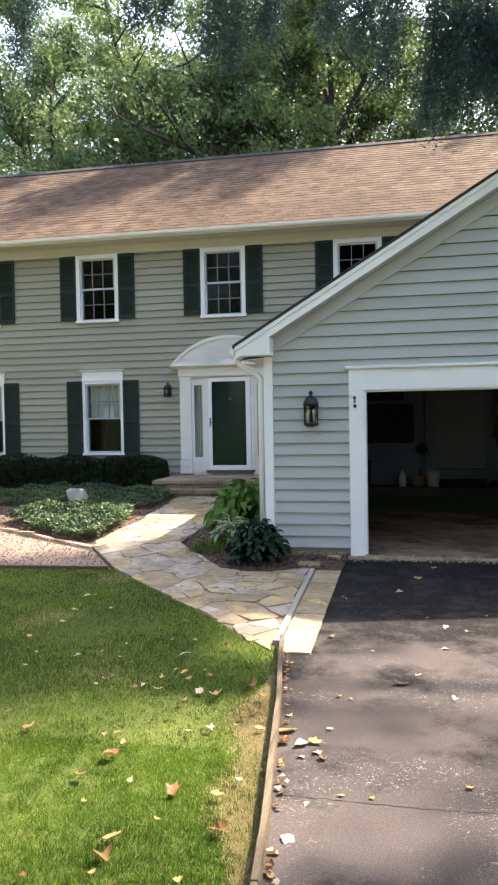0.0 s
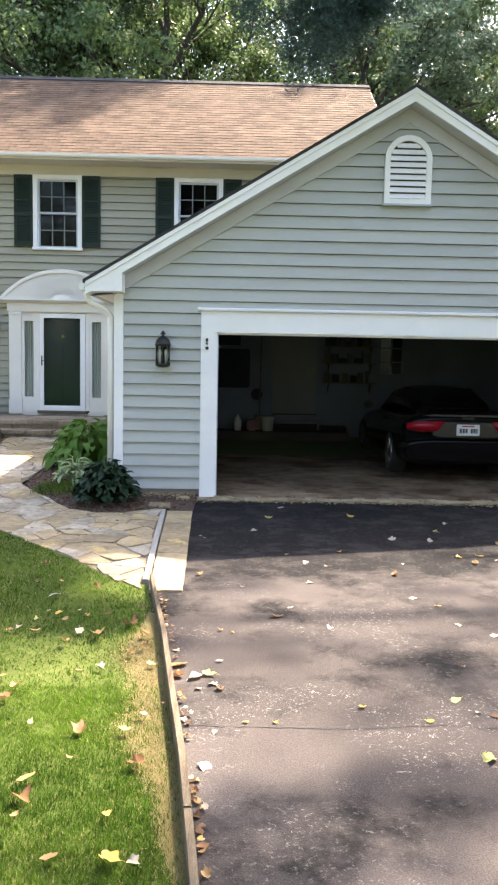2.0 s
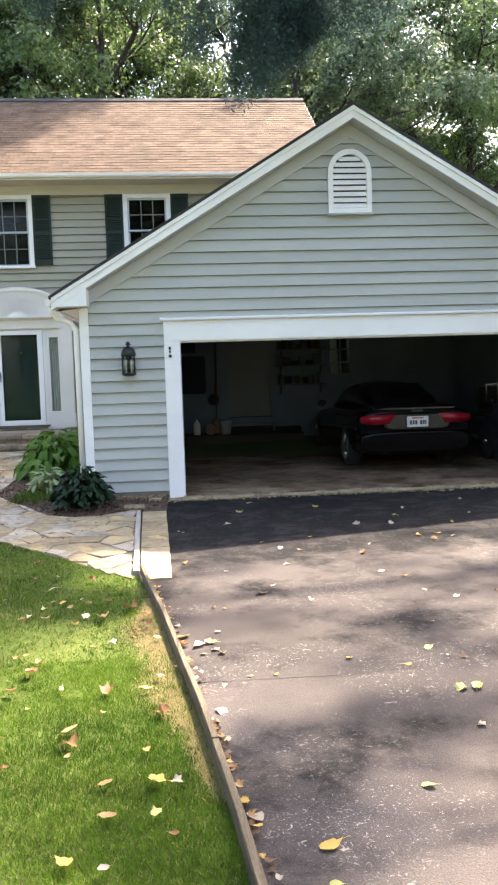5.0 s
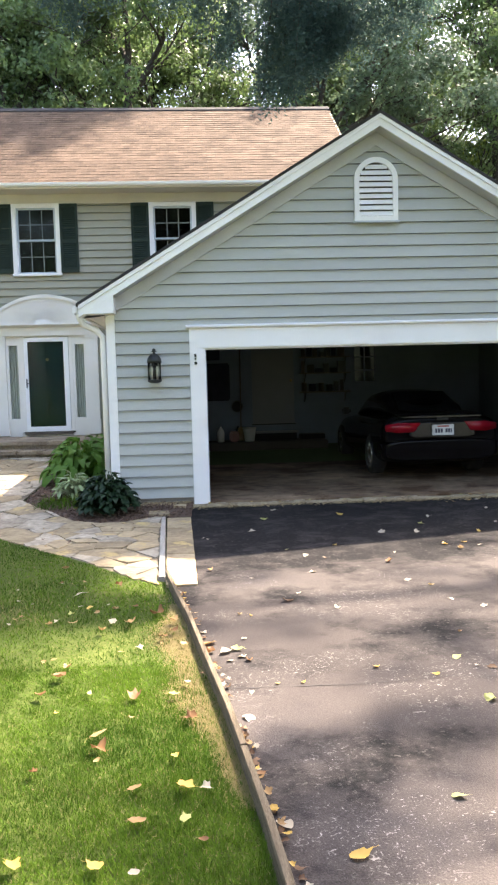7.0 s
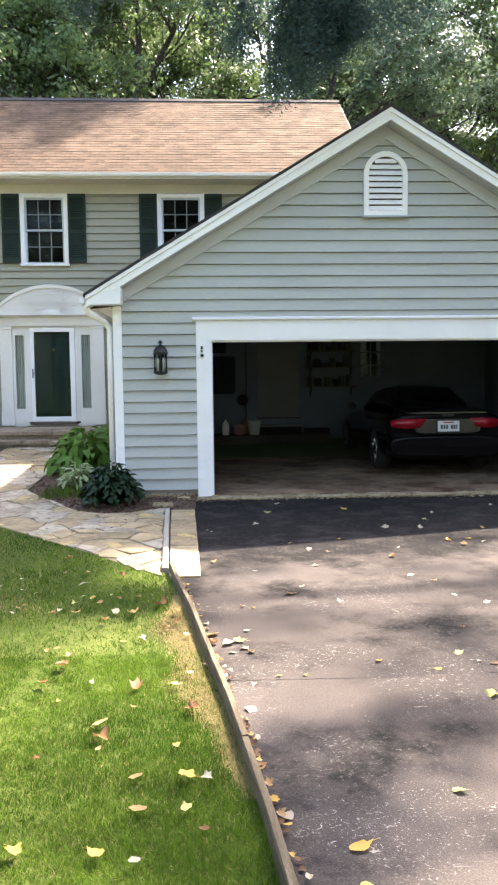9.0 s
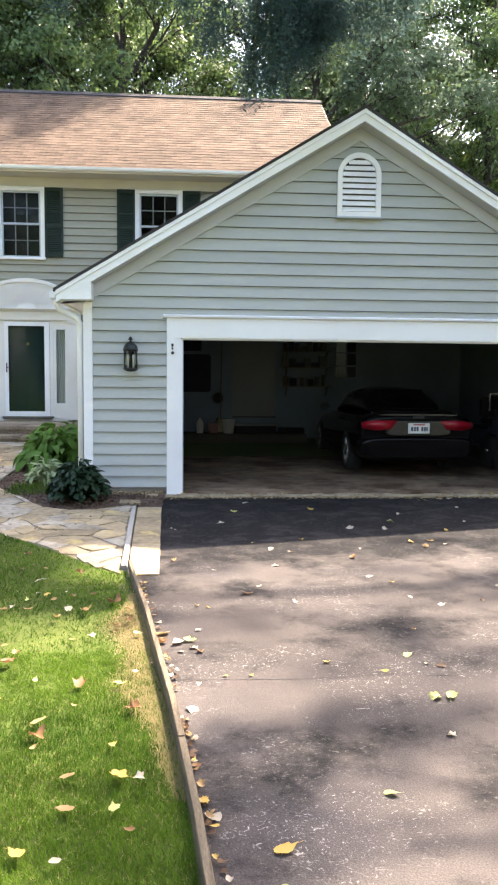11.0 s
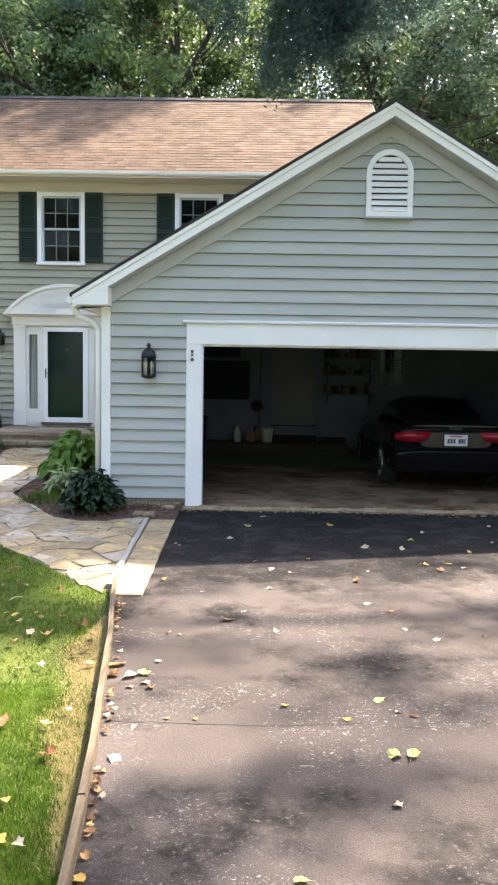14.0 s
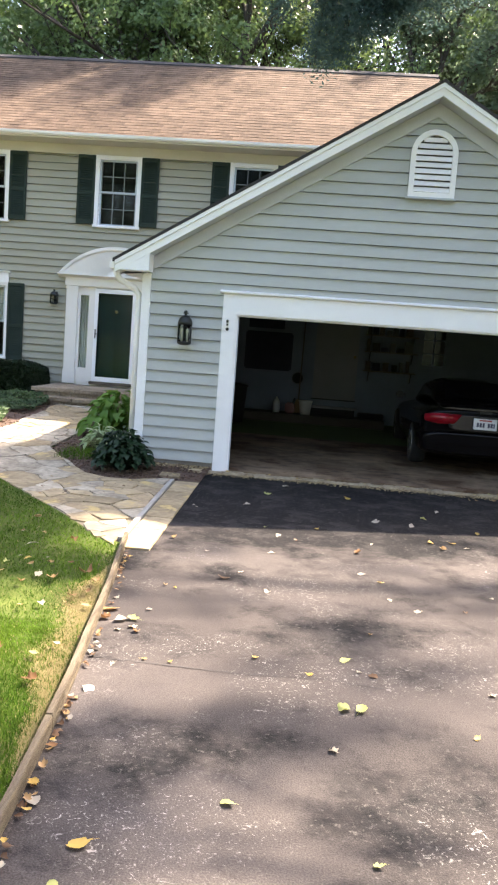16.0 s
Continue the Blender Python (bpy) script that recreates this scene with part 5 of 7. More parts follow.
def rosette(name, place, leaves, radius, height, mesh_list, label, category, seed):
    """A clump of broad leaves, each its own piece, on arching stalks."""
    r = random.Random(seed)
    th = thing(name, place, label, category)
    stalks = Shape()
    for i in range(leaves):
        a = r.uniform(0, math.tau)
        t = math.sqrt(r.uniform(0.02, 1.0))
        x, y = place[0] + radius * t * math.cos(a) * 0.75, place[1] + radius * t * math.sin(a) * 0.75
        z = place[2] + height * (1 - 0.75 * t * t) * r.uniform(0.65, 1.0)
        m = pose(x, y, z, r.uniform(-35, 25) - 30 * t, r.uniform(-35, 35), math.degrees(a) - 90 + r.uniform(-35, 35)) @ Matrix.Diagonal((*[r.uniform(0.7, 1.15)] * 3, 1))
        ob = new("leaf", r.choice(mesh_list))
        ob.parent = th
        ob.matrix_parent_inverse = th.matrix_world.inverted()
        ob.matrix_basis = m
        stalks.tube([(place[0] + 0.1 * (x - place[0]), place[1] + 0.1 * (y - place[1]), place[2] - 0.02), ((x + place[0]) / 2, (y + place[1]) / 2, place[2] + 0.7 * (z - place[2])), (x, y, z)], 0.005, 4, False)
    tagged(part("stem_tuft", stalks, mesh_list[0].materials[0], th), kind="stuff")
    return th


hosta_leaves = [shaped_leaf(l, w, HOSTA, 0.3, d) for l, w, d in ((0.23, 0.105, 0.4), (0.19, 0.09, 0.25), (0.26, 0.11, 0.5))]
rosette("hosta", (-0.62, 1.75, ground_z(0, 1.75) - 0.02), 210, 0.66, 0.76, hosta_leaves, "large green hosta with broad glossy leaves in the mulch bed", "hosta", 31)
rosette("hosta", (-0.35, 2.9, ground_z(0, 2.9) - 0.02), 110, 0.6, 0.66, hosta_leaves, "second green hosta beside the garage wall", "hosta", 32)
var_leaves = [shaped_leaf(l, w, VARIEGATED, 0.2, d) for l, w, d in ((0.17, 0.05, 0.2), (0.14, 0.042, 0.1))]
rosette("variegated_hosta", (-0.56, 0.55, ground_z(0, 0.55) - 0.02), 110, 0.30, 0.40, var_leaves, "small cream-edged variegated hosta in the mulch bed", "hosta", 33)
laurel_leaves = [shaped_leaf(l, w, LAUREL, 0.2, d) for l, w, d in ((0.10, 0.06, 0.25), (0.085, 0.055, 0.15), (0.115, 0.065, 0.3))]
rosette("dark_shrub", (0.06, -0.6, ground_z(0, -0.6) - 0.02), 520, 0.49, 0.57, laurel_leaves, "dark green glossy-leaved shrub at the garage corner", "shrub", 34)

# low weeds between hosta and shrub
r_w = np.random.default_rng(5)
n = 700
wx = np.stack([r_w.uniform(-0.95, -0.3, n), r_w.uniform(-0.35, 0.35, n), np.zeros(n)], 1)
wx[:, 2] = -0.05 + 0.062 * (wx[:, 1] + 1.6)
tagged(new("low_weeds", blade_mesh("low_weeds", GRASS, wx, wx + np.stack([r_w.normal(0, 0.05, n), r_w.normal(0, 0.05, n), r_w.uniform(0.03, 0.12, n)], 1), np.full(n, 0.004), 0)), "sparse low green weeds in the mulch", "weeds", kind="stuff")


def ivy(poly, n, lift, size, seed, label):
    r = np.random.default_rng(seed)
    pts = np.array(scatter(poly, n, seed))
    bump = np.array([noise.noise(Vector((a * 2.2, b * 2.2, 1.0))) for a, b in pts])
    z = np.array([ground_z(a, b) for a, b in pts]) + lift * (0.35 + 0.8 * r.uniform(size=n) ** 0.5) * (1 + 1.1 * bump)
    far = np.hypot(pts[:, 0] + 4.15, pts[:, 1] - 3.2) > 0.42
    pts, z, n = pts[far], z[far], int(far.sum())
    c = np.column_stack([pts, z])
    nrm = r.normal(size=(n, 3)) * 0.55 + np.array([0, -0.35, 1.0])
    return tagged(new("ivy", leaf_mesh("ivy", IVY, c, nrm, r.uniform(0.6, 1.2, n) * size, r, 0.8)), label, "ivy", kind="stuff")


ivy([(-4.75, 1.75), (-3.9, 1.0), (-2.95, 0.3), (-2.5, 0.35), (-2.5, 1.2), (-2.7, 2.4), (-3.4, 2.9), (-4.3, 2.6)], 17000, 0.15, 0.025, 41, "sunlit mound of green ivy ground cover")
ivy([(-6.4, 3.4), (-4.4, 2.9), (-3.3, 3.0), (-2.55, 3.1), (-2.6, 4.2), (-3.2, 5.0), (-5.5, 5.0), (-6.5, 4.6)], 15000, 0.11, 0.025, 42, "shaded ivy ground cover in front of the hedge")


# clipped yew hedge
def hedge(x0, x1, y0, y1, z0, z1, seed):
    r = np.random.default_rng(seed)
    h = thing("yew_hedge", ((x0 + x1) / 2, (y0 + y1) / 2, z0), "dark clipped yew hedge along the house wall", "hedge")
    core = Shape().box(x0 + 0.12, x1 - 0.12, y0 + 0.12, y1 - 0.05, z0, z1 - 0.12)
    part("core", core, YEW, h, bevel=0.08)
    n = 42000
    u = r.uniform(size=(n, 3))
    p = np.array([x0, y0, z0]) + u * np.array([x1 - x0, y1 - y0, z1 - z0])
    face = r.integers(0, 4, n)
    p[face == 0, 2] = z1 - np.abs(r.normal(0, 0.05, (face == 0).sum()))
    p[(face == 1) | (face == 2), 1] = y0 + np.abs(r.normal(0, 0.06, ((face == 1) | (face == 2)).sum()))
    p[face == 3, 0] = x1 - np.abs(r.normal(0, 0.06, (face == 3).sum()))
    b = np.array([noise.noise(Vector((a * 1.7, c * 1.7, d * 1.7))) for a, c, d in p])
    p[:, 2] = np.minimum(p[:, 2] + 0.16 * b, z1 + 0.10) - 0.16 * np.clip((p[:, 0] - x1 + 0.45) / 0.45, 0, 1) ** 2 * (p[:, 2] > z1 - 0.25)
    p[:, 1] += -0.08 * b
    me = leaf_mesh("needles", YEW, p, r.normal(size=(n, 3)) + np.array([0, -0.3, 0.5]), r.uniform(0.02, 0.045, n), r, 0.35)
    tagged(part("foliage", me, YEW, h), kind="stuff")
    return h


hedge(-10.0, -3.28, 5.15, 6.12, 0.25, 1.02, 51)

# rock
rock = bmesh.new()
bmesh.ops.create_icosphere(rock, subdivisions=2, radius=1.0)
for v in rock.verts:
    v.co = Vector([math.copysign(min(abs(q), 0.72) ** 0.8, q) for q in v.co]) * (1 + 0.3 * noise.noise(v.co * 1.3) + 0.1 * noise.noise(v.co * 3))
    v.co = Vector((v.co.x * 0.20, v.co.y * 0.16, max(-0.4, v.co.z) * 0.21))
me = bpy.data.meshes.new("rock")
rock.to_mesh(me)
rock.free()
me.materials.append(ROCKM)
rk = tagged(new("rock", me), "pale grey boulder resting in the ivy bed", "rock")
rk.location = (-4.20, 3.45, ground_z(0, 3.45) + 0.12)


# ---- trees ----
def grow(seed, height, bare, spread, limbs, leaves, leaf_size, lean=(0, 0), trunk_r=0.28, droop=0.0, cluster=0.55, sprays=0):
    """A broadleaf tree at the origin: tapered trunk and limbs, and clumps of single leaves along the twigs."""
    r = random.Random(seed)
    g = np.random.default_rng(seed)
    wood = Shape()
    tips = []
    pts = [Vector((0, 0, -0.4))]
    k = 8
    for i in range(1, k + 1):
        t = i / k
        pts.append(Vector((lean[0] * t * t + r.uniform(-0.2, 0.2) * t, lean[1] * t * t + r.uniform(-0.2, 0.2) * t, height * 0.92 * t)))
    wood.tube(pts, [trunk_r * (1.25 if i == 0 else 1 - 0.88 * i / k) for i in range(k + 1)], 8)

    def at(t):
        f = t * k
        i = min(int(f), k - 1)
        return pts[i].lerp(pts[i + 1], f - i)

    def branch(p, d, length, rad, depth):
        q = [p]
        n = 5
        for i in range(n):
            d = (d + Vector((r.uniform(-0.22, 0.22), r.uniform(-0.22, 0.22), r.uniform(-0.1, 0.2) - droop * (i / n)))).normalized()
            q.append(q[-1] + d * (length / n))
        wood.tube(q, [rad * (1 - 0.8 * i / n) for i in range(n + 1)], 5 if depth else 6, False)
        if depth == 2:
            tips.extend(q[2:])
            return
        for i in range(1, n + 1):
            for _ in range(2 if depth == 0 else 1):
                side = Vector((r.gauss(0, 1), r.gauss(0, 1), r.gauss(0.15, 0.6))).normalized()
                branch(q[i], (d * 0.7 + side * 0.9).normalized(), length * r.uniform(0.35, 0.55), rad * 0.45, depth + 1)
        tips.append(q[-1])

    for i in range(limbs):
        t = bare + (1 - bare) * (i + r.uniform(0, 0.8)) / limbs
        t = min(t, 0.98)
        a = i * 2.4 + r.uniform(-0.5, 0.5)
        reach = spread * (1.15 - 0.75 * abs((t - bare) / (1 - bare) - 0.3)) * r.uniform(0.75, 1.1)
        branch(at(t), Vector((math.cos(a), math.sin(a), 0.25 + 0.6 * t)).normalized(), reach, trunk_r * (0.62 - 0.32 * t), 0)
    tp = np.array([tuple(q) for q in tips])
    if sprays and sprays < len(tp):
        tp = tp[g.permutation(len(tp))[:sprays]]
    which = g.integers(0, len(tp), leaves)
    pick = tp[which]
    wide = g.uniform(0.6, 1.35, len(tp))[which, None]
    c = pick + g.normal(0, cluster, (leaves, 3)) * wide * np.array([1, 1, 0.55])
    nrm = g.normal(size=(leaves, 3)) * 0.4 + 0.8 * (c - pick) / cluster + np.array([0, 0, 0.6])
    size = g.uniform(0.6, 1.25, leaves) * leaf_size
    return wood.mesh("trunk", BARK), (c, nrm, size, g)


def tree(name, kind_mesh, m, label, group="woodland trees"):
    wood, crown = kind_mesh
    th = thing(name, (0, 0, 0), label, "tree", group)
    part("trunk", wood, BARK, th)
    tagged(part("crown", crown, LEAF, th), kind="stuff")
    th.matrix_world = m
    return th


def small_leaves(name, material, centre, normal, size, rng):
    """Very many tiny leaves, one triangle each, for trees far off."""
    n = len(centre)
    normal = normal / np.maximum(np.linalg.norm(normal, axis=1, keepdims=True), 1e-6)
    u = np.cross(normal, rng.normal(size=(n, 3)))
    u /= np.maximum(np.linalg.norm(u, axis=1, keepdims=True), 1e-6)
    w = np.cross(normal, u)
    s = size[:, None]
    tip = centre + u * s
    return from_corners(name, material, np.stack([tip, centre - u * s * 0.7 - w * s * 0.75, centre - u * s * 0.5 + w * s * 0.75], 1))


def from_corners(name, material, tri):
    n = len(tri)
    me = bpy.data.meshes.new(name)
    me.vertices.add(3 * n)
    me.vertices.foreach_set("co", tri.reshape(-1))
    me.loops.add(3 * n)
    me.loops.foreach_set("vertex_index", np.arange(3 * n, dtype=np.int32))
    me.polygons.add(n)
    me.polygons.foreach_set("loop_start", np.arange(0, 3 * n, 3, dtype=np.int32))
    me.update(calc_edges=True)
    me.materials.append(material)
    return me


def species(seed, mat, *a, far=False, **k):
    wood, (c, nrm, size, g) = grow(seed, *a, **k)
    return wood, small_leaves("crown", mat, c, nrm, size, g) if far else leaf_mesh("crown", mat, c, nrm, size, g, 0.6)


ash = species(1, LEAF, 19.0, 0.22, 5.6, 13, 52000, 0.085, far=True, trunk_r=0.30, cluster=0.42, sprays=420)
oak = species(2, LEAF, 16.0, 0.16, 5.2, 12, 66000, 0.072, far=True, trunk_r=0.27, cluster=0.38, sprays=420)
elm = species(3, LEAF_DARK, 21.0, 0.25, 6.0, 13, 52000, 0.085, far=True, trunk_r=0.32, cluster=0.42, sprays=440)
bush = species(4, LEAF_LIME, 9.0, 0.10, 4.2, 10, 50000, 0.075, far=True, trunk_r=0.14, cluster=0.36, sprays=300)
far_oak = species(5, LEAF_HAZE, 18.0, 0.12, 6.5, 10, 6000, 0.27, trunk_r=0.27, cluster=0.6)
LABELS = ("tall leafy deciduous tree behind the house, sunlit from behind", "bushy green woodland tree behind the roof", "tall dark-leaved tree in the woods behind the house")
WOODS = [(ash, -13.5, 22, 20, 1.0), (oak, -8.6, 20.5, 80, 1.0), (ash, -4.6, 25, 140, 1.05), (oak, -0.6, 21, 200, 1.0), (elm, 4.4, 26, 250, 1.0), (oak, 8.2, 22, 310, 0.9),
         (ash, 13.0, 20, 10, 0.95), (ash, 18.5, 24, 70, 1.0), (oak, -18, 28, 30, 1.1),
         (bush, 2.6, 18.5, 12, 1.0), (elm, 11.5, 25, 60, 0.9), (ash, 8.5, 29, 120, 0.9), (bush, -12, 17.5, 45, 0.9), (bush, -5, 30, 250, 1.2), (bush, 13, 28, 300, 1.3), (bush, 1.5, 30, 70, 1.3), (bush, -10, 29, 20, 1.2)]
for sp, x, y, turn, s in WOODS:
    tree("tree", sp, pose(x, y, 0.2, 0, 0, turn) @ Matrix.Diagonal((s, s, s, 1)), LABELS[(ash, oak, elm, bush).index(sp) % 3])



def stem_tree(seed, base, crotch, ends, leaves, material, label):
    """An open tree whose dark limbs fan out from one crotch, with flat sprays of leaves on the twigs."""
    r = random.Random(seed)
    g = np.random.default_rng(seed)
    th = thing("tree", base, label, "tree", "woodland trees")
    wood = Shape()
    crotch = Vector(crotch)
    wood.tube([Vector(base) - Vector((0, 0, 0.3)), Vector(base).lerp(crotch, 0.5) + Vector((0.15, 0, 0)), crotch], [0.26, 0.2, 0.16], 9)
    tips = []

    def limb(p, q, rad, depth):
        n = 6
        side = Vector((r.uniform(-1, 1), r.uniform(-1, 1), r.uniform(-0.4, 0.8))) * (q - p).length * 0.07
        pts = [p.lerp(q, i / n) + side * math.sin(math.pi * i / n) + Vector((r.uniform(-0.05, 0.05), 0, r.uniform(-0.05, 0.05))) for i in range(n + 1)]
        wood.tube(pts, [rad * (1 - 0.82 * i / n) for i in range(n + 1)], 6 if depth == 0 else 4, False)
        if depth == 2:
            tips.extend(tuple(v) for v in pts[3:])
            return
        along_it = (q - p).normalized()
        for i in range(2 if depth == 0 else 1, n + 1):
            for _ in range(2):
                d = (along_it * 0.6 + Vector((r.gauss(0, 0.7), r.gauss(0, 0.7), r.gauss(0.1, 0.45)))).normalized()
                limb(pts[i], pts[i] + d * (q - p).length * r.uniform(0.22, 0.42), rad * (0.5 if depth == 0 else 0.42) * (1 - 0.08 * i), depth + 1)

    for e in ends:
        limb(crotch, Vector(e), 0.12, 0)
    tp = np.array(tips)
    tp = tp[g.permutation(len(tp))[:max(60, len(tp) // 3)]]
    which = g.integers(0, len(tp), leaves)
    wide = g.uniform(0.5, 1.3, len(tp))[which, None]
    off = g.normal(size=(leaves, 3)) * np.array([0.34, 0.34, 0.16]) * wide
    nrm = g.normal(size=(leaves, 3)) * 0.4 + off * 1.6 + np.array([0, 0, 0.6])
    part("trunk", wood, BARK, th)
    me = small_leaves("crown", material, tp[which] + off, nrm, g.uniform(0.05, 0.10, leaves), g)
    tagged(part("crown", me, material, th), kind="stuff")


stem_tree(91, (-4.2, 16.2, 0.2), (-4.6, 15.8, 8.2), ((-8.2, 15.4, 15.6), (-7.2, 16.2, 13.0), (-5.6, 15.0, 14.5), (-3.9, 16.0, 14.0), (-2.2, 15.4, 12.4), (-9.0, 15.6, 11.6), (-1.6, 16.6, 14.4)), 24000, LEAF,
          "open woodland tree with dark fanning limbs behind the roof")
stem_tree(92, (4.6, 15.0, 0.2), (5.0, 14.8, 8.6), ((8.9, 14.6, 13.3), (8.8, 15.2, 11.3), (4.5, 15.2, 13.6), (6.9, 15.4, 14.6), (10.2, 15.6, 10.4)), 19000, LEAF_DARK,
          "open leaning tree with dark limbs behind the garage ridge")

# trees added, mostly out of view, to shade the drive and darken window reflections
def shade_tree():
    """Unseen airy tree: long limbs ending in clumps, the listed ones set for dapples."""
    g = np.random.default_rng(66)
    th = thing("tree", (14.2, 3.4, -0.05), "unseen airy tree added to dapple the drive with shade", "tree", "shade trees")
    wood = Shape()
    wood.tube([(14.2, 3.4, -0.4), (14.1, 3.4, 4), (13.7, 3.3, 8), (13.2, 3.0, 12), (12.9, 2.8, 15.5)], [0.32, 0.27, 0.22, 0.15, 0.05], 10)
    clumps = [(9.6, 1.7, 14, 0.24, 0.16), (9.9, 1.1, 14.2, 0.28, 0.15), (9.3, 1.0, 14, 0.22, 0.16), (9.5, 0.7, 14, 0.2, 0.12), (9.9, 2.2, 13.8, 0.28, 0.2), (10.3, 1.8, 14, 0.25, 0.18),
              (8.35, 2.65, 14, 0.3, 0.1), (8.9, 2.6, 14, 0.26, 0.1), (11.2, 5.1, 14, 0.35, 0.16),
              (10.9, 3.25, 14, 0.3, 0.2), (8.7, 4.1, 14.2, 0.22, 0.14), (10.4, 4.2, 14.3, 0.2, 0.1), (11.2, 0.8, 14, 0.2, 0.12)]
    wood.tube([(13.5, 3.2, 10.5), (12.6, 3.9, 12.6), (11.6, 3.85, 14.0), (10.7, 3.55, 14.2), (9.8, 3.3, 14.0), (9.0, 3.3, 14.1), (8.2, 3.1, 14.0)], [0.16, 0.13, 0.11, 0.1, 0.09, 0.08, 0.05], 7, False)
    for _ in range(42):
        clumps.append((g.uniform(11.8, 16.5), g.uniform(-0.5, 6.5), g.uniform(10.5, 16.5), 0.45, 0.4))
    cs = []
    for x, y, z, rx, ry in clumps:
        root = Vector((13.7, 3.3, 8)).lerp(Vector((12.9, 2.8, 15.5)), max(0.05, min(1, (z - 10.5) / 6)))
        end = Vector((x, y, z))
        wood.tube([root, root.lerp(end, 0.5) + Vector((0, 0, 0.35)), end], [0.05, 0.03, 0.008], 5, False)
        k = int(170 * (rx * ry) ** 0.5)
        cs.append(np.array([x, y, z]) + g.normal(size=(k, 3)) * np.array([rx, ry, 0.16]))
    c = np.concatenate(cs)
    part("trunk", wood, BARK, th)
    me = leaf_mesh("crown", LEAF, c, g.normal(size=(len(c), 3)) * 0.5 + np.array([0, 0, 0.8]), g.uniform(0.07, 0.13, len(c)), g, 0.6)
    tagged(part("crown", me, LEAF, th), kind="stuff")


shade_tree()
leaning = species(8, LEAF, 21.0, 0.85, 2.3, 8, 8500, 0.17, lean=(-6.0, 0.0), trunk_r=0.30, cluster=0.4)
tree("tree", leaning, pose(12.6, 8.4, -0.05), "unseen leaning tree added beside the garage to shade the lawn", "shade trees")
tree("tree", oak, pose(-0.8, 16.2, 0.2, 0, 0, 77) @ Matrix.Diagonal((1.1, 1.1, 1.1, 1)), "leafy tree close behind the house shading its roof")
# near trees at both sides are unseen, added to hold back skylight
for x, y, turn, s in ((-34, -44, 10, 1.0), (-22, -48, 50, 1.1), (-11, -46, 100, 1.0), (0, -49, 160, 1.1), (11, -46, 210, 1.0), (22, -48, 260, 1.0), (34, -44, 300, 1.1), (-32, -14, 20, 1.1), (-33, 0, 65, 1.1), (30, -16, 140, 1.1), (28, 2, 190, 1.0),
                      (12.6, -14.0, 30, 0.75), (13.4, -8.6, 120, 0.75), (-11.5, -9.0, 200, 0.75), (-12.0, -3.0, 280, 0.75), (-12.5, -15.0, 15, 0.8), (-15, 42, 40, 0.8), (-4, 44, 130, 0.75), (7, 43, 230, 0.8), (17, 41, 300, 0.85), (27, 36, 20, 0.9),
                      (-28, -42, 0, 0.7), (-16, -42, 80, 0.7), (-5, -43, 150, 0.7), (6, -42, 220, 0.7), (17, -43, 290, 0.7)):
    tree("tree", far_oak, pose(x, y, -0.05, 0, 0, turn) @ Matrix.Diagonal((s, s, s, 1)), "tree added to the belt of woods round the garden", "trees of the surrounding woods")


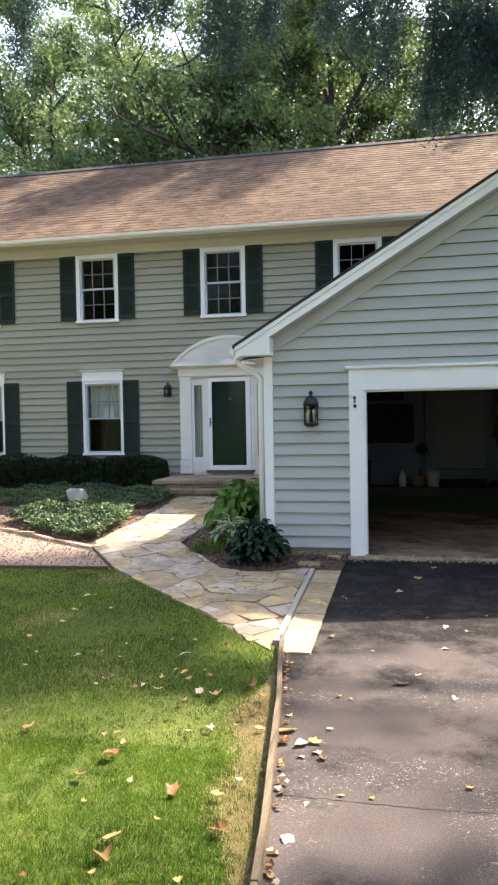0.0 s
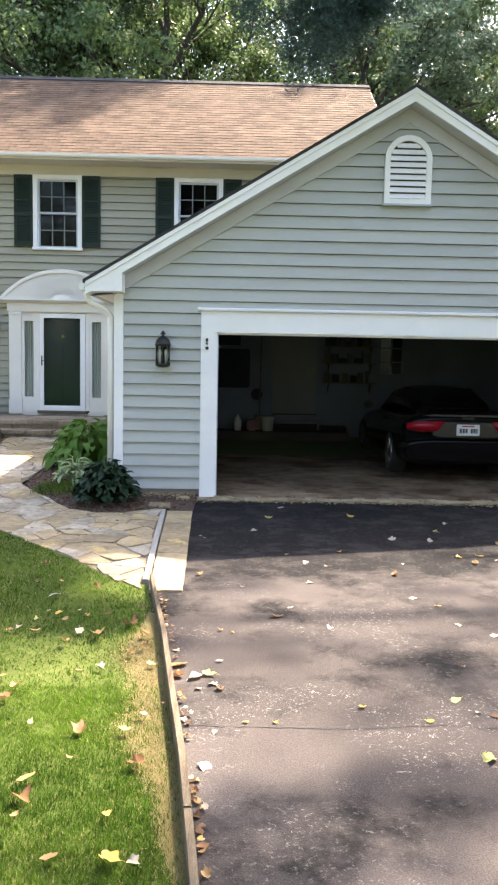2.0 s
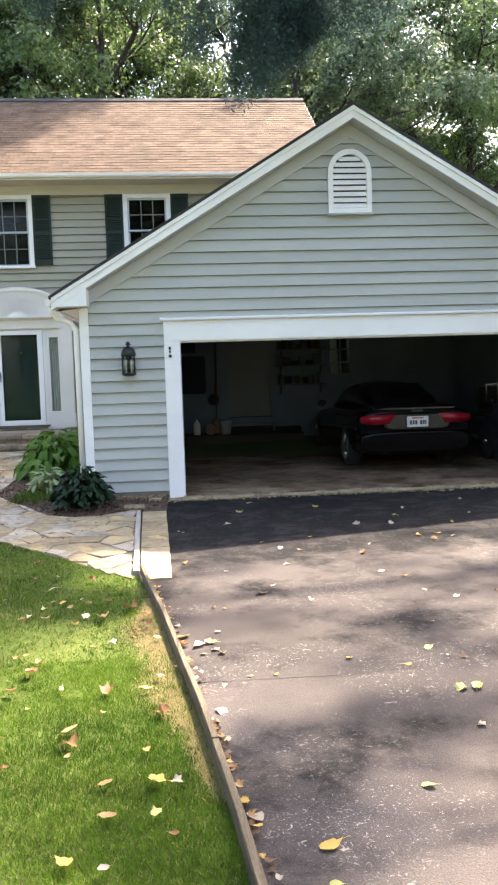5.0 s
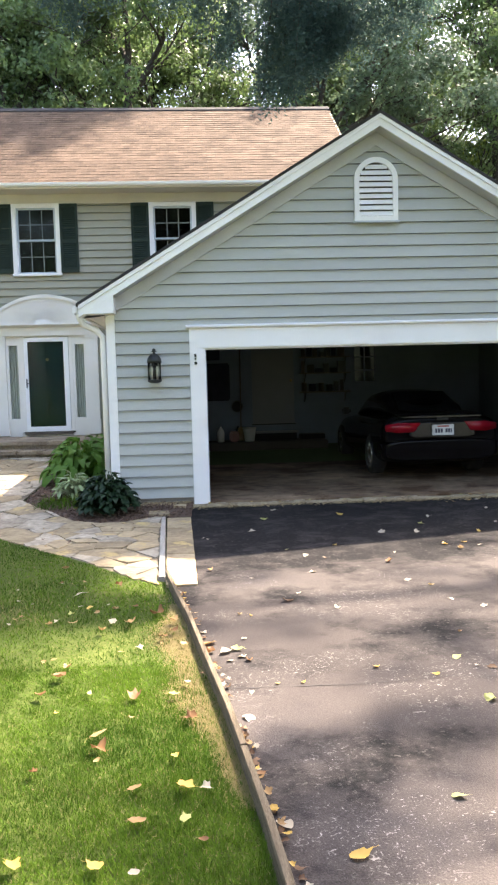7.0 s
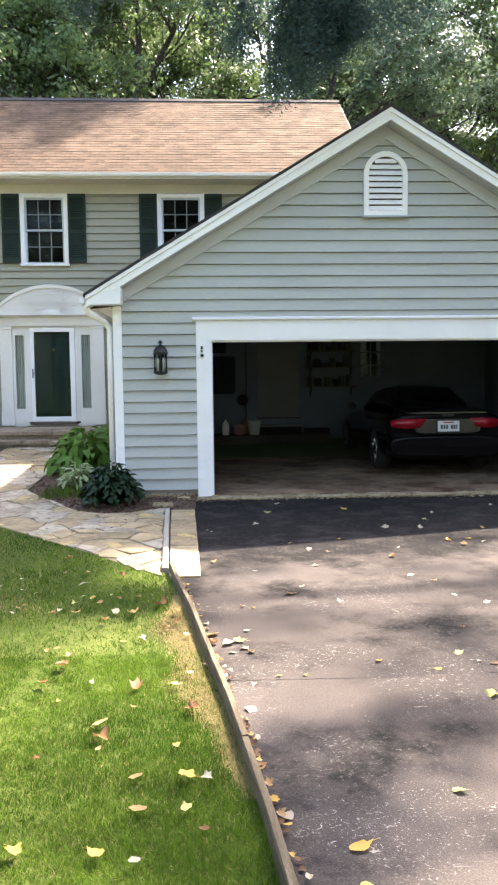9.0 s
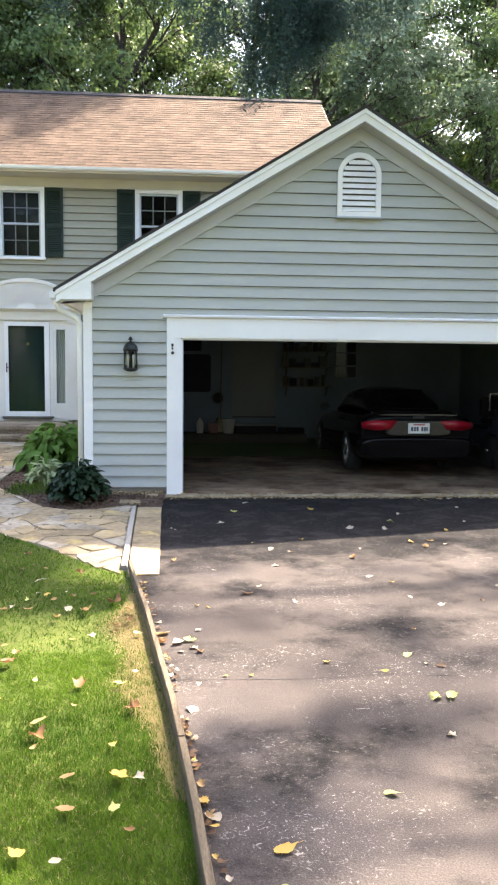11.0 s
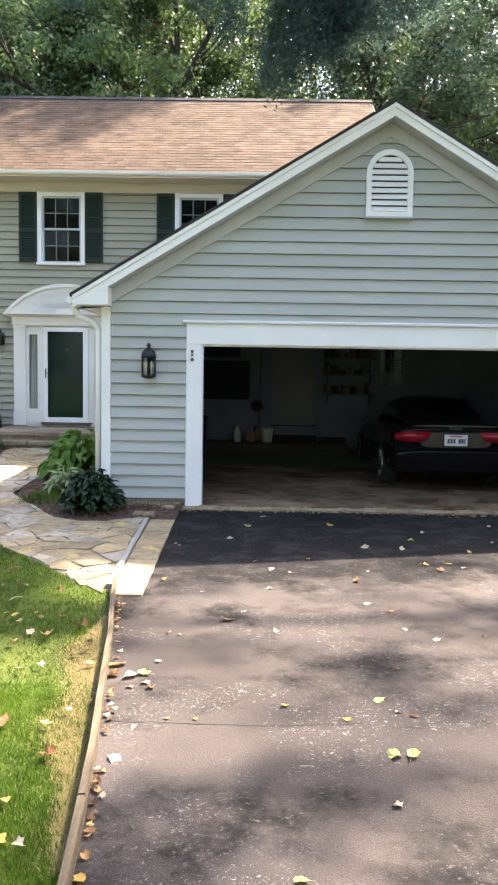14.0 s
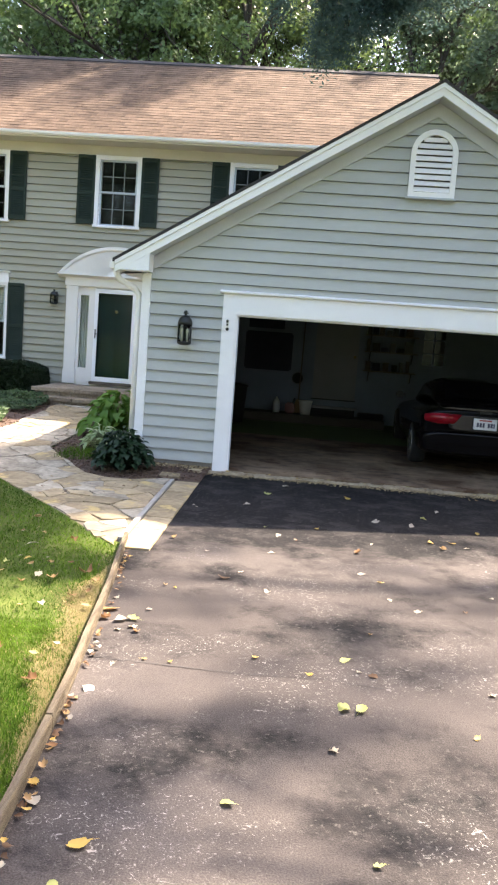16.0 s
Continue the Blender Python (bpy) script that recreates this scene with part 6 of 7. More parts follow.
# limb that hangs over the drive
def hanging_limb():
    r = random.Random(77)
    g = np.random.default_rng(77)
    th = thing("overhanging_tree", (9.6, -4.6, 0), "dark tree at the drive with a drooping limb of feathery leaves", "tree")
    wood = Shape()
    wood.tube([(9.6, -4.6, -0.4), (9.55, -4.6, 3), (9.4, -4.55, 6.0), (9.3, -4.4, 9.0), (9.2, -4.5, 11.5)], [0.24, 0.2, 0.17, 0.12, 0.04], 10)
    tips, heavy = [], []
    # first limb lies above the view, its leaves there to shade the drive
    for x_end, y_end, z0, z1 in ((4.3, -4.7, 5.5, 6.1), (2.2, -1.1, 7.6, 9.2)):
        pts = [Vector((9.4, -4.55, z0)).lerp(Vector((x_end, y_end, z1)), i / 8) + Vector((0, r.uniform(-0.15, 0.15), 0.5 * math.sin(math.pi * i / 8))) for i in range(9)]
        wood.tube(pts, [0.05 * (1 - 0.85 * i / 8) for i in range(9)], 6, False)
        for i in range(7, 9):
            for _ in range(6):
                d = Vector((r.uniform(-0.7, 0.3), r.uniform(-0.6, 0.6), r.uniform(-0.5, 0.4)))
                q = [pts[i], pts[i] + d * 0.5, pts[i] + d * 0.9 + Vector((0, 0, -0.25))]
                wood.tube(q, [0.016, 0.01, 0.004], 4, False)
                (heavy if y_end < -4 else tips).extend(tuple(p) for p in q[1:])
    # the drooping spray, and thinner ones beside it
    spray, thin = [], []
    for k in range(16):
        x = 2.16 + 0.068 * k + r.uniform(-0.05, 0.05)
        low = 4.98 + 0.055 * abs(k - 3) + r.uniform(0, 0.12)
        q = [Vector((2.4 + 0.07 * k, -1.1, 9.0)), Vector((x + 0.1, -1.2 + r.uniform(-0.25, 0.25), 6.1)), Vector((x, -1.2 + r.uniform(-0.3, 0.3), low))]
        wood.tube(q, [0.014, 0.009, 0.003], 4, False)
        for t in np.linspace(0, 1, 18):
            spray += [tuple(q[1].lerp(q[2], t))] * 2 + [tuple(q[1].lerp(q[0], 0.35 * t))]
    for x0, low in ((-0.85, 6.55), (-0.3, 6.12), (-0.06, 5.92), (0.36, 6.2), (1.1, 6.15), (1.45, 5.9), (1.73, 5.53), (3.45, 5.6), (3.75, 5.8), (4.05, 5.9), (-1.2, 6.6), (-2.75, 6.25)):
        q = [Vector((x0 + 0.6, -1.1, 9.0)), Vector((x0, -1.25, low))]
        wood.tube(q, [0.012, 0.003], 4, False)
        thin += [tuple(q[0].lerp(q[1], t)) for t in np.linspace(0.62, 1, 22)]
    # unseen clumps added above the view, set to shade the near drive
    clumps = [(4.7, -3.95, 6.0), (4.62, -5.0, 6.0), (4.78, -4.55, 5.95)]
    for p in clumps:
        wood.tube([(min(8.6, p[0] + 1.6), -4.6, 5.95), (p[0] + 0.5, p[1] * 0.7 - 1.35, 6.2), p], [0.022, 0.014, 0.005], 4, False)
    part("trunk", wood, BARK, th)
    sets = [(tips, 500, 0.16), (heavy, 5600, 0.22), (spray, 20000, 0.085), (thin, 27000, 0.10), (clumps, 3000, 0.15)]
    c = np.concatenate([np.array(p)[g.integers(0, len(p), n)] + g.normal(0, s, (n, 3)) for p, n, s in sets])
    me = leaf_mesh("crown", LEAF_LIMB, c, g.normal(size=(len(c), 3)) + np.array([0, 0, 0.4]), g.uniform(0.020, 0.038, len(c)), g, 0.33)
    tagged(part("crown", me, LEAF_LIMB, th), kind="stuff")


hanging_limb()


# ---- in the garage ----
def loft(sections, n_side):
    """Skin over closed cross-sections of equal count."""
    s = Shape()
    k = len(sections[0])
    vs = [p for sec in sections for p in sec]
    fs = [[i * k + j, i * k + (j + 1) % k, (i + 1) * k + (j + 1) % k, (i + 1) * k + j] for i in range(len(sections) - 1) for j in range(k)]
    s.add(vs, fs, True)
    s.f += [list(range(k))[::-1], list(range(len(vs) - k, len(vs)))]
    return s


CX, CY, CZ = 5.03, 1.06, 0.075      # rear centre of the car on the floor


def ring_section(y, hw, z0, z1, n=24, power=3.2, cx=CX, shear=0.0):
    out = []
    zc, hz = (z0 + z1) / 2, (z1 - z0) / 2
    for i in range(n):
        a = math.tau * i / n
        c, s_ = math.cos(a), math.sin(a)
        z = zc + hz * math.copysign(abs(s_) ** (2 / power), s_)
        out.append((cx + hw * math.copysign(abs(c) ** (2 / power), c), CY + y + shear * (z1 - z), CZ + z))
    return out


car = thing("car", (CX, CY + 2.3, CZ), "black two-door coupe parked nose-in on the garage floor", "car")
body = [(0.0, 0.83, 0.42, 0.93), (0.025, 0.87, 0.38, 0.975), (0.09, 0.895, 0.30, 1.0), (0.3, 0.91, 0.22, 1.02), (0.7, 0.925, 0.18, 1.0), (1.2, 0.925, 0.16, 0.98), (2.3, 0.915, 0.16, 0.95), (3.2, 0.915, 0.16, 0.92),
        (3.9, 0.90, 0.18, 0.86), (4.3, 0.85, 0.22, 0.78), (4.5, 0.74, 0.28, 0.70), (4.6, 0.60, 0.35, 0.62)]
part("body", loft([ring_section(y, w, a, b, 32, 4.2, CX, max(0.0, 0.16 - 0.5 * y)) for y, w, a, b in body], 32), CARPAINT, car, "glossy black body")
cabin = [(0.62, 0.55, 0.90, 1.03), (1.0, 0.62, 0.90, 1.20), (1.5, 0.62, 0.90, 1.35), (2.1, 0.62, 0.90, 1.38), (2.7, 0.61, 0.90, 1.33), (3.2, 0.62, 0.88, 1.10), (3.5, 0.62, 0.86, 0.95)]
cab = part("cabin", loft([ring_section(y, w, a, b, power=2.8) for y, w, a, b in cabin], 24), CARPAINT, car)
part("rear_window", Shape().add([(CX - 0.50, CY + 0.68, CZ + 1.065), (CX + 0.50, CY + 0.68, CZ + 1.065), (CX + 0.44, CY + 1.40, CZ + 1.345), (CX - 0.44, CY + 1.40, CZ + 1.345),
                                 (CX - 0.50, CY + 0.70, CZ + 1.02), (CX + 0.50, CY + 0.70, CZ + 1.02), (CX + 0.44, CY + 1.42, CZ + 1.30), (CX - 0.44, CY + 1.42, CZ + 1.30)],
                                [(0, 1, 2, 3), (4, 7, 6, 5), (0, 4, 5, 1), (3, 2, 6, 7), (0, 3, 7, 4), (1, 5, 6, 2)]), surface("tinted_glass", (0.004, 0.005, 0.006), (0.006, 0.007, 0.008), 2, 0.05, 0, spec=0.8), car, "dark rear window")
part("boot_lid", loft([ring_section(y, w, a, b, 20, 4.0) for y, w, a, b in ((-0.035, 0.60, 0.97, 0.995), (0.0, 0.64, 0.96, 1.012), (0.25, 0.66, 0.97, 1.035), (0.6, 0.64, 0.98, 1.045))], 20), BOOT, car, "boot lid with a small lip")
part("rear_bumper", loft([ring_section(y, w, a, b, 32, 5.0, CX, 0.22) for y, w, a, b in ((-0.06, 0.80, 0.33, 0.60), (-0.052, 0.84, 0.31, 0.62), (-0.025, 0.88, 0.29, 0.635), (0.05, 0.91, 0.27, 0.645), (0.4, 0.925, 0.26, 0.64))], 24), CARPAINT, car, "black rear bumper")
part("bumper_crease", Shape().box(CX - 0.70, CX + 0.70, CY - 0.056, CY - 0.03, CZ + 0.455, CZ + 0.463), CARPAINT, car)
part("boot_panel", loft([ring_section(y, w, a, b, 20, 6.0) for y, w, a, b in ((-0.044, 0.50, 0.67, 0.885), (-0.038, 0.53, 0.66, 0.895), (0.05, 0.53, 0.66, 0.895))], 20), BOOT, car, "panel between the lights, reflections painted in as mottled grey")
for side in (-1, 1):
    pts = [(CX + side * 0.34, 0.895), (CX + side * 0.44, 0.755), (CX + side * 0.68, 0.745), (CX + side * 0.87, 0.77), (CX + side * 0.875, 0.865), (CX + side * 0.68, 0.895)]
    light = Shape()
    vs = []
    for x, z in pts:
        t = max(0.0, abs(x - CX) - 0.62)
        vs.append((x, CY - 0.056 + 1.0 * t * t + 0.06 * t, CZ + z))
    vs += [(x, y + 0.11, z) for x, y, z in vs]
    light.add(vs, [list(range(6)), list(range(6, 12))[::-1]] + [[i, (i + 1) % 6, 6 + (i + 1) % 6, 6 + i] for i in range(6)], True)
    part("tail_light", light, REDLENS, car, "red tail light", 0.01)
    part("mirror", Shape().box(*sorted((CX + side * 0.90, CX + side * 1.06)), CY + 2.75, CY + 2.85, CZ + 0.93, CZ + 1.05), CARPAINT, car, bevel=0.03)
    for yw in (1.02, 3.77):
        wx = CX + side * 0.82
        wh = part("wheel", Shape().lathe([(0.20, -0.11), (0.30, -0.115), (0.328, -0.09), (0.335, 0.0), (0.328, 0.09), (0.30, 0.115), (0.20, 0.11)], (wx, CY + yw, CZ + 0.333), 28, "x"), TYRE, car, "black tyre on alloy rim")
        rimm = Shape().lathe([(0.212, 0.112 * side), (0.222, 0.122 * side), (0.232, 0.112 * side), (0.232, 0.05 * side), (0.212, 0.05 * side)], (wx, CY + yw, CZ + 0.333), 28, "x")
        for k in range(10):
            a = math.tau * k / 10
            p0 = Vector((wx + 0.10 * side, CY + yw, CZ + 0.333))
            p1 = p0 + Vector((0.012 * side, 0.218 * math.cos(a), 0.218 * math.sin(a)))
            rimm.tube([p0, p1], [0.02, 0.014], 5)
        part("rim", rimm, ALLOY, wh, "silver multi-spoke alloy rim")
plate = part("number_plate", Shape().box(CX - 0.172, CX + 0.172, CY - 0.066, CY - 0.054, CZ + 0.695, CZ + 0.865), PLATE, car, "white number plate in a dark frame", 0.006)
part("plate_frame", Shape().box(CX - 0.182, CX + 0.182, CY - 0.06, CY - 0.03, CZ + 0.685, CZ + 0.875), BLACKMETAL, plate)
for x0, w, mm in ((-0.125, 0.032, DARKINK), (-0.083, 0.032, DARKINK), (-0.041, 0.032, DARKINK), (0.035, 0.032, DARKINK), (0.075, 0.032, DARKINK), (0.115, 0.02, DARKINK)):
    part("bar", Shape().box(CX + x0, CX + x0 + w, CY - 0.069, CY - 0.0665, CZ + 0.735, CZ + 0.80), mm, plate)
part("bar", Shape().box(CX - 0.09, CX + 0.09, CY - 0.069, CY - 0.0665, CZ + 0.825, CZ + 0.845), REDINK, plate)
part("badge", Shape().box(CX - 0.09, CX + 0.09, CY - 0.042, CY - 0.034, CZ + 0.925, CZ + 0.965), BLACKMETAL, car, "small dark badge shape", 0.008)

# dark machine at the side wall
moto = thing("garden_tractor", (6.95, 2.6, 0.1), "dark ride-on garden tractor at the garage side wall", "tractor")
part("hood", loft([ring_section(y, w, a, b, 16, 4.0, 6.95) for y, w, a, b in ((0.35, 0.20, 0.5, 0.80), (0.5, 0.27, 0.42, 0.92), (1.1, 0.29, 0.40, 0.98), (1.3, 0.26, 0.42, 0.9))], 16), NAVY, moto)
part("seat", Shape().box(6.72, 7.18, 2.65, 3.0, 0.82, 0.92), TYRE, moto, bevel=0.04)
part("seat_back", Shape().box(6.72, 7.18, 2.95, 3.06, 0.92, 1.30), TYRE, moto, bevel=0.04)
part("rear_cover", Shape().box(6.62, 7.28, 2.4, 3.2, 0.45, 0.78), NAVY, moto, bevel=0.05)
part("grab_bar", Shape().tube([(6.52, 2.0, 1.08), (6.52, 2.0, 1.36), (6.72, 2.0, 1.38), (6.72, 2.0, 1.08)], 0.018, 8), ALLOY, moto, "pale tubular bar")
part("bar_post", Shape().tube([(6.62, 2.0, 1.10), (6.75, 2.3, 0.7)], 0.02, 8), BLACKMETAL, moto)
part("hitch", Shape().tube([(6.50, 2.05, 0.40), (6.65, 2.1, 0.44), (6.85, 2.3, 0.5)], 0.03, 8), ALLOY, moto)
for x in (6.62, 7.28):
    for y, rr_ in ((2.15, 0.30), (1.55, 0.21)):
        w = part("wheel", Shape().lathe([(0.5 * rr_, -0.09), (0.9 * rr_, -0.09), (rr_, -0.05), (rr_, 0.05), (0.9 * rr_, 0.09), (0.5 * rr_, 0.09)], (x, y, 0.08 + rr_), 20, "x"), TYRE, moto)
        part("rim", Shape().lathe([(0.02, -0.07), (0.5 * rr_, -0.07), (0.52 * rr_, 0.07), (0.02, 0.07)], (x, y, 0.08 + rr_), 16, "x"), ALLOY, w)

# door to the house, steps, window, shelves
gd = thing("door_2", (2.88, 6.12, 0.74), "flush door from garage into the house, greyed for the dim garage", "door", kind="structure")
part("slab", Shape().box(GD[0], GD[1], 6.085, 6.118, GD[2], 2.64), DOORDIM, gd, bevel=0.004)
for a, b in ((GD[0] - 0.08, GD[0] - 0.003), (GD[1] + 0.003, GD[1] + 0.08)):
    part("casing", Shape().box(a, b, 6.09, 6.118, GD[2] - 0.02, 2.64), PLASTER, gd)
part("sill", Shape().box(GD[0] - 0.02, GD[1] + 0.02, 6.05, 6.118, GD[2] - 0.03, GD[2] - 0.003), BLACKMETAL, gd, "dark door sill")
part("knob", Shape().lathe([(0.012, 0.0), (0.012, -0.04), (0.028, -0.05), (0.028, -0.07), (0.0, -0.075)], (GD[1] - 0.07, 6.085, 1.65), 12, "y"), BRASS, gd)
st = thing("garage_step", (2.9, 5.9, 0.4), "plain boxed wooden step below the garage door", "step")
part("tread", Shape().box(2.38, 3.38, 5.80, 6.08, 0.545, 0.58), DOORDIM, st, bevel=0.004)
part("riser", Shape().box(2.42, 3.34, 5.83, 6.08, 0.402, 0.543), TYRE, st)
gw = thing("window_9", (4.88, 6.2, 1.55), "small paned garage window looking out on greenery", "window", kind="structure")
wx0, wx1, wz0, wz1 = GW
part("window_frame", Shape().box(wx0, wx0 + 0.04, 6.13, 6.2, wz0, wz1).box(wx1 - 0.04, wx1, 6.13, 6.2, wz0, wz1).box(wx0 + 0.04, wx1 - 0.04, 6.13, 6.2, wz0, wz0 + 0.04).box(wx0 + 0.04, wx1 - 0.04, 6.13, 6.2, wz1 - 0.04, wz1), PLASTER, gw)
part("muntin", Shape().box((wx0 + wx1) / 2 - 0.015, (wx0 + wx1) / 2 + 0.015, 6.14, 6.18, wz0 + 0.04, wz1 - 0.04), PLASTER, gw)
for k in (1, 2):
    z = wz0 + (wz1 - wz0) * k / 3
    part("muntin", Shape().box(wx0 + 0.04, wx1 - 0.04, 6.145, 6.175, z - 0.012, z + 0.012), PLASTER, gw)
pane = dark_glass(gw, wx0 + 0.04, wx1 - 0.04, wz0 + 0.04, wz1 - 0.04, 6.165)
pane.data.materials[0] = DIMGLASS
pane.visible_shadow = True


def shelf(x0, x1, z, depth=0.28):
    s = thing("wall_shelf", ((x0 + x1) / 2, 6.1, z), "dim wooden wall shelf in the garage", "shelf", "garage shelves")
    part("board", Shape().box(x0, x1, 6.115 - depth, 6.115, z, z + 0.025), WOOD, s)
    for x in (x0 + 0.1, x1 - 0.1):
        part("bracket", Shape().prism([(6.115, z), (6.115, z - 0.2), (6.10, z - 0.2), (6.115 - depth * 0.8, z - 0.001)], x, x + 0.02, "x"), BLACKMETAL, s)


rr = random.Random(12)
for z in (1.38, 1.78, 2.12):
    shelf(3.45, 4.52, z)
    x = 3.48
    while x < 4.42:
        w, h = rr.uniform(0.07, 0.17), rr.uniform(0.08, 0.26 if z < 2.1 else 0.3)
        if rr.random() < 0.5:
            solid("storage_box", Shape().box(x, x + w, 5.88, 6.08, z + 0.0255, z + 0.0255 + h), rr.choice([NAVY, BLACKMETAL, TYRE]), "dim storage box on the garage shelf", "box", 0.006, "shelf goods")
        else:
            solid("paint_can", Shape().lathe([(w * 0.45, 0), (w * 0.45, h * 0.9), (w * 0.47, h * 0.92), (w * 0.47, h * 0.97), (0.01, h * 0.97)], (x + w / 2, 5.98, z + 0.0255), 14), rr.choice([WOOD, NAVY, DARKROOM]), "metal can on the garage shelf", "can", group="shelf goods")
        x += w + rr.uniform(0.01, 0.06)

# things along the wall and on the ledge
solid("hanging_tarp", Shape().box(0.95, 1.95, 6.02, 6.10, 1.25, 2.05), NAVY, "dark folded tarp hanging on the garage wall", "tarp", 0.03)
solid("wall_board", Shape().box(1.0, 1.75, 6.07, 6.11, 2.12, 2.55), NAVY, "dark board hung on the garage wall", "board", 0.01)
broom = thing("push_broom", (2.2, 6.0, 0.4), "broom leaning against the garage wall", "broom")
part("stick", Shape().tube([(2.16, 5.95, 0.62), (2.18, 6.09, 2.35)], 0.013, 8), WOOD, broom)
part("bristles", Shape().prism([(2.04, 0.402), (2.30, 0.402), (2.22, 0.68), (2.11, 0.68)], 5.90, 5.98), CARDBOARD, broom)
solid("hanging_pan", Shape().lathe([(0.0, -0.05), (0.10, -0.05), (0.125, 0.0), (0.02, 0.0)], (2.10, 6.11, 1.12), 16, "y"), BLACKMETAL, "round dark pan hung on the garage wall", "pan")
bucket = thing("bucket", (2.32, 5.66, 0.4), "white plastic bucket on the garage ledge", "bucket")
part("pail", Shape().lathe([(0.10, 0.0), (0.135, 0.26), (0.145, 0.262), (0.145, 0.285), (0.13, 0.285), (0.125, 0.26), (0.09, 0.012)], (2.32, 5.66, 0.402), 18), PLASTIC, bucket)
can = thing("fuel_can", (2.0, 5.7, 0.4), "red plastic fuel can on the garage ledge", "fuel can")
part("tank", Shape().box(1.90, 2.10, 5.6, 5.82, 0.402, 0.62), REDPLASTIC, can, bevel=0.03)
part("spout", Shape().tube([(2.05, 5.71, 0.62), (2.09, 5.71, 0.72)], 0.018, 8), BLACKMETAL, can)
solid("plastic_jug", Shape().lathe([(0.07, 0), (0.075, 0.2), (0.05, 0.26), (0.02, 0.29), (0.02, 0.32)], (1.72, 5.68, 0.402), 14), PLASTIC, "white plastic jug on the garage ledge", "jug")
solid("dark_bin", Shape().lathe([(0.24, 0.0), (0.29, 0.75), (0.31, 0.76), (0.31, 0.8), (0.02, 0.84)], (0.85, 5.1, 0.145), 20), TYRE, "dark lidded bin in the garage corner", "bin")
solid("wood_box", Shape().box(3.42, 3.95, 5.82, 6.1, 0.402, 0.50), TYRE, "low dark box on the garage ledge", "box", 0.01)
rail = thing("door_track", (1.6, 3.0, 2.3), "galvanised overhead track of the raised garage door", "door track", "garage door tracks")
part("rail", Shape().tube([(1.31, 0.2, 0.1), (1.31, 0.2, 1.9), (1.31, 0.28, 2.15), (1.31, 0.5, 2.27), (1.31, 3.1, 2.33)], 0.018, 8), ALLOY, rail)
copy_thing(rail, Matrix.Translation((1.6 + 4.98, 3.0, 2.3)))
gdoor = thing("garage_door", (3.8, 1.8, 2.35), "white sectional garage door raised under the ceiling, darkened to dim the garage", "garage door")
for k in range(4):
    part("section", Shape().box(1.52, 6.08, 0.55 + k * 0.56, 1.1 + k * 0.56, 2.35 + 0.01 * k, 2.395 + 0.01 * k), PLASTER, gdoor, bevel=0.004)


# ---- fallen leaves ----
def fallen(seed, mat, size, lobed=False):
    """A curled dry leaf with a lobed outline."""
    r = random.Random(seed)
    n = 20 if lobed else 14
    vs = [(0, 0, 0.0)]
    curl, bend, twist = r.uniform(0.2, 1.0), r.uniform(-0.2, 0.5), r.uniform(-0.4, 0.4)
    for i in range(n):
        a = math.tau * i / n
        lobe = 0.78 + 0.26 * abs(math.cos(2.5 * a)) if lobed else 1.0 - 0.06 * (i % 2)
        d = size * (1.3 if i == 0 else lobe) * r.uniform(0.84, 1.08)
        x, y = d * math.cos(a), (0.95 if lobed else 0.74) * d * math.sin(a)
        vs.append((x, y, curl * y * y / size + bend * x * x / size + twist * x * y / size + r.uniform(-0.07, 0.07) * size))
    s = Shape().add(vs, [(0, 1 + i, 1 + (i + 1) % n) for i in range(n)], True)
    s.add([(size * 0.9, 0, bend * size * 0.9 + 0.001), (size * 1.8, 0.1 * size, bend * size), (size * 1.8, 0.14 * size, bend * size), (size * 0.9, 0.05 * size, bend * size * 0.9 + 0.001)], [(0, 1, 2, 3)])
    return s.mesh("fallen_leaf", mat)


leaf_kinds = [[fallen(10 * k + j, m, 0.031 + 0.004 * j, j % 2 == 0) for j in range(4)] for k, m in enumerate(FALLEN)]
NAMES = ("tan", "yellow", "orange-brown", "pale bleached", "dark brown", "yellow-green")


def drop(x, y, z, kind, size, r, where):
    ob = new("fallen_leaf", r.choice(leaf_kinds[kind]))
    ob.matrix_world = pose(x, y, z + 0.006, r.uniform(-14, 14), r.uniform(-14, 14), r.uniform(0, 360)) @ Matrix.Diagonal((size, size, size, 1))
    tagged(ob, NAMES[kind] + " dry fallen leaf lying on the " + where, "leaf", "fallen leaves on the " + where)


rl = random.Random(3)
# x, y, kind and size of the leaves that lie singly
# on the front of the lawn
LAWN_FRONT = (
    (1.03, -8.4, 3, 0.5), (0.89, -8.35, 1, 0.9), (0.59, -8.31, 1, 1.1), (1.28, -8.22, 2, 0.5), (1.02, -8.06, 0, 0.8), (1.21, -8.06, 5, 0.8), (1.29, -7.82, 3, 0.8), (1.2, -7.81, 1, 1.1),
    (0.99, -7.8, 0, 0.7), (0.52, -7.61, 2, 0.7), (0.79, -7.53, 0, 0.5), (1.15, -7.52, 1, 0.7), (0.79, -7.4, 2, 1.1), (0.77, -7.25, 0, 0.9), (1.22, -7.11, 2, 1.2), (0.91, -7.07, 0, 0.5),
    (0.51, -6.97, 1, 0.5), (0.91, -6.8, 2, 1.4), (1.12, -6.8, 5, 0.8), (0.65, -6.73, 5, 0.5), (0.38, -6.72, 2, 0.9), (1.19, -6.62, 3, 0.6), (1.28, -6.49, 4, 0.5), (0.43, -6.45, 2, 1.1)
)
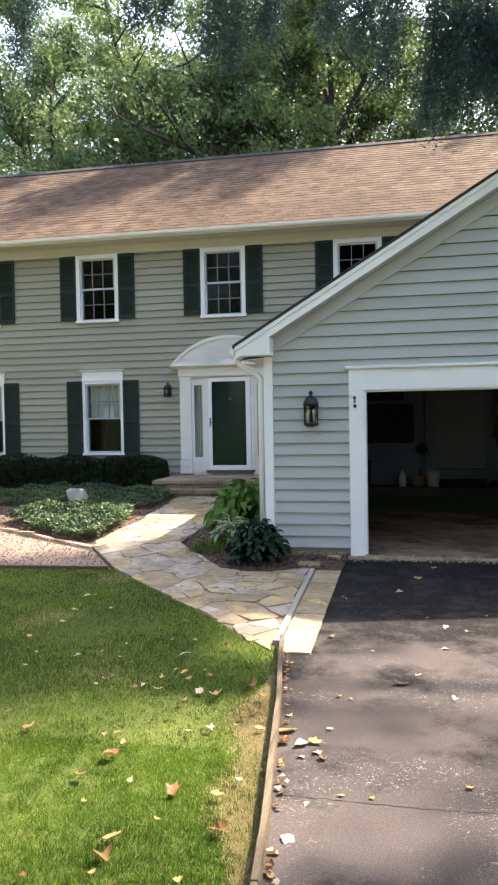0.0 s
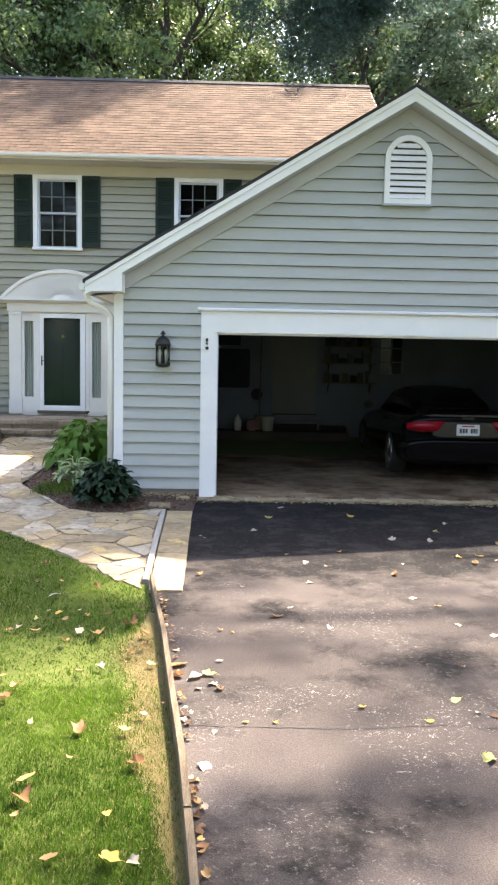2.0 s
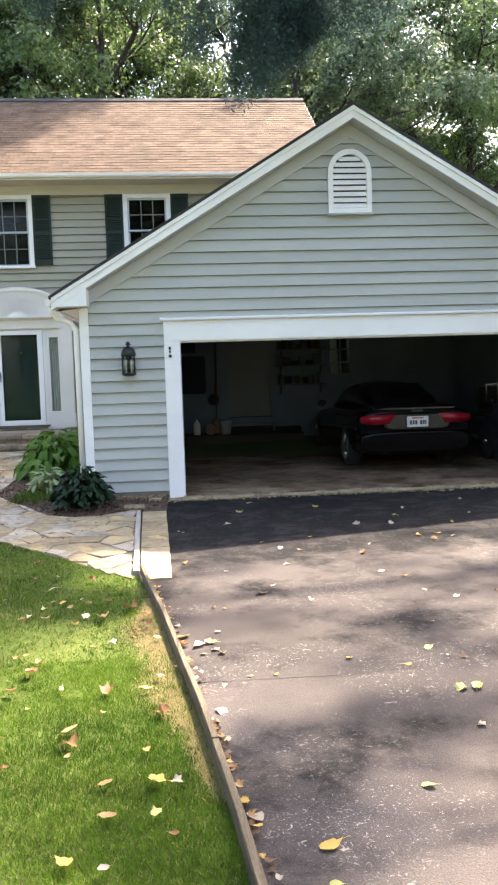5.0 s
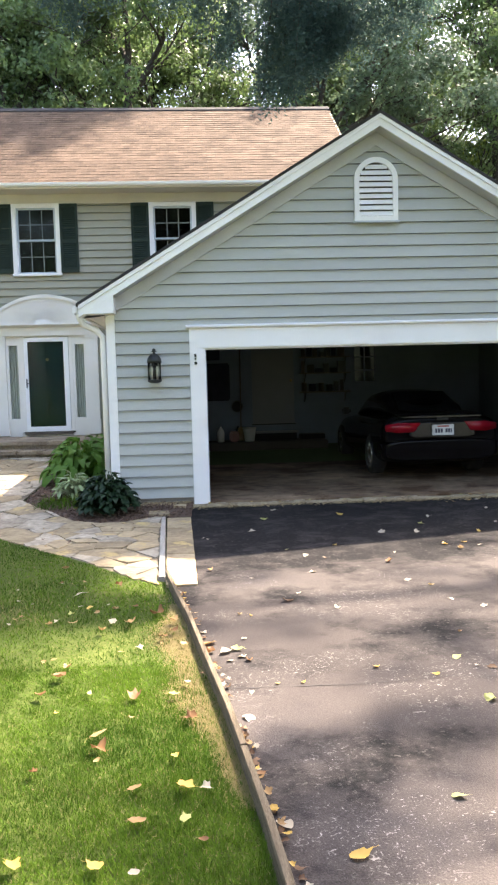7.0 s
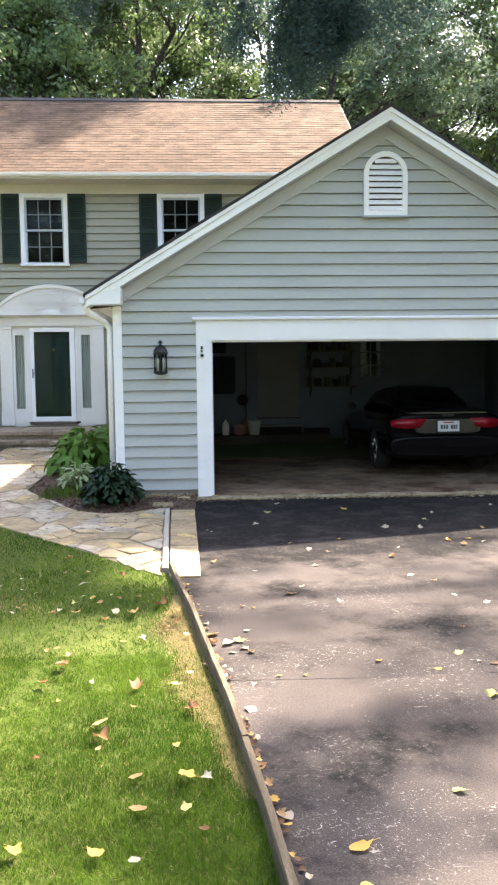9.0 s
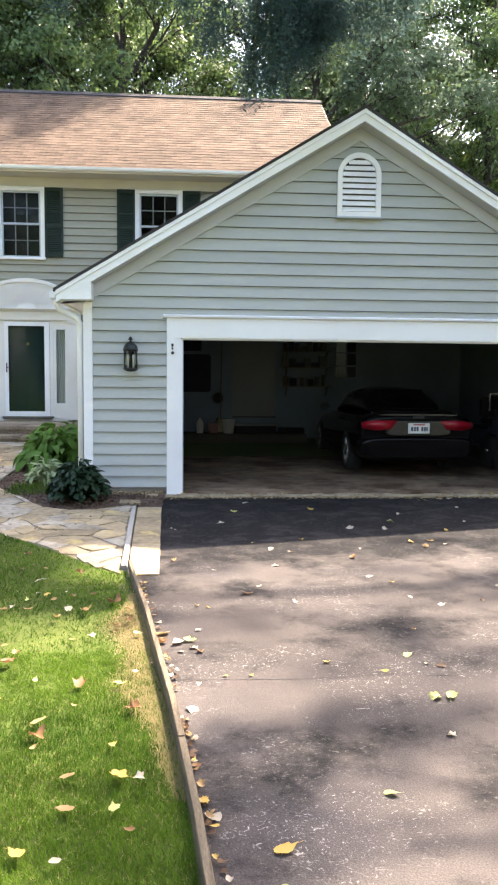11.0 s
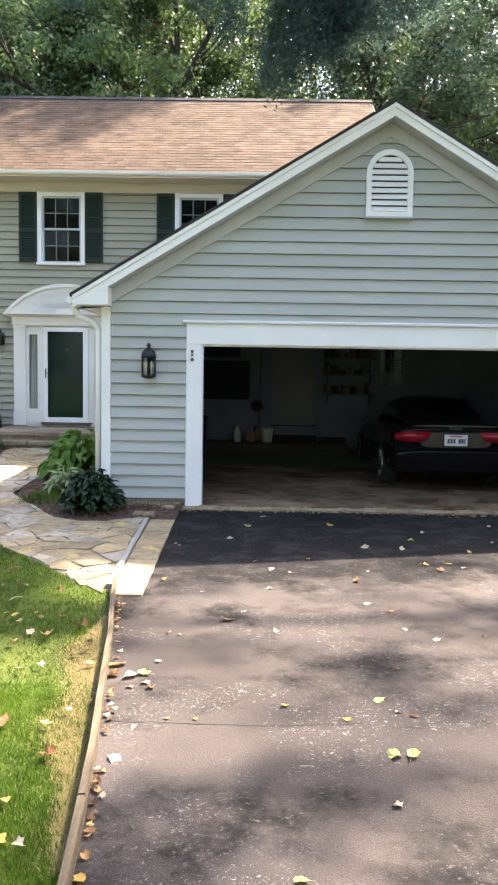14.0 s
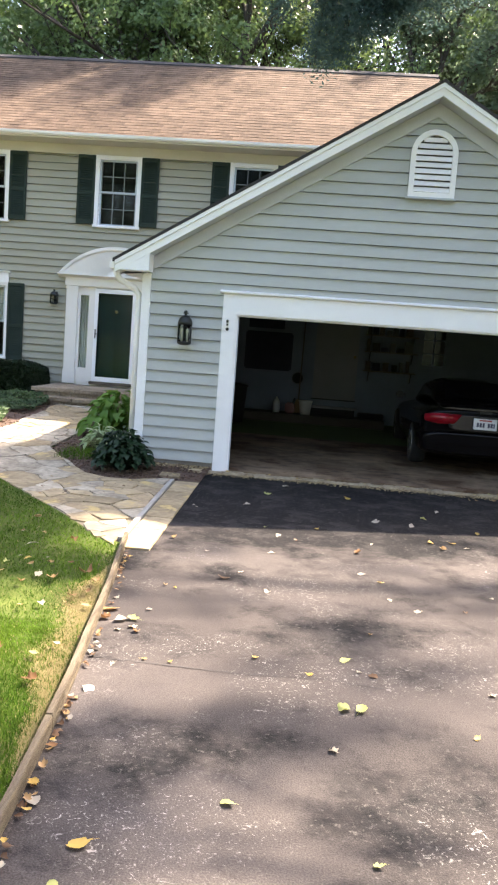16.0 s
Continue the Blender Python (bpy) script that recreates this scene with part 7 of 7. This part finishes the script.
# in the middle of the lawn
LAWN_MIDDLE = (
    (0.44, -6.38, 2, 0.5), (0.46, -6.29, 0, 0.7), (0.29, -6.19, 0, 0.5), (-0.21, -6.15, 0, 1.1), (0.35, -6.14, 0, 0.5), (0.76, -6.05, 0, 0.5), (0.87, -5.98, 3, 0.9), (1.16, -5.94, 0, 0.7),
    (-0.46, -5.93, 2, 0.8), (1.01, -5.92, 0, 0.5), (1.02, -5.77, 2, 1), (1.09, -5.66, 2, 1.1), (0.58, -5.58, 0, 0.8), (0.77, -5.44, 0, 1.6), (1.08, -5.43, 0, 1), (0.18, -5.39, 0, 0.8),
    (0.35, -5.38, 0, 1), (0.63, -5.36, 3, 1.2), (-0.12, -5.35, 3, 0.5), (0.22, -5.31, 3, 0.7), (-0.09, -5.25, 0, 0.6), (0.95, -5.21, 2, 1.4), (-0.06, -5.18, 0, 0.6), (0.3, -5.14, 5, 0.7)
)
# on the shaded lawn by the walk
LAWN_BACK = (
    (0.49, -5.14, 0, 0.8), (0.62, -5.07, 0, 0.9), (0.77, -5.03, 2, 0.7), (-0.82, -5.03, 3, 0.5), (0.42, -5.01, 1, 1.1), (0.34, -4.95, 3, 0.5), (0.55, -4.92, 3, 0.5), (-0.05, -4.83, 3, 0.5),
    (-0.18, -4.73, 3, 0.5), (-0.53, -4.72, 3, 0.8), (-0.9, -4.7, 3, 0.5), (-0.38, -4.62, 3, 0.5), (0.29, -4.55, 3, 1.4), (-0.27, -4.36, 3, 0.5), (0.57, -4.32, 2, 0.9), (0.08, -4.22, 3, 0.5),
    (0.26, -4.19, 0, 0.8), (-1.11, -3.79, 3, 0.7), (0.01, -3.65, 0, 1.2), (-0.17, -3.37, 0, 0.6), (-0.86, -3.24, 3, 0.6), (-1.34, -2.69, 3, 1), (-2, -1.6, 4, 1.3)
)
# on the front of the drive
DRIVE_FRONT = (
    (1.83, -8.56, 5, 0.7), (1.85, -8.34, 1, 1), (2.92, -8.25, 5, 0.5), (1.6, -8.12, 3, 0.9), (2.34, -7.97, 5, 0.9), (1.53, -7.7, 2, 0.6), (2.77, -7.45, 3, 0.8), (1.48, -7.37, 3, 0.5),
    (1.46, -7.2, 3, 0.5), (3.47, -7.17, 1, 0.6), (1.52, -7.09, 3, 1.3), (2.83, -7.01, 5, 1), (2.92, -7, 5, 1), (1.56, -6.76, 3, 0.6), (1.71, -6.65, 1, 0.5), (1.86, -6.65, 1, 0.5),
    (3.65, -6.64, 3, 0.6), (2.65, -6.62, 1, 0.5), (3.01, -6.55, 4, 0.8), (2.93, -6.51, 3, 0.5), (2.33, -6.46, 1, 0.6), (2.85, -6.36, 5, 0.9), (1.57, -6.25, 2, 0.9)
)
# in the middle of the drive
DRIVE_MIDDLE = (
    (1.45, -6.24, 3, 0.6), (1.53, -6.17, 3, 0.8), (1.43, -6.08, 3, 1.1), (1.33, -6.07, 2, 1.3), (1.5, -6.04, 5, 1), (1.32, -5.9, 0, 1.4), (3.03, -5.88, 0, 0.5), (1.56, -5.83, 3, 0.5),
    (1.29, -5.65, 3, 0.7), (3.4, -5.32, 3, 0.7), (1.64, -5.3, 1, 0.5), (1.56, -5.26, 0, 0.5), (3.75, -5.23, 4, 0.5), (2.31, -5.18, 3, 0.9), (3.22, -5.1, 3, 0.7), (1.96, -4.94, 4, 1.2),
    (4.02, -4.82, 3, 0.5), (2.07, -4.72, 3, 0.9), (3.18, -4.67, 1, 0.6), (3.04, -4.47, 3, 1), (1.72, -4.2, 3, 0.5), (2.28, -4.06, 3, 0.8), (1.36, -3.86, 0, 0.8)
)
# on the drive by the garage
DRIVE_BACK = (
    (3.04, -3.79, 2, 1.1), (2.47, -3.52, 4, 0.5), (2.3, -3.42, 3, 0.8), (3.19, -3.4, 3, 0.5), (3.87, -3.33, 0, 0.9), (4.12, -3.19, 3, 0.6), (2.15, -3.1, 5, 0.6), (3.78, -3.1, 1, 1.1),
    (4, -3.05, 1, 1.1), (2.66, -2.97, 1, 0.8), (3.67, -2.43, 3, 1), (1.35, -2.4, 3, 0.5), (3.29, -2.35, 3, 1.3), (1.3, -2.32, 3, 0.5), (1.87, -2, 3, 1), (3.85, -1.97, 5, 1.2),
    (4.07, -1.51, 3, 0.9), (2.04, -1.33, 5, 1.1), (3.03, -1.17, 1, 1.1), (4.96, -1.06, 3, 0.9), (2.24, -0.64, 3, 1.2)
)
for x, y, kind, size in DRIVE_FRONT + DRIVE_MIDDLE + DRIVE_BACK:
    drop(x, y, drive_z(x, y), kind, size, rl, "asphalt drive")
for x, y, kind, size in LAWN_FRONT + LAWN_MIDDLE + LAWN_BACK:
    drop(x, y, -0.014, kind, size, rl, "lawn grass")
for _ in range(24):
    drop(rl.uniform(4.2, 6.8), rl.uniform(-6.0, -0.3), -0.035, rl.choice((1, 3, 3, 0, 5, 4)), rl.uniform(0.5, 0.9), rl, "asphalt drive")
for _ in range(80):
    y = rl.uniform(-8.8, -4.15)
    x = along(TIMBER_LINE, y) + 0.05 + abs(rl.gauss(0, 0.022))
    drop(x, y, drive_z(x, y) + rl.uniform(0, 0.015), rl.choice((0, 0, 2, 1, 4, 4, 4, 3)), rl.uniform(0.28, 0.6), rl, "asphalt along the timber")
for _ in range(26):
    x = rl.uniform(1.4, 6.2)
    drop(x, rl.uniform(-0.16, 0.02), -0.01, rl.choice((0, 1, 3, 5)), rl.uniform(0.4, 0.85), rl, "crumbling garage apron")
for _ in range(30):
    y = rl.uniform(-9.2, -2.6)
    x = along(WALK_LEFT, y) - 0.4 - abs(rl.gauss(0.8, 1.1)) if y > -4.2 else along(TIMBER_LINE, y) - 2.0 - abs(rl.gauss(0, 1.3))
    drop(x, y, -0.012, rl.choice((0, 0, 2, 1, 2, 4, 5)), rl.uniform(0.45, 0.9), rl, "lawn grass")
for _ in range(14):
    x, y = rl.uniform(-0.8, 0.7), rl.uniform(-2.6, -1.4)
    if inside_poly(walk_outline, x, y):
        drop(x, y, walk_top(x, y), rl.choice((4, 0, 4)), rl.uniform(0.4, 0.7), rl, "flagstone walk")

# ---- clapboards and shingles, piece by piece ----
k = 0
while 0.18 + k * LAP < 5.47:
    z0, z1 = 0.18 + k * LAP, min(0.18 + (k + 1) * LAP - 0.007, 5.474)
    for a, b, c, d in merged_cells(HOUSE_L, HOUSE_R, z0, z1, house_holes):
        if d - c > 0.012:
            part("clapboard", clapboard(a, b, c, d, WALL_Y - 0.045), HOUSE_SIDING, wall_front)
    k += 1
k = 0
hole = [(1.188, 6.412, -1, 2.42)]
courses = [0.095 + 0.1533 * i for i in range(16)] + [2.552 + 0.1577 * i for i in range(17)]      # wider pitch above the doorway, to fit the camera's view
while courses[k] < APEX_Z - 0.3:
    z0, z1 = courses[k], courses[k + 1] - 0.007
    xl = max(G_L, G_MID - (APEX_Z - 0.25 - z0) / PITCH)
    for a, b, c, d in merged_cells(xl, 2 * G_MID - xl, z0, z1, hole):
        s = clapboard(a, b, c, d, -0.045)
        if xl > G_L:      # cut to the rake
            top = max(0.0, (APEX_Z - 0.25 - d) / PITCH)
            s.v[2], s.v[3], s.v[6], s.v[7] = [(G_MID + sg * top, p[1], p[2]) for sg, p in zip((1, -1, 1, -1), (s.v[2], s.v[3], s.v[6], s.v[7]))]
        part("clapboard", s, SIDING, wall_garage)
    k += 1
slope_len = math.hypot(RIDGE_Y - EAVE_Y, RIDGE_Z - EAVE_Z)
up = Vector((0, RIDGE_Y - EAVE_Y, RIDGE_Z - EAVE_Z)) / slope_len
out = Vector((0, -up.z, up.y))
TAB, SHOW = 0.205, 0.165
tabs = []
for w, h in ((TAB, 0.0), (TAB, 0.004), (TAB, 0.008)):
    s = Shape()
    vs = []
    for x in (0.0, w - 0.006):
        for d, e in ((-0.01, 0.0095 + 0.4 * h), (SHOW + 0.02, 0.004), (SHOW + 0.02, -0.002), (-0.01, -0.002)):
            vs.append(Vector((x, 0, 0)) + up * d + out * e)
    s.add(vs, [(0, 4, 5, 1), (0, 3, 7, 4), (0, 1, 2, 3), (4, 7, 6, 5)])
    tabs.append(s)
tab_meshes = [t.mesh("shingle", SHINGLE) for t in tabs]
field = Shape()
rs = random.Random(9)
rows = int(slope_len / SHOW)
count = 0
for i in range(rows):
    x = ROOF_L + (0.1 if i % 2 else 0.0) + rs.uniform(0, 0.05)
    while x < ROOF_R - 0.05:
        p = Vector((x, EAVE_Y - 0.02, EAVE_Z)) + up * (i * SHOW) + out * 0.002
        kind = rs.randrange(3)
        if i < 11 and -3.4 < x < 4.45 and count < 300:
            ob = new("shingle", tab_meshes[kind])
            ob.location = p
            ob.parent = house_roof
            count += 1
        else:
            field.add([(min(v[0] + p.x, ROOF_R + 0.015), v[1] + p.y, v[2] + p.z) for v in tabs[kind].v], tabs[kind].f)
        x += TAB
me = bpy.data.meshes.new("shingle_field")
me.from_pydata(field.v, [], field.f)
me.materials.append(SHINGLE_ISLE)
tagged(part("shingle_field", me, SHINGLE_ISLE, house_roof), kind="stuff")
